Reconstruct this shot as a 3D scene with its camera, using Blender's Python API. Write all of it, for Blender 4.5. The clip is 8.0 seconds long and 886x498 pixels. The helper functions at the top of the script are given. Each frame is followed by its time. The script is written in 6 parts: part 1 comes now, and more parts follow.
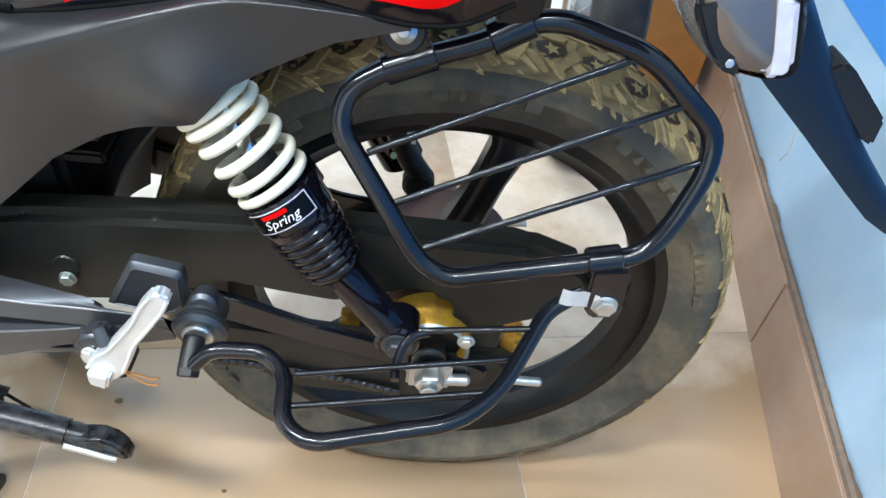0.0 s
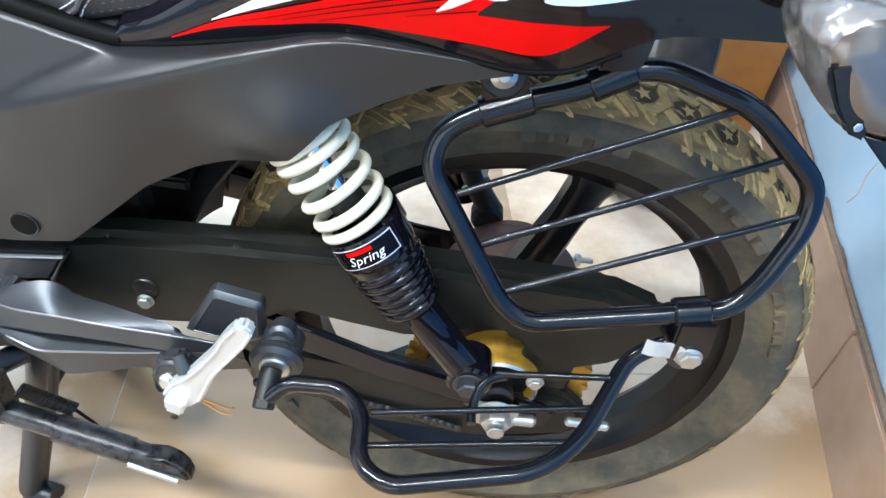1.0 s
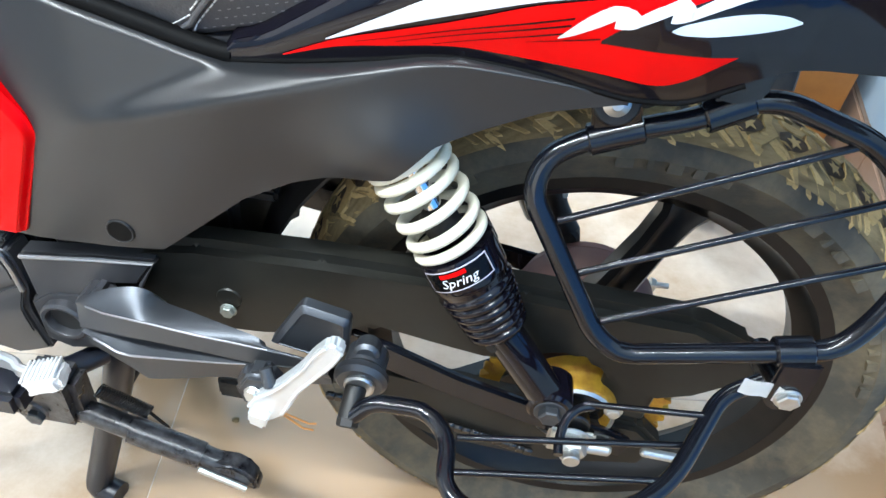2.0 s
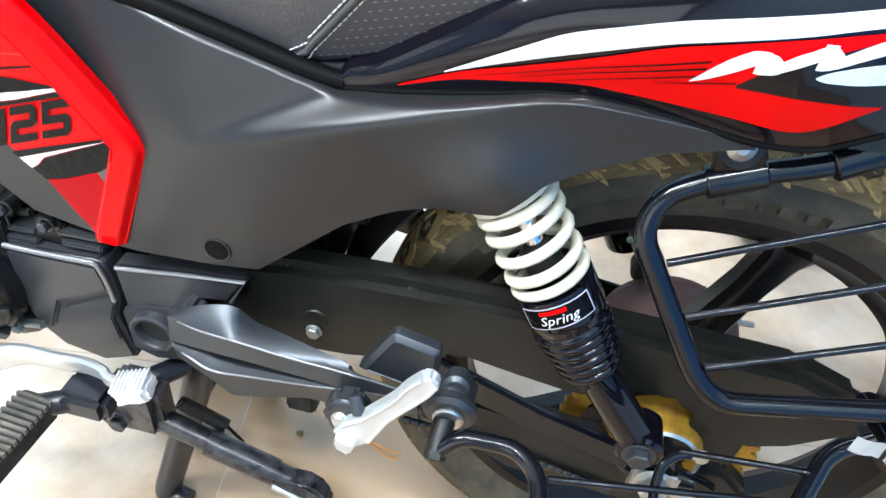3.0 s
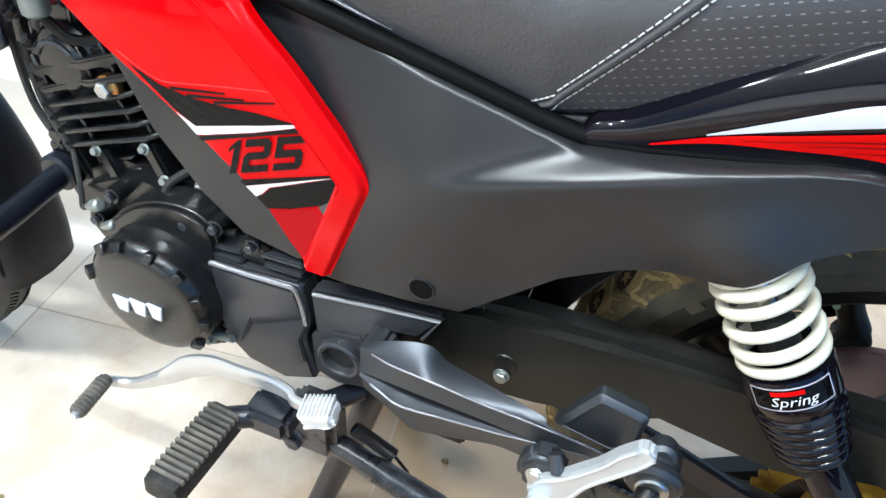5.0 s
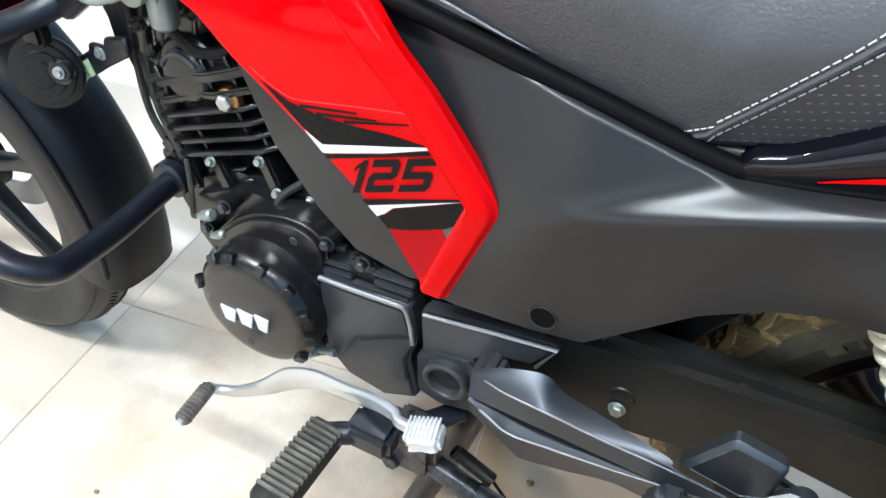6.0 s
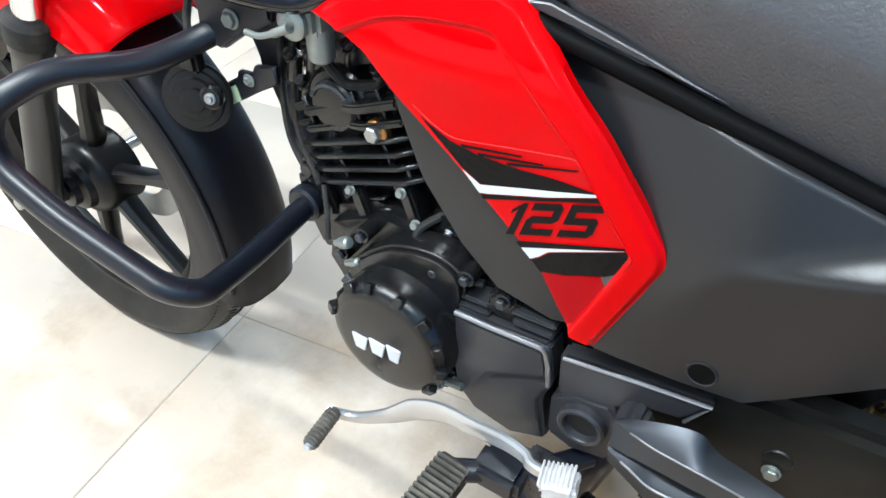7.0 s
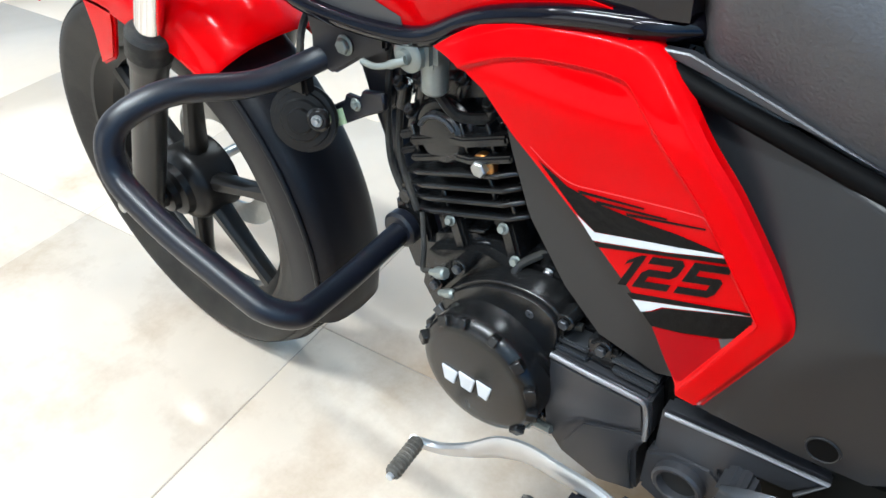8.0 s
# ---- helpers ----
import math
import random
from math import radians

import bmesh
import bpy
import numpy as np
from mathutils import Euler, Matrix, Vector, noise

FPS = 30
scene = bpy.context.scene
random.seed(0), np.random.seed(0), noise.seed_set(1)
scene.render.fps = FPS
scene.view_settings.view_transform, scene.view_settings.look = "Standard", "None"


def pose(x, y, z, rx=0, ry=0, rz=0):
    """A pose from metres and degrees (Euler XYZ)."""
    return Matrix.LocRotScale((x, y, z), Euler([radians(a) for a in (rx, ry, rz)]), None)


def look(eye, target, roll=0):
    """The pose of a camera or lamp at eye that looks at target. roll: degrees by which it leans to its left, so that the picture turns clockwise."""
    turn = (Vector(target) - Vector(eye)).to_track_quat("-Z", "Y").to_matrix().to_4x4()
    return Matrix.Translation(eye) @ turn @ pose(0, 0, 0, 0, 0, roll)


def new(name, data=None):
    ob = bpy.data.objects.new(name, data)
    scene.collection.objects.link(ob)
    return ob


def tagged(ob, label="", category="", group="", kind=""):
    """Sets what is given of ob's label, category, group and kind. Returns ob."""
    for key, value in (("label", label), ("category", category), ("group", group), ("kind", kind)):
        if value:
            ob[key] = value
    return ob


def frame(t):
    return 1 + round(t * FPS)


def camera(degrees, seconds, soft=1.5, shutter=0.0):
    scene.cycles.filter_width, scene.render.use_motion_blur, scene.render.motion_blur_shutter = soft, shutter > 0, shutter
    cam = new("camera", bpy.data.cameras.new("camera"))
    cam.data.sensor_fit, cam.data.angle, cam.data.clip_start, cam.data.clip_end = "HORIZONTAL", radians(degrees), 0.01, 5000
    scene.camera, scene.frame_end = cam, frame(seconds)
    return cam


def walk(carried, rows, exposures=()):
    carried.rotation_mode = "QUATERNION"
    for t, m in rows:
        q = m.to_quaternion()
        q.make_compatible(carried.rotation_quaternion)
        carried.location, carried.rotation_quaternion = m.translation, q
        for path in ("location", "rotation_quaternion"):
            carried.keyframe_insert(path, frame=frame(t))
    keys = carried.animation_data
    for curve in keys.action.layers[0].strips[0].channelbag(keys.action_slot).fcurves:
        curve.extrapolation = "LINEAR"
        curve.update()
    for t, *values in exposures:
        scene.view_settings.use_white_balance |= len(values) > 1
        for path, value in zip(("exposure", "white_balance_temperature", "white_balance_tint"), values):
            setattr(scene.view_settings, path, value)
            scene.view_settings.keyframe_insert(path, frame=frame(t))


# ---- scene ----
from mathutils import geometry

cam = camera(64.5, 8.0)
PATH = [
    (0, (-0.049, -0.538, 0.83), (0.077, 0.941, -0.511), 7.9),
    (0.5, (-0.067, -0.529, 0.833), (0.017, 0.964, -0.495), 7.8),
    (1, (-0.088, -0.522, 0.836), (-0.059, 0.983, -0.481), 7.9),
    (1.5, (-0.109, -0.516, 0.836), (-0.126, 0.988, -0.483), 7.9),
    (3, (-0.176, -0.501, 0.84), (-0.371, 0.997, -0.47), 7.4),
    (3.5, (-0.196, -0.494, 0.841), (-0.45, 0.997, -0.467), 6.9),
    (4, (-0.225, -0.491, 0.845), (-0.569, 0.974, -0.472), 5.8),
    (4.5, (-0.244, -0.496, 0.846), (-0.654, 0.959, -0.464), 5.3),
    (6, (-0.324, -0.495, 0.847), (-0.935, 0.881, -0.469), 3.2),
    (6.5, (-0.358, -0.499, 0.852), (-1.049, 0.844, -0.458), 2.1),
    (7, (-0.39, -0.502, 0.857), (-1.187, 0.788, -0.446), 0.7),
    (7.5, (-0.412, -0.501, 0.864), (-1.29, 0.743, -0.433), 0.1),
    (8, (-0.431, -0.499, 0.869), (-1.384, 0.695, -0.421), -0.0),
]
walk(cam, [(t, look(eye, target, roll)) for t, eye, target, roll in PATH], [(0, -0.16), (1.5, 0.02), (3.5, -0.10), (4.5, -0.23), (6.5, -0.45), (8, -0.65)])

# ---- light: daylight through the big front opening, added south daylight, two ceiling tubes ----
world = bpy.data.worlds.new("world")
scene.world = world
world.use_nodes = True
sky = world.node_tree.nodes.new("ShaderNodeTexSky")
sky.sky_type = "NISHITA"
sky.sun_disc = False
sky.sun_elevation, sky.sun_rotation = radians(50), radians(200)
world.node_tree.links.new(sky.outputs[0], world.node_tree.nodes["Background"].inputs[0])
world.node_tree.nodes["Background"].inputs[1].default_value = 0.12


def area_lamp(name, loc, target, sx, sy, watts, color):
    data = bpy.data.lights.new(name, "AREA")
    data.shape, data.size, data.size_y, data.energy, data.color = "RECTANGLE", sx, sy, watts, color
    ob = new(name, data)
    ob.matrix_world = look(loc, target)
    return ob


area_lamp("daylight_opening", (-3.9, -0.6, 1.25), (0, -0.6, 0.9), 2.4, 2.2, 26, (0.92, 0.97, 1.0))
# added lamp in an unseen south opening, brightens the bike's near side
area_lamp("added_south_daylight", (-1.95, -4.40, 1.25), (-1.3, 0, 0.7), 3.1, 2.2, 46, (0.88, 0.95, 1.0))
area_lamp("tube_light_near", (-1.45, -1.05, 2.62), (-1.45, -1.05, 0), 1.2, 0.06, 128, (0.835, 0.94, 1.0))
area_lamp("tube_light_rear", (-0.08, -1.35, 2.62), (-0.08, -1.35, 0), 1.2, 0.06, 52, (0.865, 0.95, 1.0))
area_lamp("tube_light_far", (-1.3, 1.0, 2.62), (-1.3, 1.0, 0), 1.2, 0.06, 38, (0.835, 0.94, 1.0))
for bulb_loc in ((-0.55, -1.75, 2.35), (-2.3, -0.55, 2.45)):
    data = bpy.data.lights.new("led_bulb_light", "POINT")
    data.energy, data.shadow_soft_size, data.color = 22, 0.04, (0.92, 0.96, 1.0)
    new("led_bulb_light", data).location = bulb_loc


# ---- materials ----
def material(name, color, rough=0.5, metal=0.0, var=0.12, scale=40.0, bump=0.0, bump_scale=400.0, coat=0.0,
             dust=None, dust_amount=0.0, dust_scale=12.0, rough_var=0.1, spec=0.5, tint=None):
    m = bpy.data.materials.new(name)
    m.use_nodes = True
    nt = m.node_tree
    n, l = nt.nodes, nt.links
    b = n["Principled BSDF"]
    b.inputs["Metallic"].default_value = metal
    b.inputs["Specular IOR Level"].default_value = spec
    b.inputs["Coat Weight"].default_value = coat
    if tint:
        b.inputs["Specular Tint"].default_value = (*tint, 1)
    b.inputs["Coat Roughness"].default_value = 0.04
    tc = n.new("ShaderNodeTexCoord")
    fine = n.new("ShaderNodeTexNoise")
    fine.inputs["Scale"].default_value = scale
    fine.inputs["Detail"].default_value = 6
    l.new(tc.outputs["Object"], fine.inputs["Vector"])
    broad = n.new("ShaderNodeTexNoise")
    broad.inputs["Scale"].default_value = dust_scale
    broad.inputs["Detail"].default_value = 8
    broad.inputs["Roughness"].default_value = 0.65
    l.new(tc.outputs["Object"], broad.inputs["Vector"])
    mix = n.new("ShaderNodeMix")
    mix.data_type = "RGBA"
    mix.inputs[6].default_value = (*[c * (1 - var) for c in color], 1)
    mix.inputs[7].default_value = (*[min(1, c * (1 + var)) for c in color], 1)
    l.new(fine.outputs["Fac"], mix.inputs[0])
    out = mix.outputs[2]
    if dust:
        ramp = n.new("ShaderNodeMapRange")
        ramp.inputs[1].default_value, ramp.inputs[2].default_value = 0.42, 0.68
        ramp.inputs[3].default_value, ramp.inputs[4].default_value = 0.0, dust_amount
        l.new(broad.outputs["Fac"], ramp.inputs[0])
        mix2 = n.new("ShaderNodeMix")
        mix2.data_type = "RGBA"
        mix2.inputs[7].default_value = (*dust, 1)
        l.new(out, mix2.inputs[6])
        l.new(ramp.outputs[0], mix2.inputs[0])
        out = mix2.outputs[2]
    l.new(out, b.inputs["Base Color"])
    rr = n.new("ShaderNodeMapRange")
    rr.inputs[3].default_value, rr.inputs[4].default_value = max(0.02, rough * (1 - rough_var)), min(1, rough * (1 + rough_var))
    l.new(broad.outputs["Fac"], rr.inputs[0])
    l.new(rr.outputs[0], b.inputs["Roughness"])
    if bump:
        grain = n.new("ShaderNodeTexNoise")
        grain.inputs["Scale"].default_value = bump_scale
        grain.inputs["Detail"].default_value = 3
        l.new(tc.outputs["Object"], grain.inputs["Vector"])
        bp = n.new("ShaderNodeBump")
        bp.inputs["Strength"].default_value = bump
        bp.inputs["Distance"].default_value = 0.001
        l.new(grain.outputs["Fac"], bp.inputs["Height"])
        l.new(bp.outputs[0], b.inputs["Normal"])
    return m


DUST = (0.30, 0.23, 0.14)
M_PANEL = material("matte_grey_plastic", (0.015, 0.0157, 0.0172), 0.29, spec=0.45, var=0.06, scale=9, bump=0.10, bump_scale=1500, rough_var=0.10)
M_BLACKP = material("matte_black_plastic", (0.007, 0.007, 0.0075), 0.45, spec=0.35, var=0.15, scale=20, bump=0.1, bump_scale=900, dust=DUST, dust_amount=0.02)
M_CASE = material("chain_case_paint", (0.0095, 0.0098, 0.0090), 0.34, spec=0.24, var=0.15, scale=12, bump=0.05, bump_scale=700, dust=(0.040, 0.038, 0.030), dust_amount=0.28, dust_scale=7)
M_GLOSS = material("gloss_black_paint", (0.0035, 0.003, 0.006), 0.07, var=0.2, scale=6, spec=0.40)
M_TUBE = material("black_enamel_tube", (0.004, 0.0047, 0.0075), 0.14, spec=0.45, var=0.2, scale=30, bump=0.03, bump_scale=250)
M_BAR = material("satin_black_bar", (0.006, 0.0075, 0.013), 0.34, var=0.2, scale=30, bump=0.05, bump_scale=600)
M_RED = material("gloss_red_paint", (0.64, 0.0004, 0.002), 0.055, var=0.03, scale=8, spec=0.25, tint=(1.0, 0.30, 0.32))
M_REDV = material("red_decal_vinyl", (0.72, 0.001, 0.002), 0.25, spec=0.25, var=0.04, scale=8, tint=(1.0, 0.4, 0.4))
M_REDD = material("deep_red_decal_vinyl", (0.38, 0.0005, 0.004), 0.14, spec=0.14, var=0.05, scale=8, tint=(1.0, 0.4, 0.4))
M_REDF = material("clear_film_edge", (0.66, 0.025, 0.03), 0.3, spec=0.4, var=0.05, scale=20)
M_WHITEV = material("white_decal_vinyl", (0.66, 0.67, 0.69), 0.3, var=0.03, scale=20)
M_BLUEV = material("pale_blue_decal_vinyl", (0.55, 0.66, 0.78), 0.3, var=0.03, scale=20)
M_BLACKV = material("black_decal_vinyl", (0.003, 0.003, 0.0035), 0.08, spec=0.13, var=0.2, scale=50, bump=0.8, bump_scale=170)
M_GREYV = material("dark_grey_decal_vinyl", (0.06, 0.06, 0.062), 0.35, var=0.1, scale=50)
# lighter grey that paints highlights along casting edges
M_EDGE_GLINT = material("edge_glint_grey", (0.30, 0.31, 0.335), 0.30, metal=0.9, var=0.12, scale=30, bump=0.08, bump_scale=900)
M_GREYC = material("dark_grey_casting", (0.070, 0.076, 0.086), 0.41, metal=0.75, var=0.12, scale=30, bump=0.08, bump_scale=800)
M_GAP = material("dull_gap_black", (0.002, 0.002, 0.0022), 0.6, spec=0.10, var=0.2, scale=60)
M_ENGINE = material("engine_black", (0.0068, 0.0070, 0.0076), 0.25, spec=0.5, var=0.25, scale=45, bump=0.14, bump_scale=500, dust=(0.034, 0.033, 0.031), dust_amount=0.20, dust_scale=24, rough_var=0.35)
M_FORK = material("dark_fork_paint", (0.020, 0.020, 0.020), 0.33, metal=0.3, var=0.15, scale=30)
M_COVER = material("satin_dark_grey_cover", (0.054, 0.055, 0.061), 0.32, metal=0.45, var=0.12, scale=24, bump=0.08, bump_scale=700)
M_POLISH = material("polished_aluminium", (0.62, 0.63, 0.64), 0.32, metal=0.80, var=0.08, scale=60, bump=0.05, bump_scale=500)
M_ALU = material("bright_cast_aluminium", (0.64, 0.66, 0.67), 0.34, metal=0.55, var=0.1, scale=60, bump=0.12, bump_scale=500)
M_TAP = material("dull_grey_zinc", (0.30, 0.33, 0.31), 0.42, metal=0.7, var=0.2, scale=90, bump=0.1, bump_scale=500)
M_ZINC = material("zinc_plated_steel", (0.50, 0.51, 0.50), 0.32, metal=0.9, var=0.15, scale=120, bump=0.1, bump_scale=600)
M_CHROME = material("chrome", (0.8, 0.8, 0.82), 0.08, metal=1.0, var=0.05, scale=60)
M_GOLD = material("gold_zinc_plate", (0.58, 0.33, 0.035), 0.45, metal=0.6, var=0.35, scale=70, bump=0.1, bump_scale=400, dust=(0.30, 0.10, 0.03), dust_amount=0.75, dust_scale=45)
M_SCUFF = material("scuffed_black_steel", (0.008, 0.008, 0.010), 0.28, spec=0.5, var=0.3, scale=60, bump=0.15, bump_scale=350, dust=(0.22, 0.22, 0.23), dust_amount=0.22, dust_scale=90)
M_COPPER = material("heat_tinted_brass", (0.62, 0.27, 0.08), 0.3, metal=0.9, var=0.2, scale=100)
M_SPRING = material("cream_spring_paint", (0.70, 0.66, 0.53), 0.35, var=0.06, scale=60, bump=0.04, bump_scale=400, dust=(0.4, 0.36, 0.28), dust_amount=0.15)
M_RUBBER = material("black_rubber", (0.014, 0.014, 0.014), 0.65, spec=0.3, var=0.2, scale=60, bump=0.2, bump_scale=500, dust=(0.12, 0.11, 0.09), dust_amount=0.35, dust_scale=40)
M_PEG = material("worn_dusty_rubber", (0.075, 0.068, 0.058), 0.6, var=0.3, scale=80, bump=0.2, bump_scale=500, dust=(0.24, 0.21, 0.17), dust_amount=0.7, dust_scale=30)
M_TYRE = material("dusty_tyre_rubber", (0.050, 0.046, 0.036), 0.75, var=0.3, scale=60, bump=0.3, bump_scale=350, dust=(0.17, 0.135, 0.080), dust_amount=0.85, dust_scale=14)
M_TREAD = material("muddy_tread_rubber", (0.52, 0.355, 0.150), 0.9, var=0.45, scale=110, bump=0.8, bump_scale=300, dust=(0.13, 0.098, 0.050), dust_amount=0.6, dust_scale=40)
M_POCKET = material("dark_brown_tread_pocket", (0.050, 0.033, 0.020), 0.85, var=0.4, scale=120, bump=0.4, bump_scale=300)
M_MUD = material("dried_mud", (0.20, 0.142, 0.068), 0.95, var=0.6, scale=90, bump=0.7, bump_scale=260, dust=(0.30, 0.23, 0.115), dust_amount=0.5, dust_scale=40)
M_FTYRE = material("front_tyre_rubber", (0.007, 0.007, 0.0075), 0.5, spec=0.35, var=0.3, scale=60, bump=0.25, bump_scale=350, dust=(0.11, 0.10, 0.08), dust_amount=0.24, dust_scale=11)
M_RIM = material("black_alloy", (0.005, 0.005, 0.0055), 0.30, spec=0.28, var=0.2, scale=30, bump=0.05, bump_scale=500, dust=(0.08, 0.065, 0.042), dust_amount=0.08, dust_scale=16)
M_SEAT = material("grained_seat_vinyl", (0.065, 0.064, 0.068), 0.42, var=0.1, scale=90, bump=0.5, bump_scale=420)
M_SEATP = material("perforated_seat_vinyl", (0.052, 0.051, 0.055), 0.45, var=0.1, scale=90, bump=0.3, bump_scale=420)
M_PERF = material("pale_perforation", (0.20, 0.195, 0.20), 0.7, var=0.2, scale=200)
M_STITCH = material("white_thread", (0.55, 0.54, 0.53), 0.8, var=0.1, scale=300)
M_PAPER = material("white_paper_tag", (0.8, 0.8, 0.78), 0.6, var=0.06, scale=60)
M_FOIL = material("crumpled_silver_tape", (0.78, 0.78, 0.78), 0.35, metal=0.35, var=0.15, scale=160, bump=0.6, bump_scale=260)
# black for cords, and for discs that paint the shade in holes
M_DARK = material("dull_black_and_hole_shade", (0.008, 0.008, 0.008), 0.7, var=0.2, scale=30)
M_GREEN = material("pale_green_sticker", (0.55, 0.72, 0.45), 0.4, var=0.06, scale=60)
M_NAVY = material("blue_black_mudguard_plastic", (0.006, 0.010, 0.019), 0.35, spec=0.35, var=0.1, scale=20)
M_WOOD = material("orange_wood_board", (0.34, 0.14, 0.035), 0.45, var=0.25, scale=18, bump=0.1, bump_scale=120, dust=(0.2, 0.08, 0.02), dust_amount=0.4, dust_scale=8)
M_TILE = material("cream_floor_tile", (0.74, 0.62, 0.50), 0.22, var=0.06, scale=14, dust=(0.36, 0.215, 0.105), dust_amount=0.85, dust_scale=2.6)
# the tiles share one place-wide pattern of stains, browner towards the rear and near side
nt = M_TILE.node_tree
geo = nt.nodes.new("ShaderNodeNewGeometry")
for node in list(nt.nodes):
    if node.type == "TEX_NOISE":
        nt.links.new(geo.outputs["Position"], node.inputs["Vector"])
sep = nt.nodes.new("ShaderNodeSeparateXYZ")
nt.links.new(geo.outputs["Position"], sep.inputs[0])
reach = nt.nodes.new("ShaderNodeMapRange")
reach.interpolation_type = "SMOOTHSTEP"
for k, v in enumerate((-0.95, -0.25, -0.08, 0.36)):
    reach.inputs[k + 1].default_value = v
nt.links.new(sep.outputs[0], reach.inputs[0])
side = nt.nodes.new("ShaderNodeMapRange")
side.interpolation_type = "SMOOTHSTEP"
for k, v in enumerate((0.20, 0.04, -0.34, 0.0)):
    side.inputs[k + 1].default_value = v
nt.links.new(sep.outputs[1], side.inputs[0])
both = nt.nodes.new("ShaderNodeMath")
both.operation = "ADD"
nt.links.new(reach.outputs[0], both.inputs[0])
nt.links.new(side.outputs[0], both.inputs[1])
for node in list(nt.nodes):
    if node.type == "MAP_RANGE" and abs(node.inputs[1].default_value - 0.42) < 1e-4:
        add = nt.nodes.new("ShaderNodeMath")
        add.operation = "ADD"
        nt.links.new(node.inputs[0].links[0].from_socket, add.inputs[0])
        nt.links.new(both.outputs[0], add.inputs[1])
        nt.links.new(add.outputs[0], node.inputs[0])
M_GROUT = material("brown_grout", (0.45, 0.37, 0.30), 0.8, var=0.2, scale=60)
M_GRIME = material("brown_wall_grime", (0.20, 0.145, 0.11), 0.9, var=0.4, scale=90)
M_SKIRT = material("pinkish_skirting_tile", (0.39, 0.270, 0.205), 0.35, var=0.08, scale=8, dust=(0.30, 0.17, 0.09), dust_amount=0.6, dust_scale=6)
M_WALL = material("pale_blue_wall_paint", (0.36, 0.54, 0.72), 0.6, var=0.06, scale=12, bump=0.25, bump_scale=60, dust=(0.50, 0.60, 0.68), dust_amount=0.6, dust_scale=3)
M_WALLB = material("beige_wall_paint", (0.36, 0.345, 0.30), 0.7, var=0.06, scale=8, bump=0.2, bump_scale=60)
M_CEIL = material("white_ceiling_paint", (0.72, 0.72, 0.72), 0.7, var=0.03, scale=8, bump=0.1, bump_scale=80)

M_WALLD = material("bright_blue_wall_paint", (0.05, 0.27, 0.72), 0.55, var=0.06, scale=10, bump=0.2, bump_scale=60)
M_RUST = material("rust_brown_drum", (0.085, 0.036, 0.030), 0.6, var=0.3, scale=40, bump=0.2, bump_scale=500)
M_LENS = material("pale_clear_lens", (0.50, 0.48, 0.54), 0.12, var=0.2, scale=120, coat=0.6)
M_SMOKEG = material("smoked_reflector_face", (0.17, 0.145, 0.13), 0.20, metal=0.6, var=0.15, scale=60, coat=0.4)
M_FLAP = material("blue_black_flap", (0.0045, 0.005, 0.0075), 0.42, spec=0.3, var=0.15, scale=20, bump=0.08, bump_scale=700)
M_FILM = bpy.data.materials.new("clear_plastic_film")
M_FILM.use_nodes = True
_n, _l = M_FILM.node_tree.nodes, M_FILM.node_tree.links
_n.remove(_n["Principled BSDF"])
_clear, _gloss, _mix, _fres = _n.new("ShaderNodeBsdfTransparent"), _n.new("ShaderNodeBsdfGlossy"), _n.new("ShaderNodeMixShader"), _n.new("ShaderNodeFresnel")
_clear.inputs["Color"].default_value = (0.93, 0.93, 0.94, 1)
_gloss.inputs["Roughness"].default_value = 0.22
_fres.inputs["IOR"].default_value = 1.5
_sheen = _n.new("ShaderNodeMath")
_sheen.operation = "MULTIPLY_ADD"
_sheen.inputs[1].default_value, _sheen.inputs[2].default_value = 1.2, 0.10
_l.new(_fres.outputs[0], _sheen.inputs[0])
_l.new(_sheen.outputs[0], _mix.inputs[0])
_haze, _body = _n.new("ShaderNodeBsdfDiffuse"), _n.new("ShaderNodeMixShader")
_haze.inputs["Color"].default_value = (0.85, 0.85, 0.88, 1)
_body.inputs[0].default_value = 0.13
_l.new(_clear.outputs[0], _body.inputs[1])
_l.new(_haze.outputs[0], _body.inputs[2])
_l.new(_body.outputs[0], _mix.inputs[1])
_l.new(_gloss.outputs[0], _mix.inputs[2])
_l.new(_mix.outputs[0], _n["Material Output"].inputs["Surface"])

M_LAMP = bpy.data.materials.new("lit_tube")
M_LAMP.use_nodes = True
_b = M_LAMP.node_tree.nodes["Principled BSDF"]
_b.inputs["Emission Color"].default_value = (1.0, 0.97, 0.92, 1)
_b.inputs["Emission Strength"].default_value = 14.0


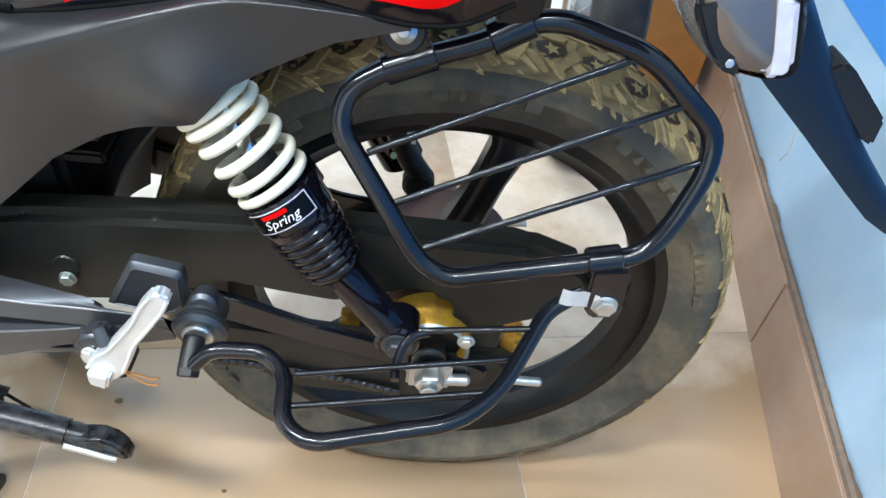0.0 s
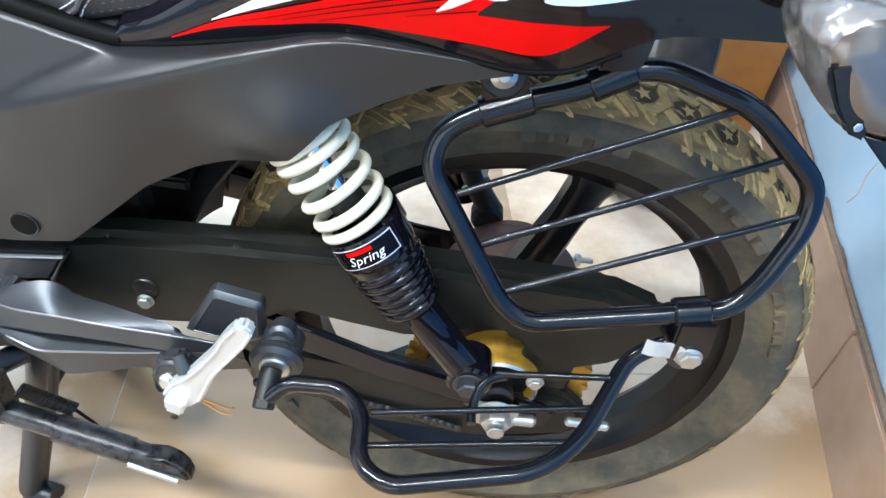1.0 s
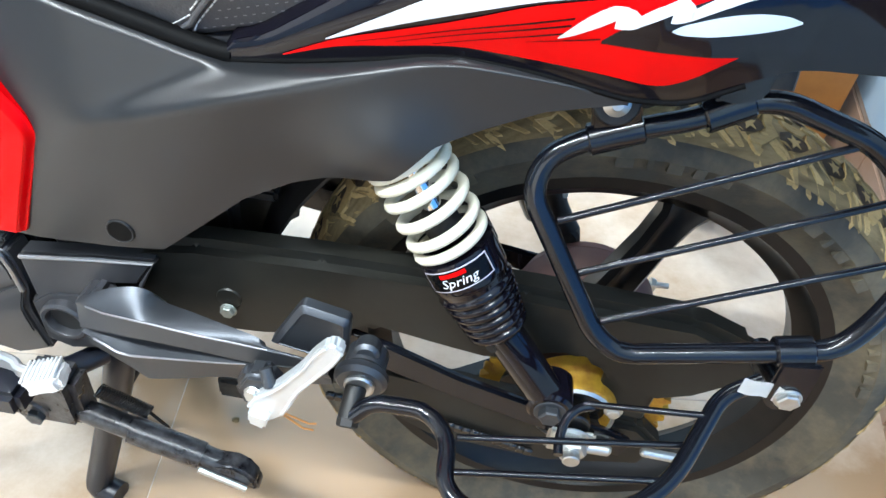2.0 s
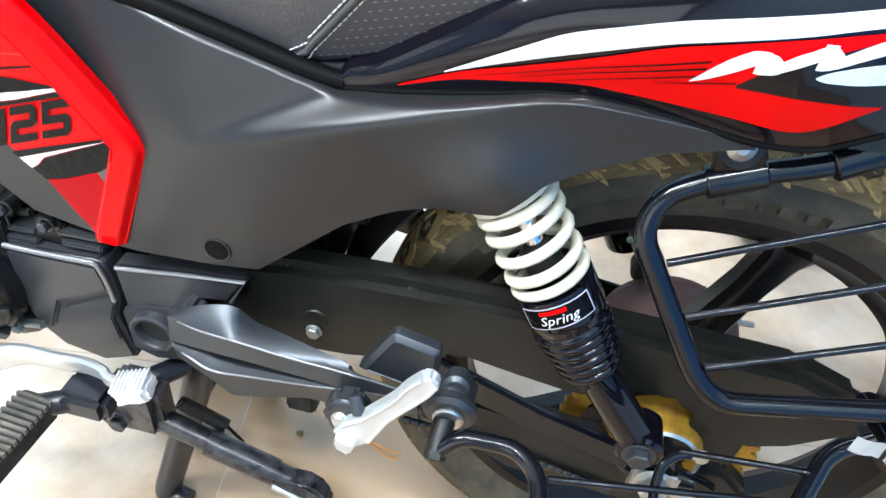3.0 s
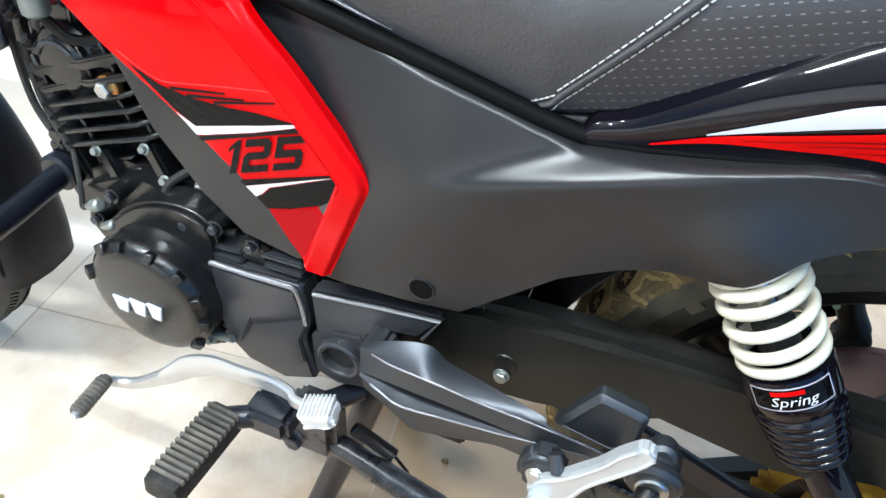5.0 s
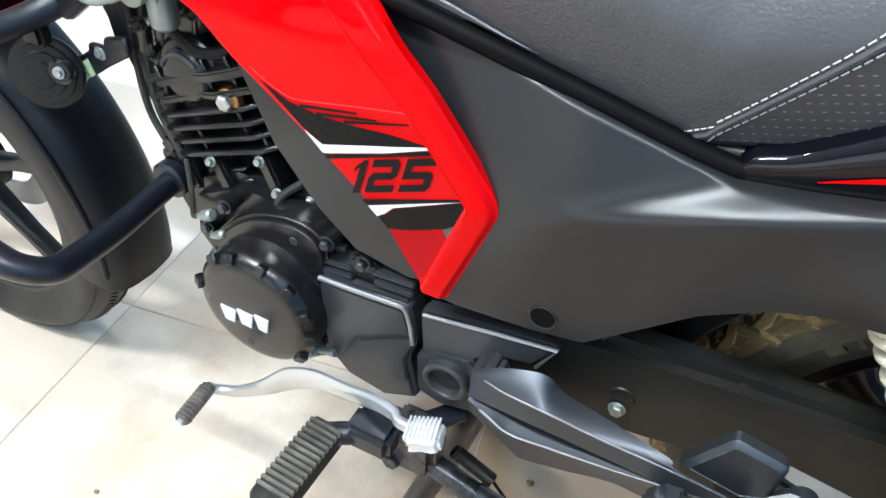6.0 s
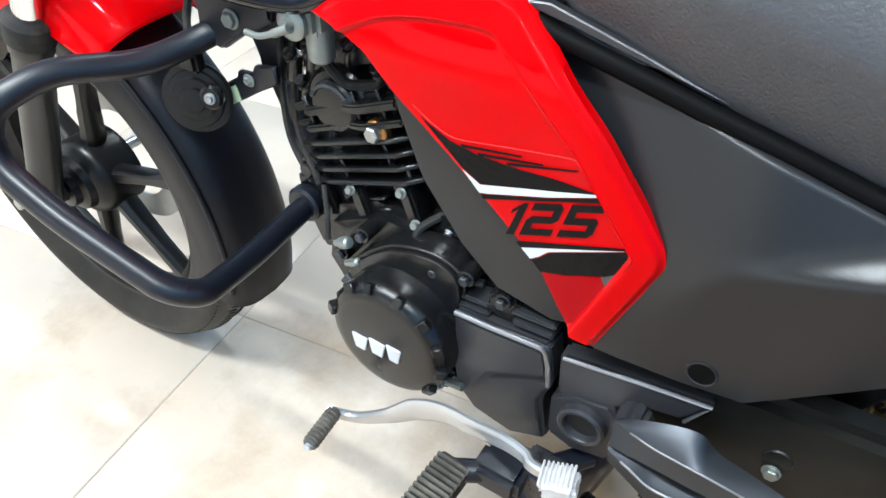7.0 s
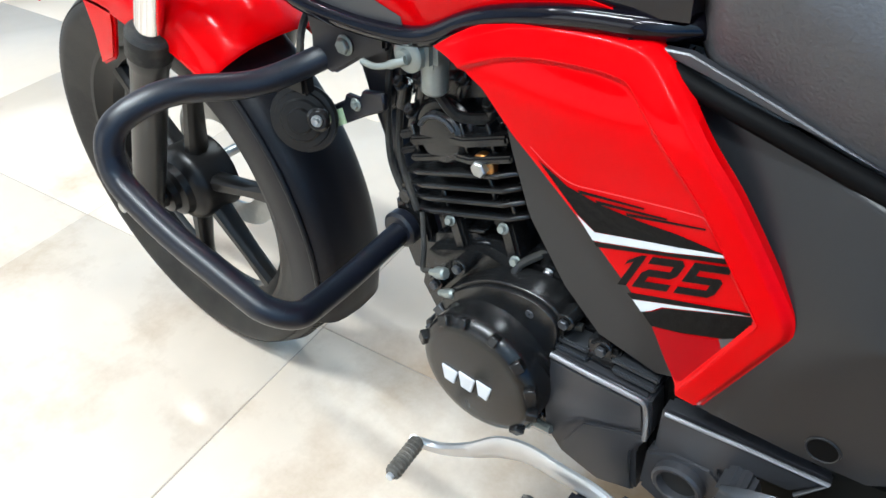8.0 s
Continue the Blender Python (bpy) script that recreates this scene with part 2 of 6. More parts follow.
def streak(mat, along, across):
    """Draws a material's stains out round the rear axle."""
    n, l = mat.node_tree.nodes, mat.node_tree.links
    tc = next(q for q in n if q.type == "TEX_COORD")
    sep, comb = n.new("ShaderNodeSeparateXYZ"), n.new("ShaderNodeCombineXYZ")
    l.new(tc.outputs["Object"], sep.inputs[0])
    drop, ang = n.new("ShaderNodeMath"), n.new("ShaderNodeMath")
    drop.operation, ang.operation = "SUBTRACT", "ARCTAN2"
    drop.inputs[1].default_value = 0.294
    l.new(sep.outputs[2], drop.inputs[0])
    l.new(drop.outputs[0], ang.inputs[0])
    l.new(sep.outputs[0], ang.inputs[1])
    rate, skew = n.new("ShaderNodeMath"), n.new("ShaderNodeMath")
    rate.operation, skew.operation = "MULTIPLY", "MULTIPLY_ADD"
    rate.inputs[1].default_value = along
    l.new(ang.outputs[0], rate.inputs[0])
    skew.inputs[1].default_value = across
    l.new(sep.outputs[1], skew.inputs[0])
    l.new(rate.outputs[0], skew.inputs[2])
    l.new(rate.outputs[0], comb.inputs[0])
    l.new(skew.outputs[0], comb.inputs[1])
    for q in [q for q in n if q.type == "TEX_NOISE"][:2]:
        q.inputs["Scale"].default_value = 1.0
        l.new(comb.outputs[0], q.inputs["Vector"])


def piece_tone(mat, low, high):
    """Each joined piece takes its own share of the dust's colour."""
    n, l = mat.node_tree.nodes, mat.node_tree.links
    geo, rng, mul = n.new("ShaderNodeNewGeometry"), n.new("ShaderNodeMapRange"), n.new("ShaderNodeVectorMath")
    mul.operation = "SCALE"
    rng.inputs[3].default_value, rng.inputs[4].default_value = low, high
    base = n["Principled BSDF"].inputs["Base Color"]
    l.new(geo.outputs["Random Per Island"], rng.inputs[0])
    l.new(base.links[0].from_socket, mul.inputs[0])
    l.new(rng.outputs[0], mul.inputs["Scale"])
    l.new(mul.outputs[0], base)


piece_tone(M_TREAD, 0.55, 1.25)
streak(M_TREAD, 14.0, 320.0)
streak(M_MUD, 9.0, 180.0)


# ---- mesh helpers ----
def finish(bm, sharp=38):
    bmesh.ops.recalc_face_normals(bm, faces=bm.faces)
    for f in bm.faces:
        f.smooth = True
    for e in bm.edges:
        if len(e.link_faces) == 2 and e.calc_face_angle(0) > radians(sharp):
            e.smooth = False


def part(name, bm, mat, parent=None, label="", sharp=38):
    finish(bm, sharp)
    me = bpy.data.meshes.new(name)
    bm.to_mesh(me)
    bm.free()
    me.materials.append(mat)
    ob = new(name, me)
    if parent:
        ob.parent = parent
    if label:
        ob["label"] = label
    return ob


def V(p):
    return Vector(p)


def grid(rows, closed=False, caps=False, bm=None):
    """A sheet of quads from rows of points of equal number; closed joins each row's ends."""
    bm = bm or bmesh.new()
    vs = [[bm.verts.new(p) for p in row] for row in rows]
    n = len(rows[0])
    for a, b in zip(vs, vs[1:]):
        for i in range(n if closed else n - 1):
            j = (i + 1) % n
            bm.faces.new((a[i], a[j], b[j], b[i]))
    if caps:
        bm.faces.new(vs[0])
        bm.faces.new(vs[-1])
    return bm


def shell(rows, depth=(0, 0.012, 0)):
    """A sheet with its rim turned back by depth."""
    bm = grid(rows)
    edge = [e for e in bm.edges if len(e.link_faces) == 1]
    got = bmesh.ops.extrude_edge_only(bm, edges=edge)["geom"]
    bmesh.ops.translate(bm, verts=[v for v in got if isinstance(v, bmesh.types.BMVert)], vec=depth)
    return bm


def fillet(points, radius, steps=6):
    """A polyline with its corners rounded."""
    pts = [V(p) for p in points]
    out = [pts[0]]
    for a, b, c in zip(pts, pts[1:], pts[2:]):
        u, w = (a - b), (c - b)
        d = min(radius, u.length * 0.48, w.length * 0.48)
        p, q = b + u.normalized() * d, b + w.normalized() * d
        for i in range(steps + 1):
            t = i / steps
            out.append(p.lerp(b, t).lerp(b.lerp(q, t), t))
    out.append(pts[-1])
    return out


def smooth_curve(points, steps=8):
    """A Catmull-Rom curve through the points."""
    p = [V(q) for q in points]
    p = [p[0] * 2 - p[1]] + p + [p[-1] * 2 - p[-2]]
    out = []
    for i in range(1, len(p) - 2):
        for k in range(steps):
            t = k / steps
            out.append(0.5 * ((2 * p[i]) + (p[i + 1] - p[i - 1]) * t + (2 * p[i - 1] - 5 * p[i] + 4 * p[i + 1] - p[i + 2]) * t * t
                              + (3 * p[i] - p[i - 1] - 3 * p[i + 1] + p[i + 2]) * t ** 3))
    out.append(p[-2])
    return out


def tube(path, r, seg=12, closed=False, bm=None):
    """A round tube along a path; r a number or one radius a point."""
    pts = [V(p) for p in path]
    rs = r if isinstance(r, (list, tuple)) else [r] * len(pts)
    rows, up = [], None
    for i, p in enumerate(pts):
        if closed:
            d = pts[(i + 1) % len(pts)] - pts[i - 1]
        else:
            d = pts[min(i + 1, len(pts) - 1)] - pts[max(i - 1, 0)]
        d.normalize()
        if up is None:
            up = d.orthogonal()
        up = (up - d * up.dot(d)).normalized()
        side = d.cross(up)
        rows.append([p + rs[i] * (math.cos(a) * up + math.sin(a) * side) for a in (2 * math.pi * k / seg for k in range(seg))])
    if closed:
        rows.append(rows[0])
        b = grid(rows, True, False, bm)
        bmesh.ops.remove_doubles(b, verts=b.verts, dist=1e-6)
        return b
    return grid(rows, True, True, bm)


def revolve(profile, centre, axis=(0, 1, 0), seg=48, a0=0.0, a1=360.0, bm=None):
    """Turn a profile of (radius, place along the axis) round an axis."""
    c, d = V(centre), V(axis).normalized()
    u = V((1, 0, 0)) if abs(d.x) < 0.9 else V((0, 0, 1))
    u = (u - d * u.dot(d)).normalized()
    w = u.cross(d)
    full = abs(a1 - a0) > 359.9
    n = seg if full else seg + 1
    rows = []
    for k in range(n):
        a = radians(a0 + (a1 - a0) * k / seg)
        rows.append([c + d * h + r * (math.cos(a) * u + math.sin(a) * w) for r, h in profile])
    if full:
        rows.append(rows[0])
    b = grid(rows, False, False, bm)
    if full:
        bmesh.ops.remove_doubles(b, verts=b.verts, dist=1e-6)
    return b


def rod(a, b, r, seg=14, bevel=0.0, bm=None, r2=None):
    """A cylinder from a to b, with bevelled ends."""
    a, b = V(a), V(b)
    h = (b - a).length
    r2 = r if r2 is None else r2
    e = min(bevel or r * 0.12, h * 0.3)
    return revolve([(0, 0), (r - e, 0), (r, e), (r2, h - e), (r2 - e, h), (0, h)], a, b - a, seg, bm=bm)


def prism(outline, y0, y1, bevel=0.0, segs=2, lean=0.0, bm=None):
    """An outline of (x, z) drawn out from y0 to y1; lean shifts y with x."""
    own = bmesh.new()
    a = [own.verts.new((x, y0 + lean * x, z)) for x, z in outline]
    f = own.faces.new(a)
    got = bmesh.ops.extrude_face_region(own, geom=[f])["geom"]
    bmesh.ops.translate(own, verts=[v for v in got if isinstance(v, bmesh.types.BMVert)], vec=(0, y1 - y0, 0))
    bmesh.ops.recalc_face_normals(own, faces=own.faces)
    if bevel:
        bmesh.ops.bevel(own, geom=list(own.edges), offset=bevel, segments=segs, affect="EDGES", clamp_overlap=True)
    if bm is None:
        return own
    merge(bm, own)
    return bm


def merge(bm, other):
    me = bpy.data.meshes.new("tmp")
    other.to_mesh(me)
    other.free()
    bm.from_mesh(me)
    bpy.data.meshes.remove(me)
    return bm


def box(lo, hi, bevel=0.003, m=None, segs=2):
    bm = bmesh.new()
    bmesh.ops.create_cube(bm, size=1)
    for v in bm.verts:
        v.co = Vector([l + (h - l) * (c + 0.5) for l, h, c in zip(lo, hi, v.co)])
    if bevel:
        bmesh.ops.bevel(bm, geom=list(bm.edges), offset=bevel, segments=segs, affect="EDGES", clamp_overlap=True)
    if m is not None:
        bm.transform(m)
    return bm


def hexbolt(loc, axis, r=0.008, h=0.007, washer=0.0, bm=None):
    """A hexagon head with a small chamfer, on a washer."""
    bm = bm or bmesh.new()
    loc, axis = V(loc), V(axis).normalized()
    if washer:
        rod(loc, loc + axis * 0.002, washer, 20, bm=bm)
    revolve([(0, 0.001), (r, 0.001), (r, h * 0.85), (r * 0.86, h), (r * 0.3, h), (0, h * 0.9)], loc, axis, 6, bm=bm)
    return bm


def curve_at(table, x):
    return float(np.interp(x, [p[0] for p in table], [p[1] for p in table]))


def resample(points, n):
    p = [V(q) for q in points]
    s = [0.0]
    for a, b in zip(p, p[1:]):
        s.append(s[-1] + (b - a).length)
    out = []
    for k in range(n):
        d = s[-1] * k / (n - 1)
        i = max(j for j in range(len(s)) if s[j] <= d + 1e-9)
        i = min(i, len(p) - 2)
        t = (d - s[i]) / max(1e-9, s[i + 1] - s[i])
        out.append(p[i].lerp(p[i + 1], t))
    return out


def ease(a, b, x):
    t = max(0.0, min(1.0, (x - a) / (b - a)))
    return t * t * (3 - 2 * t)


# ---- the room ----
floor = new("floor")
tagged(floor, "cream ceramic floor tiles with brown dirt in the joints", "floor", kind="structure")
part("grout_bed", box((-6, -4.6, -0.06), (1.2, 3.2, -0.0012), 0), M_GROUT, floor)
TILE = 0.610
TILE_ROT = Matrix.Translation((-1.104, 0.019, 0)) @ Matrix.Rotation(radians(7.5), 4, "Z")
tile_bm = box((0.0009, 0.0009, -0.02), (TILE - 0.0009, TILE - 0.0009, 0.0), 0.0008, segs=1)
tile_me = bpy.data.meshes.new("floor_tile")
finish(tile_bm, 60)
tile_bm.to_mesh(tile_me)
tile_bm.free()
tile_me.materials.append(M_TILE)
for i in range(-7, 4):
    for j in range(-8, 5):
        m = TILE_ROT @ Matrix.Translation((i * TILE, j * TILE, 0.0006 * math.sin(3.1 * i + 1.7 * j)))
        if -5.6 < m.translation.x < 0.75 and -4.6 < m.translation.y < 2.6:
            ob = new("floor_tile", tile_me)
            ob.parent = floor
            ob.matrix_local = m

WALL_M = Matrix.Translation((0.513, 0, 0)) @ Matrix.Rotation(radians(-9.5), 4, "Z")
wall_east = part("wall_east", box((0.0, -4.6, -0.05), (0.15, 3.0, 2.8), 0, WALL_M), M_WALL)
tagged(wall_east, "pale blue painted plaster wall behind the rear wheel", "wall", kind="structure")
band = part("wall_paint_band", box((-0.0025, -4.5, 0.452), (-0.0002, 2.9, 0.80), 0, WALL_M), M_WALLD)
tagged(band, "bright blue painted stripe along the pale blue wall", "wall", kind="structure")
skirting = new("baseboard")
tagged(skirting, "pinkish beige tile skirting along the blue wall", "baseboard", kind="structure")
for k in range(-8, 5):
    h = 0.138 + 0.004 * math.sin(2.3 * k)
    part("skirting_tile", box((-0.014, k * 0.605 + 0.21, -0.01), (-0.0015, k * 0.605 + 0.813, h), 0.003, WALL_M), M_SKIRT, skirting)
dirt = part("grout_line", box((-0.010, -4.5, 0.134), (-0.0006, 2.9, 0.1435), 0, WALL_M), M_GRIME, skirting)
# ragged grime above the skirting
grime = bmesh.new()
g_rnd = random.Random(31)
g_prev = None
for k in range(420):
    y = -1.6 + k * 0.006
    lump = max(0.0, noise.noise(V((y * 9.0, 3.1, 0)))) * 0.016 + max(0.0, noise.noise(V((y * 45.0, 1.7, 0)))) * 0.006
    a, b = (grime.verts.new(WALL_M @ V((-0.0032, y, z))) for z in (0.1425, 0.1450 + lump + g_rnd.uniform(0, 0.0012)))
    if g_prev:
        grime.faces.new((g_prev[0], a, b, g_prev[1]))
    g_prev = (a, b)
part("grime", grime, M_GRIME, skirting)
# unseen south wall, its opening added for the south daylight lamp
ws = box((-5.2, -4.6, -0.05), (-3.55, -4.45, 2.8), 0)
merge(ws, box((-0.35, -4.6, -0.05), (1.4, -4.45, 2.8), 0))
merge(ws, box((-3.55, -4.6, 2.42), (-0.35, -4.45, 2.8), 0))
wall_south = part("wall_south", ws, M_WALLB)
tagged(wall_south, "beige painted wall out of view with an added wide opening", "wall", kind="structure")
wall_north = part("wall_north", box((-5.2, 2.0, -0.05), (1.4, 2.15, 2.8), 0), M_WALL)
tagged(wall_north, "pale blue painted wall at the back", "wall", kind="structure")
wb = box((-4.15, -4.6, -0.05), (-4.0, -1.95, 2.8), 0)
merge(wb, box((-4.15, 0.75, -0.05), (-4.0, 2.0, 2.8), 0))
merge(wb, box((-4.15, -1.95, 2.45), (-4.0, 0.75, 2.8), 0))
wall_west = part("wall_west", wb, M_WALL)
tagged(wall_west, "pale blue wall with a wide open doorway", "wall", kind="structure")
ceiling = part("ceiling", box((-5.2, -4.6, 2.8), (1.4, 2.15, 2.92), 0), M_CEIL)
tagged(ceiling, "plain white ceiling", "ceiling", kind="structure")
gb = box((-40, -30, -0.2), (-4.15, 30, -0.07), 0)
merge(gb, box((-4.15, -30, -0.2), (30, -4.62, -0.07), 0))
ground = part("ground", gb, M_GROUT)
tagged(ground, "bare ground outside the openings", "ground", kind="structure")
for bulb_loc in ((-0.55, -1.75, 2.35), (-2.3, -0.55, 2.45)):
    bulb = new("led_bulb")
    bulb.location = (bulb_loc[0], bulb_loc[1], 2.8)
    tagged(bulb, "white LED bulb hanging on a short cord, switched on", "lamp", group="hanging bulbs")
    drop = bulb_loc[2] - 2.8
    part("cord", rod((0, 0, 0), (0, 0, drop + 0.14), 0.004, 8), M_DARK, bulb)
    part("holder", rod((0, 0, drop + 0.14), (0, 0, drop + 0.09), 0.022, 16, 0.004), M_DARK, bulb)
    part("globe", rod((0, 0, drop + 0.095), (0, 0, drop + 0.055), 0.03, 16, 0.008), M_LAMP, bulb)
for loc, along in (((-1.45, -1.05, 2.7), (1, 0, 0)), ((-0.08, -1.35, 2.7), (1, 0, 0)), ((-1.3, 1.0, 2.7), (1, 0, 0))):
    lamp = new("tube_light")
    lamp.location = loc
    tagged(lamp, "slim white ceiling tube light, switched on", "lamp", group="ceiling tube lights")
    a = V(along)
    s = a.cross(V((0, 0, 1)))
    hb = tube([-a * 0.63 + V((0, 0, 0.06)), a * 0.63 + V((0, 0, 0.06))], 0.035, 8)
    part("batten", hb, M_CEIL, lamp)
    part("tube", rod(-a * 0.6, a * 0.6, 0.014, 12), M_LAMP, lamp)

# ---- the motorcycle ----
bike = new("motorcycle")
tagged(bike, "red and black commuter motorcycle parked upright on its centre stand", "motorcycle")


def bike_part(name, bm, mat, label="", parent=None, sharp=38):
    return part(name, bm, mat, parent or bike, label, sharp)


# rear wheel
REAR = V((0.0, 0.0, 0.294))
RIM_R, TYRE_R, TYRE_W = 0.234, 0.301, 0.054


def tyre_profile(rim, out, half, n=14):
    """Half-round section from bead to bead, as (radius, place along the axle)."""
    prof = [(rim - 0.006, -half * 0.62), (rim + 0.004, -half * 0.70)]
    for k in range(n + 1):
        a = math.pi * (k / n) - math.pi / 2
        mid = rim + (out - rim) * 0.48
        r = mid + (out - mid) * max(0.0, math.cos(a)) ** 0.75 if abs(a) < 1.45 else mid
        prof.append((r, half * math.sin(a)))
    prof += [(rim + 0.004, half * 0.70), (rim - 0.006, half * 0.62)]
    return prof


wheel = bike_part("rear_wheel", revolve([(RIM_R - 0.020, -0.022), (RIM_R - 0.014, -0.034), (RIM_R + 0.006, -0.036), (RIM_R + 0.008, -0.030), (RIM_R - 0.004, -0.024),
                                         (RIM_R - 0.022, 0.0), (RIM_R - 0.004, 0.024), (RIM_R + 0.008, 0.030), (RIM_R + 0.006, 0.036), (RIM_R - 0.014, 0.034), (RIM_R - 0.020, 0.022),
                                         (RIM_R - 0.034, 0.012), (RIM_R - 0.034, -0.012), (RIM_R - 0.020, -0.022)], REAR, seg=96), M_RIM, "black cast alloy rear wheel with dusty rim")
tyre = bike_part("tyre", revolve(tyre_profile(RIM_R, TYRE_R - 0.005, TYRE_W), REAR, seg=96), M_TYRE, "worn tubeless tyre caked with tan mud", wheel)


def polar(c, r, deg, y):
    """A point round an axle: 0 degrees to the rear, 90 up."""
    a = radians(deg)
    return c + V((r * math.cos(a), y, r * math.sin(a)))


def surface_r(prof, y):
    ys = sorted((h, r) for r, h in prof[2:-2])
    return float(np.interp(y, [q[0] for q in ys], [q[1] for q in ys]))


rnd = random.Random(4)
PROF = tyre_profile(RIM_R, TYRE_R - 0.005, TYRE_W)


def tread_block(bm, deg, pts, height, skew=0.0):
    """A lug on the tyre; pts are (degrees, y) corners."""
    lo, hi = [], []
    for d, y in pts:
        r = surface_r(PROF, y)
        d += rnd.uniform(-0.25, 0.25)
        y += rnd.uniform(-0.0008, 0.0008)
        lo.append(bm.verts.new(polar(REAR, r - 0.002, deg + d, y)))
        hi.append(bm.verts.new(polar(REAR, r + height + rnd.uniform(-0.0008, 0.0006), deg + d * 0.95, y * 0.985)))
    n = len(pts)
    bm.faces.new(hi)
    for i in range(n):
        j = (i + 1) % n
        bm.faces.new((lo[i], lo[j], hi[j], hi[i]))


mud_prof = [(surface_r(PROF, y) + 0.0015, y) for y in np.linspace(-0.050, 0.050, 21)]
bike_part("mud_layer", revolve(mud_prof, REAR, seg=120), M_MUD, "dried mud in the tread grooves", wheel)
tread, shoulder, pockets = bmesh.new(), bmesh.new(), bmesh.new()
STEP = 360 / 46
for k in range(46):
    d = k * STEP
    j = rnd.uniform(-0.2, 0.2)
    for s in (-1, 1):
        c = d + j + (0 if s < 0 else STEP / 2)
        w = rnd.uniform(0.9, 1.1)
        # web between two pockets, bent, with a chip on the crown
        tread_block(tread, c, [(-4.4, s * 0.0030), (-2.9, s * 0.0025), (-2.0, s * 0.0150), (-2.5 * w, s * 0.0225), (-1.3, s * 0.0310), (0.6, s * 0.0365), (0.2, s * 0.0410), (-2.2, s * 0.0405), (-3.1, s * 0.0350), (-4.4 * w, s * 0.0260), (-4.0, s * 0.0150)], 0.0040)
        tread_block(tread, c, [(-2.7, s * 0.0020), (2.3, s * 0.0020), (1.9 * w, s * 0.0100), (0.4, s * 0.0125), (-1.6, s * 0.0120)], 0.0038)
        # long slanting ribs over the shoulder, uneven as dried bark
        for h in range(4):
            q, e = c + h * STEP / 4 + rnd.uniform(-0.35, 0.35), rnd.uniform(0.75, 1.2)
            y0, y1 = (0.0405 if h == 0 else 0.0300) + rnd.uniform(-0.003, 0.004), 0.0500 + rnd.uniform(-0.005, 0.0025)
            ym, kink = (y0 + y1) / 2, rnd.uniform(-0.6, 0.6)
            run = -270 * (y1 - y0) * rnd.uniform(0.85, 1.1)
            tread_block(shoulder, q, [(-0.45 * e, s * y0), (0.55 * e, s * y0), (run / 2 + kink + 0.95 * e, s * ym), (run + 0.6 * e, s * y1), (run - 0.3 * e, s * y1), (run / 2 + kink - 0.55 * e, s * ym)], rnd.uniform(0.0022, 0.0036))
        # dark pocket round the star
        ring = [(-1.9, 0.0150), (1.2, 0.0130), (3.0, 0.0190), (2.9, 0.0270), (1.6, 0.0345), (-0.8, 0.0305), (-2.3, 0.0230)]
        pockets.faces.new([pockets.verts.new(polar(REAR, surface_r(PROF, s * y) + 0.0026, c + q + rnd.uniform(-0.15, 0.15), s * y)) for q, y in ring])
tagged(bike_part("tread", tread, M_TREAD, "mud-filled lugged tread", wheel, 25), "mud-filled lugged tread", kind="stuff")
tagged(bike_part("shoulder_tread", shoulder, M_TREAD, "", wheel, 25), "dusty lugs on the tyre shoulder", kind="stuff")
tagged(bike_part("pocket_layer", pockets, M_POCKET, "", wheel, 25), "dark brown pockets in the tread", kind="stuff")
for k in range(46):
    for s in (-1, 1):
        c, y = k * STEP + 0.4 + (0 if s < 0 else STEP / 2), s * 0.0240
        star = bmesh.new()
        ring = []
        for i in range(10):
            a = i * math.pi / 5
            q = 0.0078 if i % 2 == 0 else 0.0034
            yy = y + q * math.sin(a)
            ring.append(star.verts.new(polar(REAR, surface_r(PROF, yy) + 0.0036, c + math.degrees(q * math.cos(a) / 0.3), yy)))
        star.faces.new(ring)
        bike_part("tread_star", star, M_TREAD, "", wheel)
# raised figures on the side wall are worn bars
for d0 in (96, 60, 28, -150, 140):
    for i in range(5):
        d = d0 - i * 4.2
        wide = (1.5, 0.5, 1.3, 1.0, 1.5)[i]
        ring = [polar(REAR, r, d + q, -TYRE_W * 0.985 - 0.0002) for r, q in ((0.254, -wide), (0.254, wide), (0.264, wide * 0.95), (0.264, -wide * 0.95))]
        bars = bmesh.new()
        a = [bars.verts.new(p) for p in ring]
        b = [bars.verts.new(p + V((0, 0.006, 0))) for p in ring]
        bars.faces.new(a)
        for q in range(4):
            bars.faces.new((b[q], b[(q + 1) % 4], a[(q + 1) % 4], a[q]))
        bike_part("side_wall_mark", bars, M_TYRE, "", wheel)
for deg in (76, 148, 220, 292, 4):
    a, b = radians(deg + 17), radians(deg)
    p0, p1 = REAR + V((0.050 * math.cos(a), 0, 0.050 * math.sin(a))), REAR + V((0.206 * math.cos(b), 0, 0.206 * math.sin(b)))
    along = (p1 - p0).normalized()
    wide = along.cross(V((0, 1, 0)))
    rows = []
    for f, w, t in ((0.0, 0.046, 0.020), (0.3, 0.036, 0.017), (0.65, 0.031, 0.015), (0.88, 0.036, 0.014), (1.0, 0.054, 0.013)):
        rows.append([p0.lerp(p1, f) + wide * w * du * 0.5 + V((0, t * dy, 0)) for du, dy in ((-1, -0.6), (-0.7, -1), (-0.35, -0.7), (0.35, -0.7), (0.7, -1), (1, -0.6), (1, 0.6), (0.6, 1), (-0.6, 1), (-1, 0.6))])
    bike_part("spoke", grid(rows, True, True), M_RIM, "", wheel)
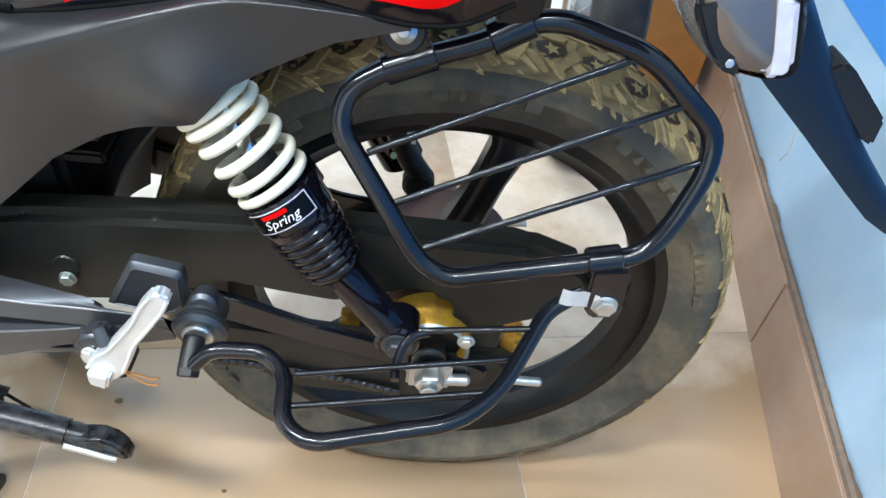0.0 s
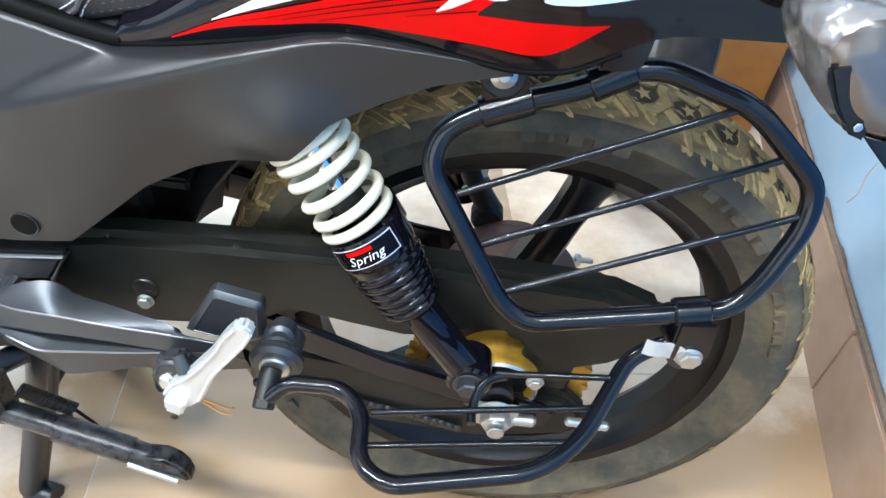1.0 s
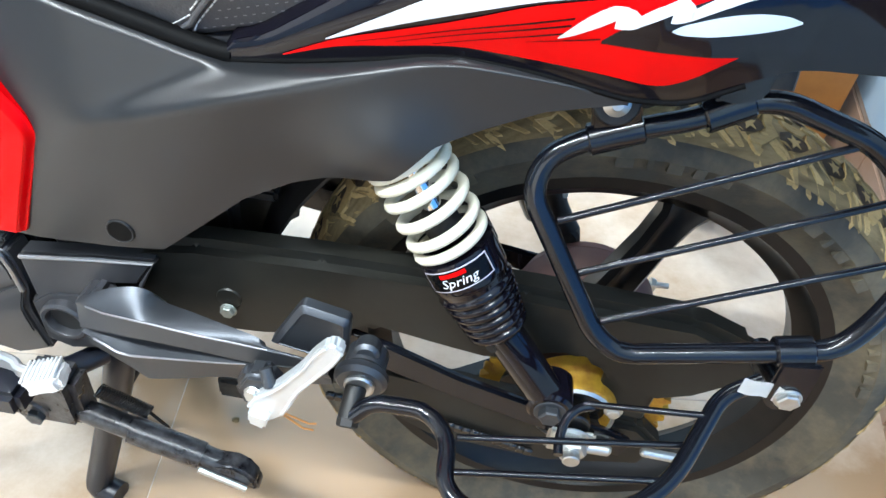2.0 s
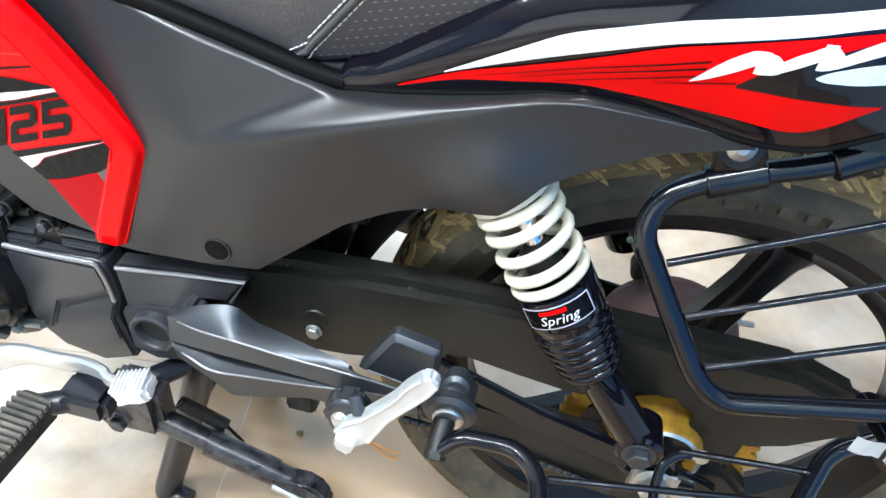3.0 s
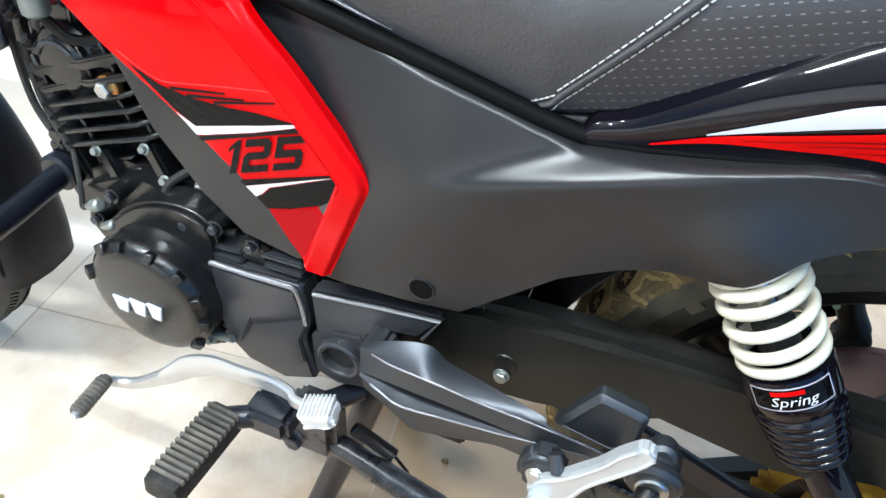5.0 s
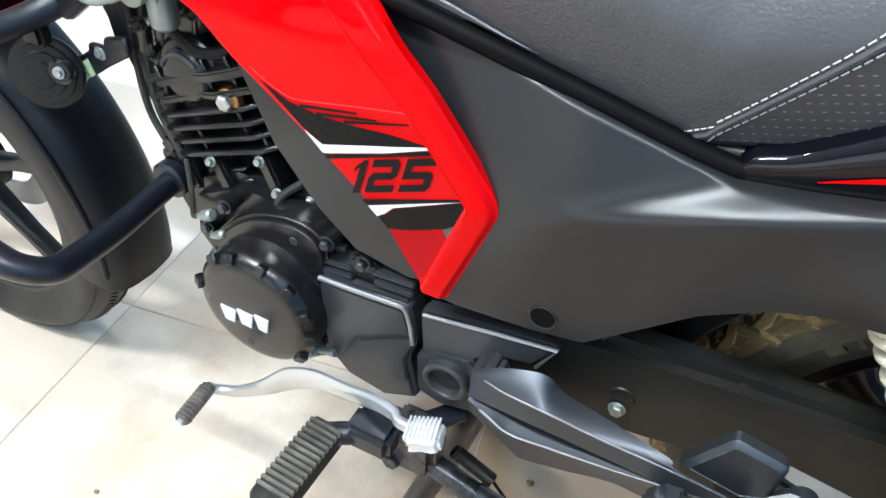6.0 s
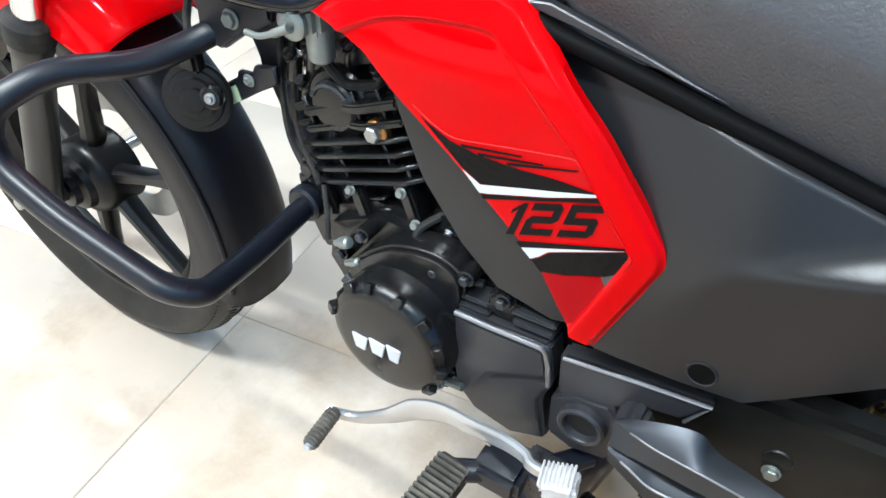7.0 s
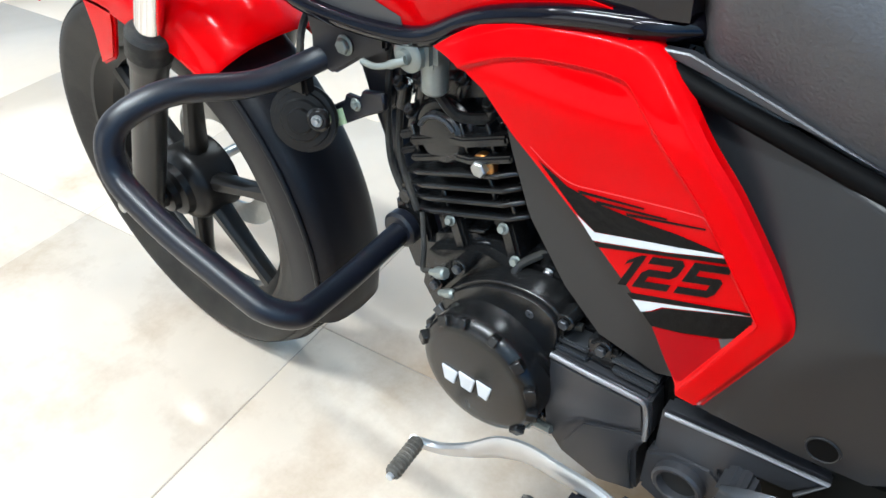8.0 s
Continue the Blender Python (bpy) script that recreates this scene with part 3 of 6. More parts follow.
hub = bike_part("hub", revolve([(0, -0.06), (0.035, -0.06), (0.045, -0.045), (0.058, -0.02), (0.062, 0.02), (0.075, 0.04), (0.078, 0.06), (0.07, 0.066), (0, 0.066)], REAR, seg=48), M_RUST, "rust-brown brake drum hub", wheel)
SPR = V((-0.010, 0.0, 0.296))
spr = bmesh.new()
ring_o = []
N_TEETH = 42
for i in range(N_TEETH * 4):
    a = 2 * math.pi * i / (N_TEETH * 4)
    ring_o.append((0.092 if i % 4 in (1, 2) else 0.085, a))
rows = []
for y in (-0.078, -0.071):
    rows.append([SPR + V((r * math.cos(a), y, r * math.sin(a))) for r, a in ring_o])
inner = [[SPR + V((0.072 * math.cos(a), y, 0.072 * math.sin(a))) for r, a in ring_o] for y in (-0.071, -0.078)]
bm = grid(rows + inner + [rows[0]], True)
bmesh.ops.remove_doubles(bm, verts=bm.verts, dist=1e-6)
sprocket = bike_part("sprocket", bm, M_GOLD, "gold plated rear sprocket")
bm = bmesh.new()
for k in range(5):
    a = radians(72 * k + 20)
    merge(bm, box((-0.009, -0.004, 0), (0.009, 0.004, 0.07), 0.002, Matrix.Translation(SPR + V((0, -0.0745, 0))) @ Matrix.Rotation(a, 4, "Y")))
bike_part("sprocket_arm", bm, M_GOLD, "", sprocket)
CAP = V((-0.012, 0, 0.305))
drum = bike_part("sprocket_hub", revolve([(0.030, -0.090), (0.0340, -0.1045), (0.0365, -0.1060), (0.0380, -0.1045), (0.0395, -0.098), (0.0415, -0.090), (0.0470, -0.080), (0.0480, -0.074), (0.0300, -0.074)], CAP, seg=48), M_GOLD, "rusty gold plated sprocket hub", sprocket)
bike_part("hub_ring", revolve([(0.0345, -0.1058), (0.0365, -0.1080), (0.0388, -0.1055), (0.0365, -0.1035), (0.0345, -0.1058)], CAP, seg=48), M_ZINC, "zinc plated ring", sprocket)
bike_part("hub_cover", revolve([(0.0, -0.118), (0.0150, -0.118), (0.0165, -0.1165), (0.0165, -0.096), (0.0355, -0.094), (0.0355, -0.088)], CAP, seg=40), M_ENGINE, "dark axle spacer and cover", sprocket)
nip = hexbolt(CAP + V((-0.016, -0.098, 0.037)), (-0.25, -0.35, 0.9), 0.0042, 0.007)
rod(CAP + V((-0.0175, -0.1000, 0.043)), CAP + V((-0.0205, -0.1045, 0.053)), 0.0022, 10, bm=nip)
bike_part("grease_nipple", nip, M_GOLD, "", sprocket)

# swing arm, axle and chain guard
swing = bmesh.new()
for s in (-1, 1):
    a, b = V((-0.42, s * 0.078, 0.386)), V((0.045, s * 0.108, 0.281))
    d = (b - a).normalized()
    up = V((0, 1, 0)).cross(d)
    if up.z < 0:
        up = -up
    sec = [(-1, -1), (1, -1), (1, 1), (-1, 1)]
    line = ((-0.42, 0.386, 0.022), (-0.30, 0.359, 0.019), (-0.189, 0.335, 0.0165), (-0.119, 0.3145, 0.0145), (-0.058, 0.303, 0.0145), (0.028, 0.285, 0.0155), (0.045, 0.281, 0.013))
    rows = [[V((x, s * (0.0805 + 0.0645 * (x + 0.42)) + 0.0045 * q, z - 0.003)) + up * h * w for q, w in sec] for x, z, h in line]
    b2 = grid(rows, True, True)
    bmesh.ops.bevel(b2, geom=list(b2.edges), offset=0.003, segments=2, affect="EDGES")
    merge(swing, b2)
swing_arm = bike_part("swing_arm", swing, M_TUBE, "black painted box section swing arm")
nut = hexbolt((-0.010, -0.122, 0.291), (0, -1, 0), 0.0145, 0.016, 0.0185)
rod((-0.010, -0.137, 0.291), (-0.010, -0.146, 0.291), 0.0080, 16, bm=nut)
bike_part("axle_nut", nut, M_ZINC, "zinc plated axle nut and washer")
adj = rod((0.0, -0.119, 0.280), (0.030, -0.119, 0.281), 0.0060, 14, 0.003)
merge(adj, box((-0.032, -0.122, 0.268), (0.012, -0.116, 0.302), 0.004))
bike_part("chain_adjuster", adj, M_ZINC, "zinc chain adjuster with its threaded end")
bm = rod((0.060, 0.100, 0.3005), (0.100, 0.100, 0.302), 0.0035, 10)
merge(bm, hexbolt((0.078, 0.100, 0.3012), (1, 0, 0), 0.008, 0.007))
bike_part("adjuster_bolt", bm, M_ZINC, "zinc adjuster bolt and nut")
adj = rod((0.0, 0.119, 0.303), (0.05, 0.119, 0.306), 0.0035, 10)
merge(adj, box((-0.03, 0.105, 0.280), (0.045, 0.125, 0.325), 0.004))
bike_part("chain_adjuster", adj, M_BLACKP, "")

CASE_UP = [(-0.465, 0.335), (-0.465, 0.405), (-0.40, 0.432), (-0.358, 0.440), (-0.25, 0.446), (-0.08, 0.450), (0.06, 0.446), (0.115, 0.425), (0.136, 0.392), (0.118, 0.382), (0.085, 0.354), (0.055, 0.341), (0.020, 0.341), (0.008, 0.356), (-0.006, 0.374), (-0.026, 0.381), (-0.052, 0.376), (-0.076, 0.361),
           (-0.104, 0.357), (-0.153, 0.364), (-0.205, 0.373), (-0.235, 0.352), (-0.30, 0.338), (-0.385, 0.330)]
guard = bike_part("chain_case", prism(CASE_UP, -0.106, -0.070, 0.0125, 4), M_CASE, "dusty black steel chain case with a rounded top")
bike_part("lower_cover", prism([(-0.235, 0.272), (-0.21, 0.318), (-0.05, 0.300), (0.055, 0.296), (0.085, 0.268), (0.07, 0.236), (-0.02, 0.214), (-0.14, 0.222)], -0.100, -0.074, 0.006, 2), M_CASE, "", guard)
bike_part("rear_plate", prism([(0.006, 0.30), (0.006, 0.39), (0.110, 0.394), (0.118, 0.372), (0.085, 0.352), (0.058, 0.335), (0.056, 0.298)], -0.092, -0.086, 0.002, 1), M_CASE, "", guard)
links = bmesh.new()
for k in range(26):
    t = k / 25
    c = V((-0.24 + 0.20 * t, -0.104, 0.268 - 0.034 * t + 0.006 * math.sin(math.pi * t)))
    merge(links, box(c + V((-0.006, -0.003, -0.005)), c + V((0.004, 0.003, 0.005)), 0.002, segs=1))
bike_part("chain", links, M_ENGINE, "oily drive chain along the lower cover")
bm = hexbolt((-0.3305, -0.1085, 0.3725), (0, -1, 0), 0.0062, 0.006, 0.0075)
bike_part("case_bolt", bm, M_TAP, "", guard)
bike_part("bolt_boss", revolve([(0.0115, 0), (0.0105, -0.0015), (0.008, -0.002), (0.0, -0.002)], (-0.330, -0.106, 0.3845), seg=24), M_CASE, "", guard)
bm = hexbolt((0.021, -0.1075, 0.3255), (0, -1, 0), 0.0062, 0.006, 0.0085)
bike_part("case_bolt", bm, M_ZINC, "", guard)
bm = rod((0.060, -0.110, 0.275), (0.103, -0.110, 0.274), 0.0046, 12, 0.002)
bike_part("case_bolt", bm, M_ZINC, "", guard)

# left shock absorber
SB, ST = V((-0.049, -0.138, 0.354)), V((-0.211, -0.102, 0.600))
SD = (ST - SB).normalized()
SL = (ST - SB).length
ribs = []
for i in range(6):
    h, r = 0.092 + 0.0080 * i, 0.0235 + 0.00105 * i
    ribs += [(r, h), (r + 0.0016, h + 0.0015), (r + 0.0021, h + 0.0035), (r + 0.0015, h + 0.0055), (r - 0.0002, h + 0.0068)]
shock = bike_part("shock_absorber", revolve([(0, 0.086), (0.0172, 0.086), (0.022, 0.090)] + ribs + [(0.0290, 0.1405), (0.0300, 0.144), (0, 0.146)], SB, SD, 36),
                  M_GLOSS, "black shock absorber body with ribbed adjuster", sharp=70)
bike_part("spring_seat", revolve([(0.0290, 0.1425), (0.0302, 0.1445), (0.0308, 0.149), (0.0308, 0.170), (0.0300, 0.173), (0.020, 0.174)], SB, SD, 40), M_GLOSS, "", shock)
# black disc painted as the hole's shaded depth
bike_part("pin_hole", rod(SB + SD * 0.083 + V((-0.007, -0.0135, -0.004)), SB + SD * 0.083 + V((-0.0075, -0.0150, -0.004)), 0.0042, 14), M_DARK, "", shock)
u = SD.orthogonal().normalized()
w = SD.cross(u)
pts, rs = [], []
TURNS, H0, H1 = 8.8, 0.1738, 0.293
for k in range(int(TURNS * 28) + 1):
    t = k / (TURNS * 28)
    a = 2 * math.pi * TURNS * t
    flat = min(1, t * TURNS / 0.8, (1 - t) * TURNS / 0.8)
    lift = (t - 0.035 * math.sin(2 * math.pi * min(1.0, t * 1.6)))
    pts.append(SB + SD * (H0 + (H1 - H0) * lift) + 0.0272 * (math.cos(a) * u + math.sin(a) * w))
    rs.append(0.0042 * (0.75 + 0.25 * flat))
bike_part("spring", tube(pts, rs, 10), M_SPRING, "cream painted coil spring", shock)
bike_part("damper_rod", rod(SB + SD * 0.18, SB + SD * 0.30, 0.0070, 20), M_CHROME, "", shock)
bike_part("bump_stop", rod(SB + SD * 0.18, SB + SD * 0.207, 0.014, 20, 0.004), M_RUBBER, "", shock)
back = SB + V((0.006, 0.020, 0.0))
bike_part("sleeve", rod(back + SD * 0.15, back + SD * 0.186, 0.020, 28, 0.006), M_GLOSS, "", shock)
EYE_P = V((-0.044, -0.138, 0.365))
eye = rod(EYE_P + V((0, 0.022, 0)), EYE_P + V((0, -0.014, 0)), 0.0195, 24, 0.003)
merge(eye, rod(EYE_P, SB + SD * 0.094, 0.0160, 28))
bike_part("lower_eye", eye, M_GLOSS, "", shock)
bike_part("shock_bolt", hexbolt(EYE_P + V((0, -0.013, 0)), (0, -1, 0), 0.0095, 0.009, 0.0135), M_GREYC, "", shock)
# wrapped label on the spring seat: red and white word on black
side = V((0, -1, 0.55))
side = (side - SD * side.dot(SD)).normalized()
cross = SD.cross(side)


def wrap(a0, a1, h0, h1, r, n=10):
    """A strip wrapped round the shock, angles from the side that faces out."""
    rows = []
    for h in (h0, h1):
        rows.append([SB + SD * h + r * (math.cos(radians(a0 + (a1 - a0) * i / n)) * side + math.sin(radians(a0 + (a1 - a0) * i / n)) * cross) for i in range(n + 1)])
    return grid(rows)


bike_part("label_border", wrap(-58, 42, 0.1520, 0.1702, 0.0311), M_LENS, "", shock)
bike_part("label", wrap(-56, 40, 0.1530, 0.1692, 0.0313), M_BLACKV, "small black label with a red and white word", shock)
data = bpy.data.curves.new("label_word", "FONT")
data.body, data.size, data.shear, data.align_x, data.offset = "Spring", 0.0118, 0.30, "CENTER", 0.0
data.resolution_u = 2
tmp = bpy.data.objects.new("tmp_word", data)
scene.collection.objects.link(tmp)
bpy.context.view_layer.update()
word_me = bpy.data.meshes.new_from_object(tmp.evaluated_get(bpy.context.evaluated_depsgraph_get()))
bpy.data.objects.remove(tmp)


def word_mesh(me, place, name, mat, parent, sub=0.0):
    """Lay flat lettering onto a surface by a function of its flat place."""
    bm = bmesh.new()
    bm.from_mesh(me)
    bmesh.ops.triangulate(bm, faces=bm.faces)
    if sub:
        for _ in range(3):
            long = [e for e in bm.edges if e.calc_length() > sub]
            if not long:
                break
            bmesh.ops.subdivide_edges(bm, edges=long, cuts=1)
    for v in bm.verts:
        v.co = place(v.co.x, v.co.y)
    return part(name, bm, mat, parent)


def on_shock(x, y):
    a = -x / 0.0316 - radians(9)
    return SB + SD * (0.1562 + y) + 0.0317 * (math.cos(a) * side + math.sin(a) * cross)


LABEL_FLIP = -1.0
word_mesh(word_me, lambda x, y: on_shock(LABEL_FLIP * x, y * 0.9), "label_word", M_WHITEV, shock, 0.003)
bike_part("label_mark", wrap(-32, 6, 0.1645, 0.1680, 0.0316), M_REDV, "", shock)

# dark side panel
P_BOT = [(-0.60, 0.445), (-0.475, 0.437), (-0.413, 0.441), (-0.370, 0.447), (-0.345, 0.470), (-0.30, 0.512), (-0.262, 0.535), (-0.234, 0.547), (-0.19, 0.562), (-0.165, 0.590), (-0.10, 0.622), (-0.055, 0.634)]
P_TOP = [(-0.60, 0.684), (-0.555, 0.669), (-0.507, 0.658), (-0.395, 0.632), (-0.336, 0.6175), (-0.308, 0.6125), (-0.267, 0.620), (-0.234, 0.628), (-0.21, 0.6345), (-0.178, 0.6435), (-0.155, 0.647), (-0.114, 0.6455), (-0.055, 0.641)]
CREASE = [(-0.60, 0.50), (-0.50, 0.526), (-0.44, 0.550), (-0.408, 0.5615), (-0.355, 0.581), (-0.31, 0.598), (-0.272, 0.610), (-0.233, 0.6245), (-0.204, 0.6360), (-0.177, 0.6465), (-0.14, 0.661), (-0.05, 0.68)]
FOLD = [(-0.60, 0.50), (-0.50, 0.526), (-0.44, 0.550), (-0.412, 0.5610), (-0.36, 0.5865), (-0.305, 0.6130), (-0.25, 0.640), (-0.05, 0.70)]
FACET = [(-0.60, 0.30), (-0.42, 0.44), (-0.38, 1.5), (-0.305, 1.7), (-0.20, 1.2), (-0.15, 0.7), (-0.10, 0.3), (-0.05, 0.1)]
UPPER = [(-0.60, 0.22), (-0.44, 0.22), (-0.38, 0.28), (-0.30, 0.32)]


def soft_at(table, x, w=0.024):
    """A table read with its corners rounded off."""
    return sum(curve_at(table, x + w * q) * k for q, k in ((-1, 1), (-0.5, 2), (0, 3), (0.5, 2), (1, 1))) / 9


def panel_y(x, z):
    base = soft_at([(-0.6, -0.124), (-0.46, -0.129), (-0.40, -0.134), (-0.30, -0.137), (-0.2, -0.131), (-0.05, -0.1225)], x)
    crease = soft_at(CREASE, x)
    w = 0.0022 + 0.022 * ease(0.40, 0.48, -x)

    def past(line, s):
        d = (z - line) / s
        return s * (d if d > 20 else math.log(1 + math.exp(d)) if d > -20 else 0.0)

    slope = soft_at(FACET, x)
    fold = max(crease, soft_at(FOLD, x, 0.010))
    back = slope * past(crease, w) - max(0.0, slope - soft_at(UPPER, x)) * past(fold, 0.0030) + (-0.1235 - base) * max(0.0, min(1.1, (crease - z) / (crease - curve_at(P_BOT, x)))) * ease(0.16, 0.24, -x)
    top = soft_at(P_TOP, x, 0.012)
    roll = 0.004 * ease(top - 0.003, top, z) ** 2
    bulge = 0.015 * math.exp(-((x + 0.198) / 0.043) ** 2 - ((z - 0.578) / 0.034) ** 2)
    return base + back + roll - bulge


rows = []
NV = 72
for i in range(150):
    row = []
    for j in range(NV):
        v = j / (NV - 1)
        left = float(np.interp(v, [0, 0.45, 0.6, 1], [-0.585, -0.475, -0.475, -0.50]))
        x = left + (-0.052 - left) * i / 149
        low = curve_at(P_BOT, x)
        z = curve_at(P_TOP, x) * (1 - v) + low * v
        row.append(V((x, panel_y(x, z), z)))
    rows.append(row)
panel = bike_part("side_panel", shell(rows, (0, 0.008, 0)), M_PANEL, "matte dark grey plastic side panel with a screw hole", sharp=60)
HOLE = V((-0.402, panel_y(-0.402, 0.461) - 0.0010, 0.461))
bike_part("hole_rim", revolve([(0.0118, 0.003), (0.0113, -0.0006), (0.0106, -0.0010), (0.0096, -0.0004)], HOLE, seg=28), M_PANEL, "", panel)
# no recess: a black disc gives the hole its shade
bike_part("screw_hole", revolve([(0.0098, -0.0005), (0.007, -0.0004), (0.0, -0.0004)], HOLE, seg=28), M_GAP, "screw hole drawn as a flat black disc", panel)

# red shroud
R_LEFT = [(-0.741, 0.651), (-0.716, 0.645), (-0.692, 0.633), (-0.666, 0.608), (-0.609, 0.564), (-0.540, 0.505), (-0.520, 0.475), (-0.505, 0.448)]
R_RIGHT = [(-0.741, 0.651), (-0.717, 0.669), (-0.680, 0.685), (-0.646, 0.691), (-0.607, 0.694), (-0.579, 0.692), (-0.549, 0.668), (-0.505, 0.626), (-0.477, 0.591), (-0.4495, 0.555), (-0.446, 0.541), (-0.482, 0.445)]
NA, NB = 150, 90
lft = resample([(x, 0, z) for x, z in R_LEFT], NA)
rgt = resample(fillet([(x, 0, z) for x, z in R_RIGHT], 0.012, 4), NA)


def edge_table(line):
    p = np.array([(q.x, q.z) for q in line])
    return p[:-1], p[1:] - p[:-1]


def edge_gap(p, table):
    """The distance from p to a polyline."""
    a, d = table
    w = np.array((p.x, p.z)) - a
    t = np.clip((w * d).sum(1) / np.maximum(1e-12, (d * d).sum(1)), 0, 1)
    return float(np.sqrt(((w - d * t[:, None]) ** 2).sum(1).min()))


RGT_T, LFT_T = edge_table(rgt), edge_table(lft)


def shroud_y(x, z):
    p = V((x, 0, z))
    dr, dl = edge_gap(p, RGT_T), edge_gap(p, LFT_T)
    lip = -0.1262 - 0.0060 * ease(0.0, 0.006, dr) - 0.0016 * ease(0.004, 0.021, dr) + 0.0036 * ease(0.0212, 0.0248, dr)
    h = (z - 0.652) / 0.006
    swell = 0.0015 * ease(0.598, 0.640, z) * ease(0.026, 0.060, dr) * ease(0.0, 0.045, dl)
    return -0.130 - swell + (lip + 0.130) * ease(0.004, 0.03, dl + dr) + 0.005 * (1 - ease(0.0, 0.004, dl)) + 0.55 * 0.006 * (h if h > 20 else math.log(1 + math.exp(h)))


rows = []
for i in range(NA):
    a, b = lft[i], rgt[i]
    row = []
    for j in range(NB):
        p = a.lerp(b, j / (NB - 1))
        row.append(V((p.x, shroud_y(p.x, p.z), p.z)))
    rows.append(row)
shroud = bike_part("tank_shroud", shell(rows[1:], (0, 0.008, 0)), M_RED, "gloss red shroud with black and white stripes and the figure 125", sharp=50)


def vinyl(outline, mat, lift=0.0008, name="stripe"):
    """A vinyl shape that lies on the flat of the shroud."""
    bm = bmesh.new()
    vs = [bm.verts.new((x, -0.1302 - lift, z)) for x, z in outline]
    for tri in geometry.tessellate_polygon([[V((x, z, 0)) for x, z in outline]]):
        f = bm.faces.new([vs[k] for k in tri])
        f.normal_update()
        if f.normal.y > 0:
            f.normal_flip()
    return part(name, bm, mat, shroud)


vinyl([(-0.640, 0.599), (-0.614, 0.5870), (-0.589, 0.5830), (-0.559, 0.5830), (-0.532, 0.5850), (-0.500, 0.5845), (-0.529, 0.5755), (-0.564, 0.5660), (-0.588, 0.5592), (-0.604, 0.5682)], M_BLACKV)
vinyl([(-0.606, 0.5875), (-0.557, 0.5945), (-0.557, 0.5930), (-0.604, 0.5852)], M_BLACKV)
vinyl([(-0.592, 0.5850), (-0.541, 0.5935), (-0.541, 0.5920), (-0.590, 0.5825)], M_BLACKV)
vinyl([(-0.569, 0.5850), (-0.516, 0.5975), (-0.516, 0.5962), (-0.567, 0.5830)], M_BLACKV)
vinyl([(-0.604, 0.5672), (-0.588, 0.5588), (-0.537, 0.5735), (-0.500, 0.5842), (-0.498, 0.5828), (-0.536, 0.5680), (-0.582, 0.5530), (-0.5885, 0.5515)], M_WHITEV)
vinyl([(-0.587, 0.5508), (-0.582, 0.5522), (-0.536, 0.5672), (-0.498, 0.5822), (-0.493, 0.5800), (-0.585, 0.5470)], M_BLACKV)
vinyl([(-0.5555, 0.5190), (-0.553, 0.5212), (-0.473, 0.5500), (-0.473, 0.5478), (-0.551, 0.5160)], M_BLACKV)
vinyl([(-0.5505, 0.5158), (-0.473, 0.5476), (-0.529, 0.5212), (-0.536, 0.5132), (-0.5425, 0.5085)], M_WHITEV)
vinyl([(-0.5415, 0.5082), (-0.535, 0.5130), (-0.528, 0.5208), (-0.472, 0.5475), (-0.4665, 0.5330), (-0.484, 0.5190), (-0.513, 0.5062), (-0.533, 0.5000)], M_BLACKV)
vinyl([(-0.487, 0.5170), (-0.4668, 0.5325), (-0.4745, 0.4940)], M_GREYV)
vinyl([(-0.5320, 0.4996), (-0.513, 0.5056), (-0.4850, 0.5165), (-0.4790, 0.5040), (-0.4775, 0.4900), (-0.4810, 0.4780), (-0.4960, 0.4640), (-0.5060, 0.4600), (-0.5150, 0.4720)], M_REDD, 0.0007)
# clear film's edge over the stripes, and a bead added for the border's glint
film_line = resample(smooth_curve([(-0.647, 0, 0.606), (-0.628, 0, 0.595), (-0.611, 0, 0.590), (-0.590, 0, 0.593), (-0.573, 0, 0.596), (-0.543, 0, 0.601), (-0.521, 0, 0.604), (-0.514, 0, 0.602), (-0.508, 0, 0.596)], 5), 60)
bike_part("film_edge", tube([V((p.x, shroud_y(p.x, p.z) - 0.0001, p.z)) for p in film_line], 0.0004, 6), M_REDF, "", shroud)
bead = []
for a, b in zip(rgt[20:128], rgt[21:129]):
    along = (b - a).normalized()
    q = a + V((along.z, 0, -along.x)) * (0.0210 if along.z * (-0.60 - a.x) - along.x * (0.58 - a.z) > 0 else -0.0210)
    bead.append(V((q.x, shroud_y(q.x, q.z) - 0.0001, q.z)))
bike_part("border_bead", tube(smooth_curve(bead[::6], 4), 0.0007, 8), M_RED, "", shroud)


def on_quad(u2, v2):
    """Place the figure's flat outline on the shroud."""
    a, b, c, d = V((-0.5685, 0, 0.5215)), V((-0.499, 0, 0.548)), V((-0.4925, 0, 0.5785)), V((-0.558, 0, 0.555))
    p = a.lerp(b, u2 / 3.3).lerp(d.lerp(c, u2 / 3.3), v2)
    return (p.x, p.z)


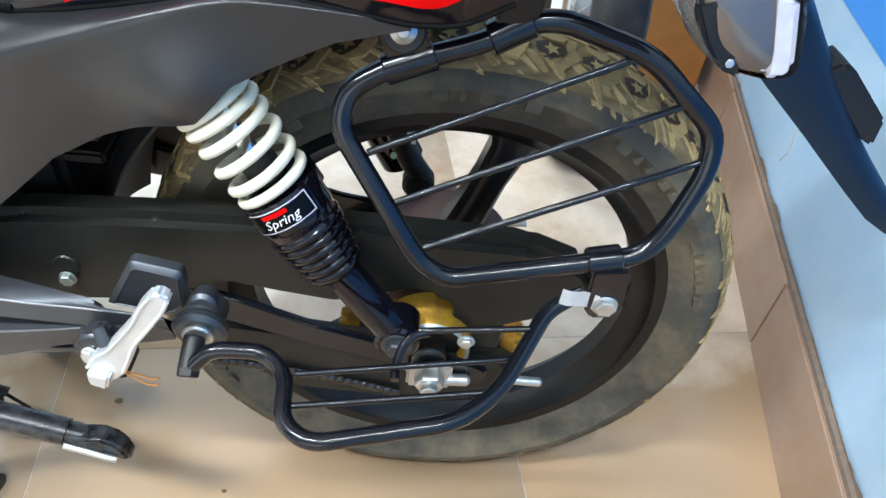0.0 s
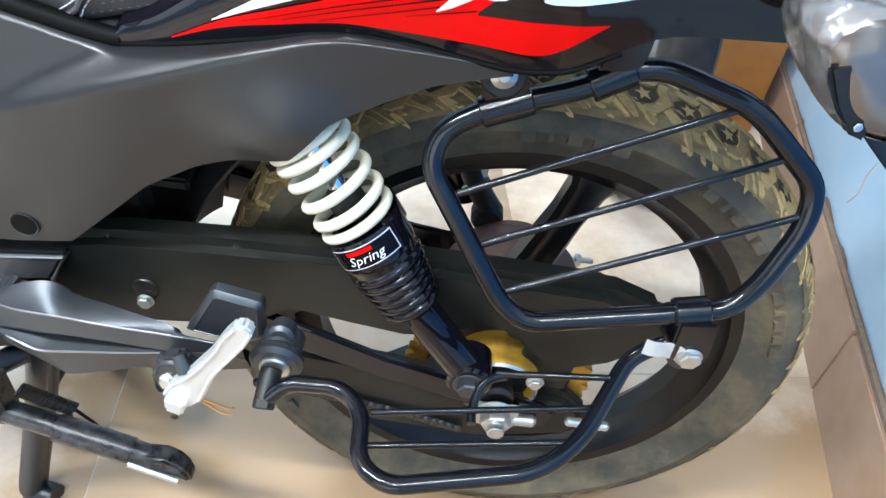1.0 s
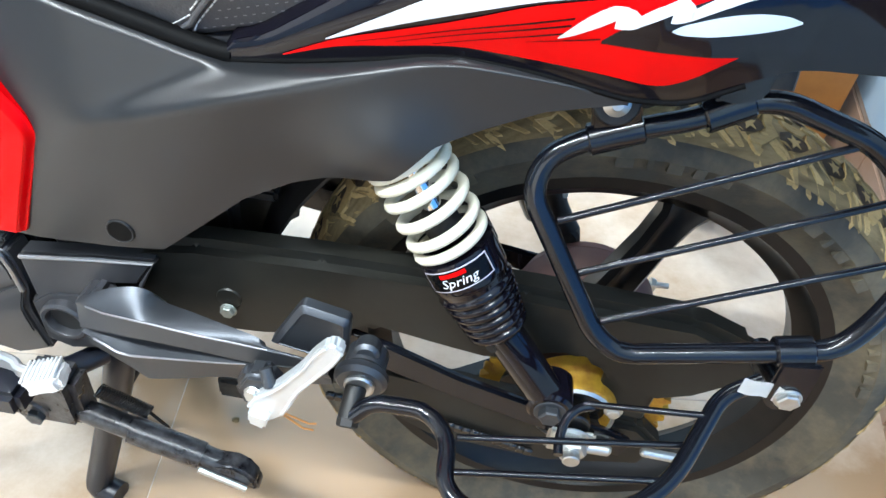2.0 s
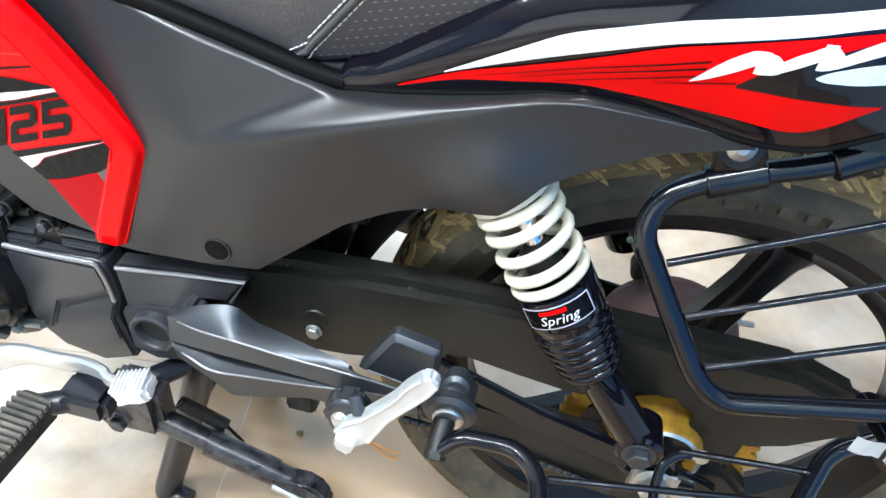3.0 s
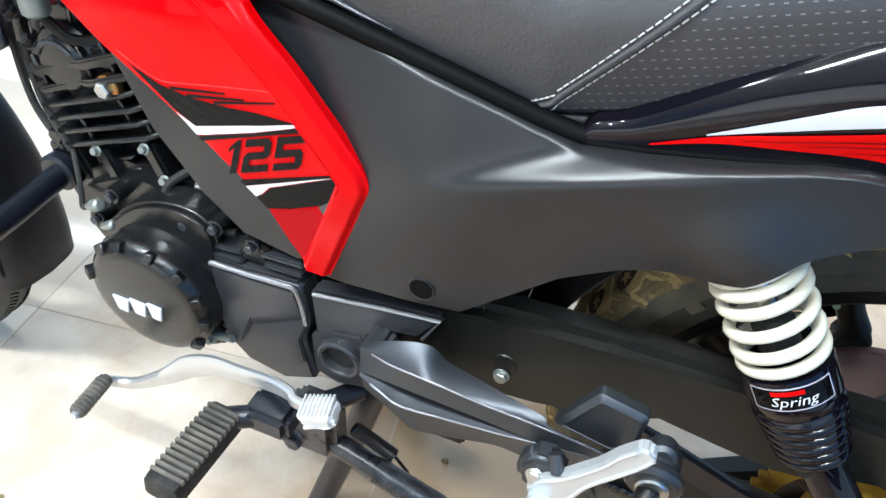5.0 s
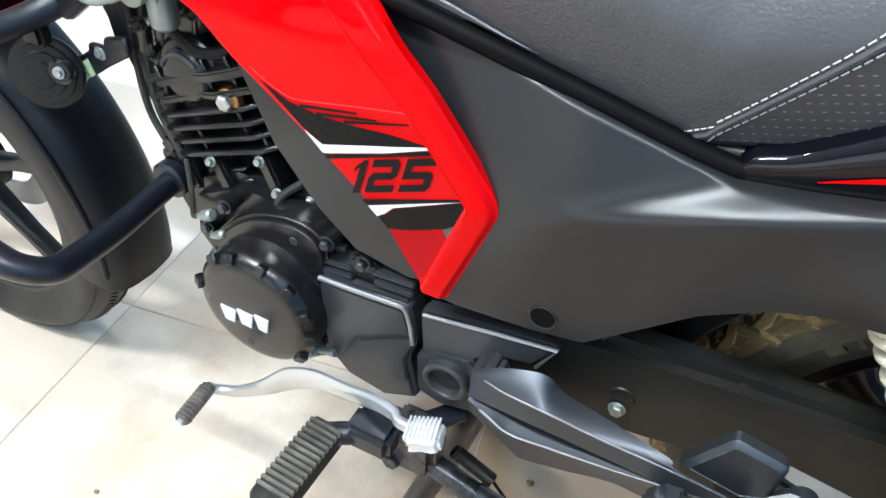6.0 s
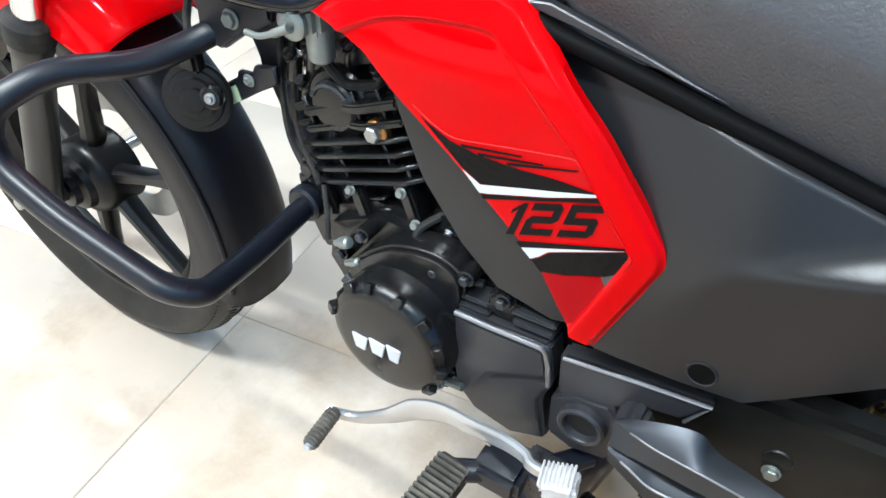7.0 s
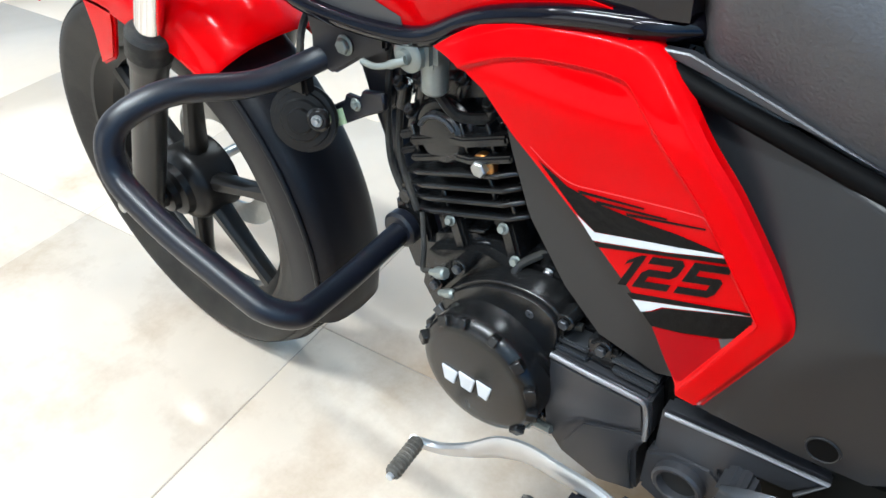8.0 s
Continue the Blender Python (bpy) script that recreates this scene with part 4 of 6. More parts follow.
DIGITS = ([[(0.22, 0.0), (0.52, 0.0), (0.52, 1.0), (0.34, 1.0), (0.0, 0.80), (0.0, 0.66), (0.22, 0.78)]],
          [[(0.72, 0.78), (0.72, 1.0), (1.72, 1.0), (1.88, 0.86), (1.88, 0.50), (1.72, 0.39), (1.02, 0.39), (1.02, 0.22), (1.88, 0.22), (1.88, 0.0), (0.72, 0.0), (0.72, 0.48), (0.88, 0.61), (1.58, 0.61), (1.58, 0.78)]],
          [[(2.10, 1.0), (3.28, 1.0), (3.28, 0.78), (2.40, 0.78), (2.40, 0.61), (3.14, 0.61), (3.28, 0.50), (3.28, 0.13), (3.14, 0.0), (2.10, 0.0), (2.10, 0.22), (2.98, 0.22), (2.98, 0.39), (2.10, 0.39)]])
for outlines in DIGITS:
    for line in outlines:
        vinyl([on_quad(a, b) for a, b in line], M_BLACKV, 0.0012, "figure")

inner = prism([(-0.690, 0.612), (-0.682, 0.583), (-0.658, 0.523), (-0.619, 0.470), (-0.581, 0.436), (-0.526, 0.425), (-0.490, 0.440), (-0.500, 0.47), (-0.535, 0.520), (-0.605, 0.580), (-0.66, 0.625)], -0.106, -0.088, 0.004, 2)
bike_part("inner_shroud", inner, M_PANEL, "matte black inner shroud")

# tail panel
T_BOT = [(-0.312, 0.6145), (-0.267, 0.623), (-0.234, 0.631), (-0.21, 0.637), (-0.178, 0.6455), (-0.155, 0.6485), (-0.11, 0.647), (-0.054, 0.640), (-0.02, 0.642), (0.006, 0.657), (0.033, 0.671), (0.12, 0.672), (0.34, 0.70)]
T_TOP = [(-0.312, 0.6165), (-0.308, 0.633), (-0.250, 0.680), (-0.213, 0.707), (-0.189, 0.722), (-0.10, 0.782), (0.34, 0.88)]
T_EDGE = [(-0.312, 0.6160), (-0.294, 0.627), (-0.240, 0.668), (-0.193, 0.704), (-0.166, 0.722), (-0.08, 0.765), (0.34, 0.86)]


def tail_y(x, z):
    b = curve_at(T_BOT, x)
    amp = float(np.interp(x, [-0.31, -0.24, -0.12, -0.02, 0.10, 0.34], [0.0, 0.007, 0.013, 0.012, 0.006, 0.0]))
    base = float(np.interp(x, [-0.31, -0.20, -0.05, 0.02, 0.34], [-0.108, -0.119, -0.124, -0.120, -0.080]))
    h, rise = max(0.0, z - b), max(0.012, soft_at(T_EDGE, x, 0.010) - b)
    d = (h - rise) / 0.0025
    turn = 0.0025 * (d if d > 20 else math.log(1 + math.exp(d)) if d > -20 else 0.0)
    return base - amp * math.sin(min(1.0, h / 0.055) * math.pi / 2) + 0.5 * max(0.0, h - 0.45 * rise) ** 2 / (0.55 * rise) + 0.55 * turn


rows = []
for i in range(70):
    x = -0.312 + 0.652 * i / 69
    b, t = soft_at(T_BOT, x, min(0.016, x + 0.312)), curve_at(T_TOP, x)
    rows.append([V((x, tail_y(x, b + (t - b) * j / 35), b + (t - b) * j / 35)) for j in range(36)])
tail = bike_part("tail_panel", shell(rows, (0, 0.03, 0)), M_GLOSS, "gloss black tail panel with red and white stripes", sharp=60)
bike_part("tail_trim", tube([V((x, tail_y(x, soft_at(T_BOT, x, 0.014)) + 0.001, soft_at(T_BOT, x, 0.014) - 0.002)) for x in np.linspace(-0.31, 0.01, 60)], 0.0022, 8), M_GAP, "", tail)


def tail_strip(table, mat, lift=0.0009, name="stripe", n=40):
    """A vinyl strip on the tail: rows of (x, low, high)."""
    xs = np.linspace(table[0][0], table[-1][0], n)
    lo, hi = [(t[0], t[1]) for t in table], [(t[0], t[2]) for t in table]
    rows = []
    for x in xs:
        k = min(0.012, x - xs[0], xs[-1] - x)
        a, b = soft_at(lo, x, k), soft_at(hi, x, k)
        rows.append([V((x, tail_y(x, a + (b - a) * j / 10) - lift, a + (b - a) * j / 10)) for j in range(11)])
    return bike_part(name, grid(rows), mat, "", tail)


tail_strip([(-0.239, 0.6435, 0.6445), (-0.202, 0.660, 0.668), (-0.172, 0.6715, 0.686), (-0.119, 0.692, 0.704), (-0.064, 0.706, 0.717), (-0.024, 0.718, 0.727), (0.06, 0.738, 0.750)], M_WHITEV, n=60)
tail_strip([(-0.268, 0.626, 0.627), (-0.234, 0.640, 0.645), (-0.213, 0.645, 0.653), (-0.17, 0.653, 0.668), (-0.155, 0.655, 0.674), (-0.119, 0.655, 0.690), (-0.072, 0.654, 0.7025), (-0.035, 0.651, 0.7125), (-0.003, 0.676, 0.7205)], M_REDV, n=80)
for x0, z0, x1, z1, wd in ((-0.220, 0.6465, -0.096, 0.686, 0.0013), (-0.195, 0.6515, -0.097, 0.6815, 0.0013), (-0.174, 0.6535, -0.098, 0.6765, 0.0011), (-0.120, 0.6665, -0.080, 0.6765, 0.001)):
    tail_strip([(x0, z0, z0 + 0.0003), (x1, z1, z1 + wd)], M_BLACKV, 0.0014, n=24)
tail_strip([(-0.079, 0.6745, 0.6765), (-0.069, 0.675, 0.6865), (-0.048, 0.675, 0.698), (-0.02, 0.6755, 0.7125), (0.0, 0.677, 0.7215), (0.04, 0.682, 0.735)], M_GLOSS, 0.0013, n=50)
for rows_ in ([(-0.103, 0.6728, 0.6736), (-0.093, 0.677, 0.6855), (-0.083, 0.6835, 0.697), (-0.076, 0.689, 0.6978), (-0.070, 0.692, 0.698)],
              [(-0.0745, 0.685, 0.6978), (-0.067, 0.685, 0.698), (-0.062, 0.6875, 0.694)],
              [(-0.0635, 0.687, 0.6935), (-0.055, 0.692, 0.7005), (-0.044, 0.699, 0.7072), (-0.040, 0.702, 0.7072)],
              [(-0.0465, 0.693, 0.7070), (-0.041, 0.693, 0.7072), (-0.036, 0.696, 0.7030)],
              [(-0.037, 0.695, 0.7015), (-0.022, 0.7035, 0.7125), (-0.010, 0.710, 0.7180), (-0.006, 0.711, 0.7185)]):
    tail_strip(rows_, M_WHITEV, 0.0018, "lettering_bar", 24)
tail_strip([(-0.044, 0.6882, 0.6890), (-0.039, 0.6866, 0.6930), (-0.030, 0.6868, 0.6965), (-0.014, 0.6895, 0.7020), (0.010, 0.6945, 0.7050), (0.022, 0.7000, 0.7012)], M_BLUEV, 0.0016, n=30)

# seat
def seat_pt(x, v):
    z0 = curve_at(P_TOP, x) + 0.0040 if x < -0.33 else float(np.interp(x, [-0.33, -0.05], [0.6225, 0.70]))
    z0 += 0.012 * ease(0.45, 0.53, -x)
    y = -0.097 - 0.022 * math.sin(min(1.0, v * 1.6) * math.pi / 2) + 0.10 * max(0.0, v - 0.45) ** 1.5
    y += 0.035 * (1 - ease(-0.577, -0.535, x)) ** 2
    return V((x, y, z0 + 0.14 * v))


def seam_x(v):
    return -0.350 + 0.078 * v / 0.52


def seat_sheet(left, right, n):
    """A strip of the seat between two lines that lean with the seam."""
    out = []
    for i in range(n):
        row = []
        for j in range(28):
            v = j / 27
            a, b = left(v), right(v)
            row.append(seat_pt(a + (b - a) * i / (n - 1), v))
        out.append(row)
    return out


seat = bike_part("seat", shell(seat_sheet(lambda v: -0.577, lambda v: seam_x(v) + 0.0065, 60), (0, 0.03, 0)), M_SEAT, "dark grey grained vinyl seat with double white stitching", sharp=70)
bike_part("seat_insert", shell(seat_sheet(lambda v: seam_x(v) + 0.0065, lambda v: -0.05, 60), (0, 0.03, 0)), M_SEATP, "perforated dark grey vinyl", seat, 70)
# black tube stands in for the shade in the gap below the seat
bike_part("seat_gap_band", tube([V((x, -0.1030, curve_at(P_TOP, x) + 0.0022)) for x in np.linspace(-0.60, -0.305, 40)], 0.0072, 14), M_GAP, "dull black band in place of the shaded gap under the seat", seat)
bike_part("seat_rail", prism([(-0.590, 0.688), (-0.560, 0.690), (-0.50, 0.6735), (-0.44, 0.655), (-0.50, 0.6685), (-0.55, 0.680)], -0.104, -0.096, 0.001, 1), M_COVER, "", seat)


def seam_pt(off, v):
    return seat_pt(seam_x(v) + off, v) + V((0, -0.0012, 0))


for off in (0.0, 0.013):
    bm = bmesh.new()
    for k in range(26):
        v0 = 0.02 + k * 0.024
        rod(seam_pt(off, v0), seam_pt(off, v0 + 0.017), 0.00055, 6, bm=bm)
    bike_part("stitching", bm, M_STITCH, "", seat)
bike_part("piping", tube([seam_pt(0.0065, v) for v in np.linspace(0.01, 0.66, 20)], 0.0022, 8), M_SEAT, "", seat)

# rows of pale pricked holes in the vinyl behind the seam
perf = bmesh.new()
for r in range(13):
    v = 0.03 + r * 0.043
    for k in range(30):
        x = seam_x(v) + 0.022 + k * 0.0062 + 0.0031 * (r % 2)
        if x > -0.10:
            continue
        corners = [seat_pt(x + dx, v + dv) + V((0, -0.0007, 0.0003)) for dx, dv in ((-0.0011, -0.003), (0.0011, -0.003), (0.0011, 0.003), (-0.0011, 0.003))]
        perf.faces.new([perf.verts.new(p) for p in corners])
tagged(bike_part("perforation", perf, M_PERF, "", seat), "small pale perforations in the seat vinyl", kind="stuff")

# ---- foot hangers, engine and frame ----
# folded casting: an upper face, a front face, a tapering hollow and a lower blade
H_UP = [(-0.448, -0.139, 0.388), (-0.434, -0.14, 0.399), (-0.413, -0.141, 0.4105), (-0.395, -0.14, 0.4155), (-0.384, -0.138, 0.413), (-0.3775, -0.136, 0.4045), (-0.37, -0.138, 0.4015), (-0.345, -0.1445, 0.403), (-0.313, -0.154, 0.4057), (-0.284, -0.1625, 0.4078), (-0.2755, -0.1665, 0.4035), (-0.246, -0.17, 0.403), (-0.226, -0.172, 0.403)]
H_RIDGE = [(-0.448, -0.142, 0.384), (-0.433, -0.15, 0.393), (-0.415, -0.156, 0.396), (-0.393, -0.16, 0.399), (-0.367, -0.163, 0.401), (-0.333, -0.165, 0.4), (-0.295, -0.167, 0.401), (-0.276, -0.168, 0.401), (-0.245, -0.171, 0.402), (-0.226, -0.173, 0.402)]
H_HOLLOW = [(-0.448, -0.146, 0.36), (-0.421, -0.155, 0.372), (-0.393, -0.161, 0.378), (-0.366, -0.164, 0.381), (-0.326, -0.167, 0.383), (-0.302, -0.169, 0.384), (-0.285, -0.17, 0.385), (-0.243, -0.172, 0.393), (-0.224, -0.173, 0.391)]
H_BLADE = [(-0.448, -0.146, 0.354), (-0.425, -0.155, 0.355), (-0.404, -0.16, 0.352), (-0.368, -0.163, 0.36), (-0.317, -0.168, 0.374), (-0.288, -0.17, 0.382), (-0.243, -0.172, 0.391), (-0.224, -0.173, 0.39)]
H_KEEL = [(-0.446, -0.143, 0.336), (-0.413, -0.146, 0.317), (-0.398, -0.149, 0.31), (-0.389, -0.151, 0.312), (-0.358, -0.155, 0.326), (-0.317, -0.16, 0.346), (-0.286, -0.164, 0.352), (-0.222, -0.17, 0.375)]


def between(a, b, f, bulge):
    return [p.lerp(q, f) + V((0, -bulge, 0.6 * bulge)) for p, q in zip(a, b)]


h_up, h_ridge, h_hollow, h_blade, h_keel = (resample(smooth_curve(line, 6), 64) for line in (H_UP, H_RIDGE, H_HOLLOW, H_BLADE, H_KEEL))
hollow = []
for k, (p, q) in enumerate(zip(h_hollow, h_blade)):
    hollow.append([p.lerp(q, f) + V((0, d * (p - q).length, 0)) for f, d in ((0.02, 0.30), (0.10, 0.62), (0.45, 0.70), (0.80, 0.60), (0.95, 0.22))])
hrows = [h_up, between(h_up, h_ridge, 0.3, 0.0012), between(h_up, h_ridge, 0.65, 0.0014), between(h_up, h_ridge, 0.94, 0.0004), h_ridge, between(h_ridge, h_hollow, 0.05, 0), between(h_ridge, h_hollow, 0.5, 0), between(h_ridge, h_hollow, 0.96, 0), h_hollow]
hrows += [[h[j] for h in hollow] for j in range(5)]
hrows += [h_blade, between(h_blade, h_keel, 0.06, 0.0002), between(h_blade, h_keel, 0.5, -0.002), between(h_blade, h_keel, 0.95, 0), h_keel]
hrows += [[p + V((0, 0.012, 0.006)) for p in h_keel], [p + V((0, 0.008, -0.012)) for p in h_up], h_up]
hanger = bike_part("foot_hanger", grid(hrows), M_GREYC, "graphite grey cast footrest hanger with a tapering hollow", sharp=24)
# bright strips painted as the light caught on ridge and blade
bike_part("hanger_edge_glint", tube(h_ridge[5:], 0.0009, 8), M_EDGE_GLINT, "", hanger)
bike_part("hanger_edge_glint", tube(h_blade[4:50], [0.0013 - 0.0008 * k / 45 for k in range(46)], 8), M_EDGE_GLINT, "", hanger)
bike_part("ring_web", prism([(-0.452, 0.384), (-0.440, 0.394), (-0.428, 0.390), (-0.420, 0.372), (-0.436, 0.346), (-0.452, 0.332), (-0.448, 0.362)], -0.142, -0.112, 0.004, 2), M_COVER, "", hanger)
HEEL = fillet([V((-0.278, 0, 0.396)), V((-0.2505, 0, 0.4475)), V((-0.2105, 0, 0.4385)), V((-0.212, 0, 0.396)), V((-0.230, 0, 0.386))], 0.005, 4)


def heel_ring(k, y):
    c = V((-0.236, 0, 0.414))
    return [V((c.x + (p.x - c.x) * k, y, c.z + (p.z - c.z) * k)) for p in HEEL]


heel = bike_part("heel_plate", grid([heel_ring(0.95, -0.146), heel_ring(0.95, -0.1545), heel_ring(0.93, -0.1555), heel_ring(0.80, -0.1588), heel_ring(0.78, -0.1588), heel_ring(0.76, -0.1580), heel_ring(0.3, -0.1575)], True, True), M_GREYC, "grey cast heel guard with a broad sloping rim", sharp=24)
# pillion footrest, folded up
boss = rod((-0.196, -0.150, 0.403), (-0.197, -0.180, 0.401), 0.0165, 32, 0.004)
merge(boss, rod((-0.196, -0.152, 0.412), (-0.196, -0.170, 0.416), 0.0105, 20, 0.003))
merge(boss, rod((-0.197, -0.172, 0.401), (-0.197, -0.184, 0.400), 0.0212, 32, 0.004))
boss2 = bike_part("footrest_boss", boss, M_GREYC, "round cast boss of the pillion footrest")
bike_part("boss_washer", rod((-0.197, -0.183, 0.400), (-0.197, -0.188, 0.400), 0.012, 24), M_ZINC, "", boss2)
bm = rod((-0.199, -0.186, 0.400), (-0.200, -0.208, 0.386), 0.0085, 12)
merge(bm, hexbolt((-0.200, -0.206, 0.388), (0, -0.8, -0.6), 0.0085, 0.008))
bike_part("pivot_bolt", bm, M_BLACKP, "", boss2)
REST_A, REST_D = V((-0.272, 0, 0.366)), (V((-0.208, 0, 0.460)) - V((-0.272, 0, 0.366))).normalized()
REST_S = V((-REST_D.z, 0, REST_D.x))


def rest_line(points):
    """Points (along, across) of the folded footrest, as (x, z)."""
    return [((REST_A + REST_D * a + REST_S * b).x, (REST_A + REST_D * a + REST_S * b).z) for a, b in points]


rest = prism(rest_line([(-0.004, -0.012), (-0.007, 0.004), (0.002, 0.013), (0.018, 0.0135), (0.034, 0.0085), (0.070, 0.0070), (0.092, 0.0095), (0.109, 0.0085), (0.1135, 0.003), (0.1125, -0.005), (0.092, -0.0080), (0.050, -0.0080), (0.030, -0.0125), (0.012, -0.0155)]), -0.2025, -0.191, 0.0022, 2)
pegb = bike_part("pillion_footrest", rest, M_ALU, "bright cast aluminium pillion footrest, folded", sharp=24)
for line in ([(0.002, 0.0105), (0.018, 0.0110), (0.034, 0.0065), (0.070, 0.0050), (0.092, 0.0075), (0.107, 0.0068)], [(0.014, -0.0130), (0.030, -0.0102), (0.050, -0.0062), (0.092, -0.0062), (0.110, -0.0040)]):
    bike_part("footrest_rib", tube(smooth_curve([(x, -0.2025, z) for x, z in rest_line(line)], 4), 0.0016, 8), M_ALU, "", pegb)
bike_part("footrest_heel", prism(rest_line([(-0.006, -0.011), (-0.008, 0.003), (0.004, 0.010), (0.010, -0.006)]), -0.2100, -0.200, 0.002, 2), M_ALU, "", pegb)
bm = prism([(-0.290, 0.366), (-0.294, 0.384), (-0.284, 0.402), (-0.266, 0.404), (-0.254, 0.388), (-0.262, 0.366), (-0.276, 0.358)], -0.196, -0.176, 0.005, 3)
bike_part("footrest_hinge", bm, M_GREYC, "grey cast hinge lug", pegb)
bike_part("hinge_bolt", hexbolt((-0.277, -0.1965, 0.382), (-0.25, -0.9, 0.2), 0.0062, 0.005, 0.008), M_ZINC, "", pegb)
bike_part("hinge_rib", rod((-0.268, -0.190, 0.408), (-0.262, -0.198, 0.396), 0.0052, 12), M_GREYC, "", pegb)
bm = tube([(-0.254, -0.199, 0.368), (-0.232, -0.203, 0.365), (-0.226, -0.203, 0.367)], 0.0008, 6)
tube([(-0.254, -0.199, 0.365), (-0.236, -0.204, 0.359), (-0.228, -0.204, 0.359)], 0.0008, 6, bm=bm)
bike_part("split_pin", bm, M_COPPER, "", pegb)

# crankcase covers
case = bike_part("crankcase", prism([(-0.76, 0.30), (-0.80, 0.36), (-0.79, 0.42), (-0.72, 0.455), (-0.60, 0.440), (-0.50, 0.42), (-0.47, 0.36), (-0.50, 0.27), (-0.56, 0.235), (-0.68, 0.25)], -0.085, 0.10, 0.012, 2), M_ENGINE,
                 "black engine crankcase with dusty bolts")
COVER = [(-0.617, 0.401), (-0.576, 0.402), (-0.522, 0.405), (-0.517, 0.386), (-0.514, 0.360), (-0.522, 0.334), (-0.515, 0.293), (-0.511, 0.279), (-0.548, 0.262), (-0.591, 0.272), (-0.609, 0.292), (-0.617, 0.330)]
front_cover = bike_part("sprocket_cover", prism(COVER, -0.1155, -0.085, 0.004, 3), M_COVER, "dark grey sprocket cover with a stepped lower face")
bike_part("cover_facet", prism([(-0.613, 0.397), (-0.576, 0.398), (-0.525, 0.4005), (-0.520, 0.380), (-0.520, 0.372), (-0.576, 0.342), (-0.593, 0.300), (-0.607, 0.296), (-0.613, 0.332)], -0.1195, -0.1145, 0.0022, 2), M_COVER, "", front_cover)
bike_part("cover_step", prism([(-0.591, 0.290), (-0.573, 0.336), (-0.519, 0.366), (-0.517, 0.358), (-0.525, 0.334), (-0.521, 0.304), (-0.560, 0.286)], -0.1180, -0.1145, 0.0015, 2), M_COVER, "", front_cover)
# the lip's bright colour is a painted highlight
bike_part("cover_lip", tube(fillet([V((-0.614, -0.1175, 0.3995)), V((-0.576, -0.1175, 0.4005)), V((-0.5245, -0.1175, 0.4035)), V((-0.5195, -0.1175, 0.386)), V((-0.5165, -0.1175, 0.360))], 0.006, 4), 0.0026, 8), M_EDGE_GLINT, "", front_cover)
frame_cover = bike_part("frame_cover", prism([(-0.511, 0.405), (-0.44, 0.416), (-0.384, 0.423), (-0.404, 0.391), (-0.43, 0.386), (-0.452, 0.372), (-0.446, 0.34), (-0.458, 0.300), (-0.494, 0.295), (-0.507, 0.34)], -0.117, -0.095, 0.004, 2), M_COVER,
                        "dark grey frame cover with a satin finish")
# bright strip painted as the highlight on the cover's edge
bike_part("frame_cover_edge_glint", tube([V((-0.507, -0.117, 0.403)), V((-0.44, -0.117, 0.414)), V((-0.387, -0.117, 0.421)), V((-0.402, -0.117, 0.393))], 0.002, 8), M_EDGE_GLINT, "", frame_cover)
PIVOT = V((-0.4785, -0.121, 0.338))
bike_part("pivot_plate", prism([(-0.512, 0.350), (-0.492, 0.366), (-0.460, 0.371), (-0.446, 0.360), (-0.438, 0.326), (-0.452, 0.299), (-0.486, 0.291), (-0.510, 0.300)], -0.1195, -0.100, 0.003, 2), M_COVER, "", frame_cover)
ringo = bike_part("pivot_ring", revolve([(0.0158, 0.02), (0.0158, -0.005), (0.0170, -0.0075), (0.0200, -0.0080), (0.0222, -0.0060), (0.0228, 0.02)], PIVOT, seg=40), M_COVER, "round swing arm pivot ring with its bore as a black disc")
# shallow black disc carries the bore's shade
bike_part("pivot_bore", revolve([(0.0158, 0.0003), (0.0, 0.0003)], PIVOT, seg=32), M_DARK, "", ringo)
AC = V((-0.674, 0, 0.350))
alt = bike_part("generator_cover", revolve([(0.0665, -0.085), (0.0665, -0.134), (0.0655, -0.140), (0.0615, -0.1455), (0.057, -0.1485), (0.050, -0.1498), (0.0, -0.1505)], AC, seg=64), M_ENGINE, "round black generator cover with raised lugs", sharp=50)
for deg, wd in ((126, 0.0065), (104, 0.004), (74, 0.0045), (46, 0.0055), (20, 0.005), (-6, 0.0055), (-38, 0.006), (168, 0.006)):
    m = Matrix.Translation(AC) @ Matrix.Rotation(-radians(deg), 4, "Y")
    bike_part("cover_lug", box((-0.0055, -0.006, -wd), (0.0055, 0.014, wd), 0.0010, m @ Matrix.Translation((0.0625, -0.1435, 0)) @ Matrix.Rotation(radians(28), 4, "Z"), 1), M_ENGINE, "", alt)
# white maker's mark as three plain slabs
for k, (x0, wd, hh) in enumerate(((-0.7085, 0.0185, 0.018), (-0.6885, 0.019, 0.0185), (-0.668, 0.017, 0.0185))):
    z0 = 0.3315 + 0.0022 * k
    m = [(x0 + 0.0025, z0), (x0 + wd - 0.0045, z0 - 0.001), (x0 + wd - 0.001, z0 + hh - 0.001), (x0 - 0.001, z0 + hh)]
    bike_part("maker_mark", prism(m, -0.1526, -0.1500, 0.0006, 1), M_WHITEV, "", alt)
HOUSE = [(-0.750, 0.300), (-0.757, 0.345), (-0.744, 0.386), (-0.723, 0.412), (-0.690, 0.437), (-0.651, 0.447), (-0.624, 0.443), (-0.611, 0.427), (-0.612, 0.390), (-0.619, 0.322), (-0.627, 0.268), (-0.680, 0.262), (-0.730, 0.276)]
HOUSE_C = V((-0.680, 0, 0.355))


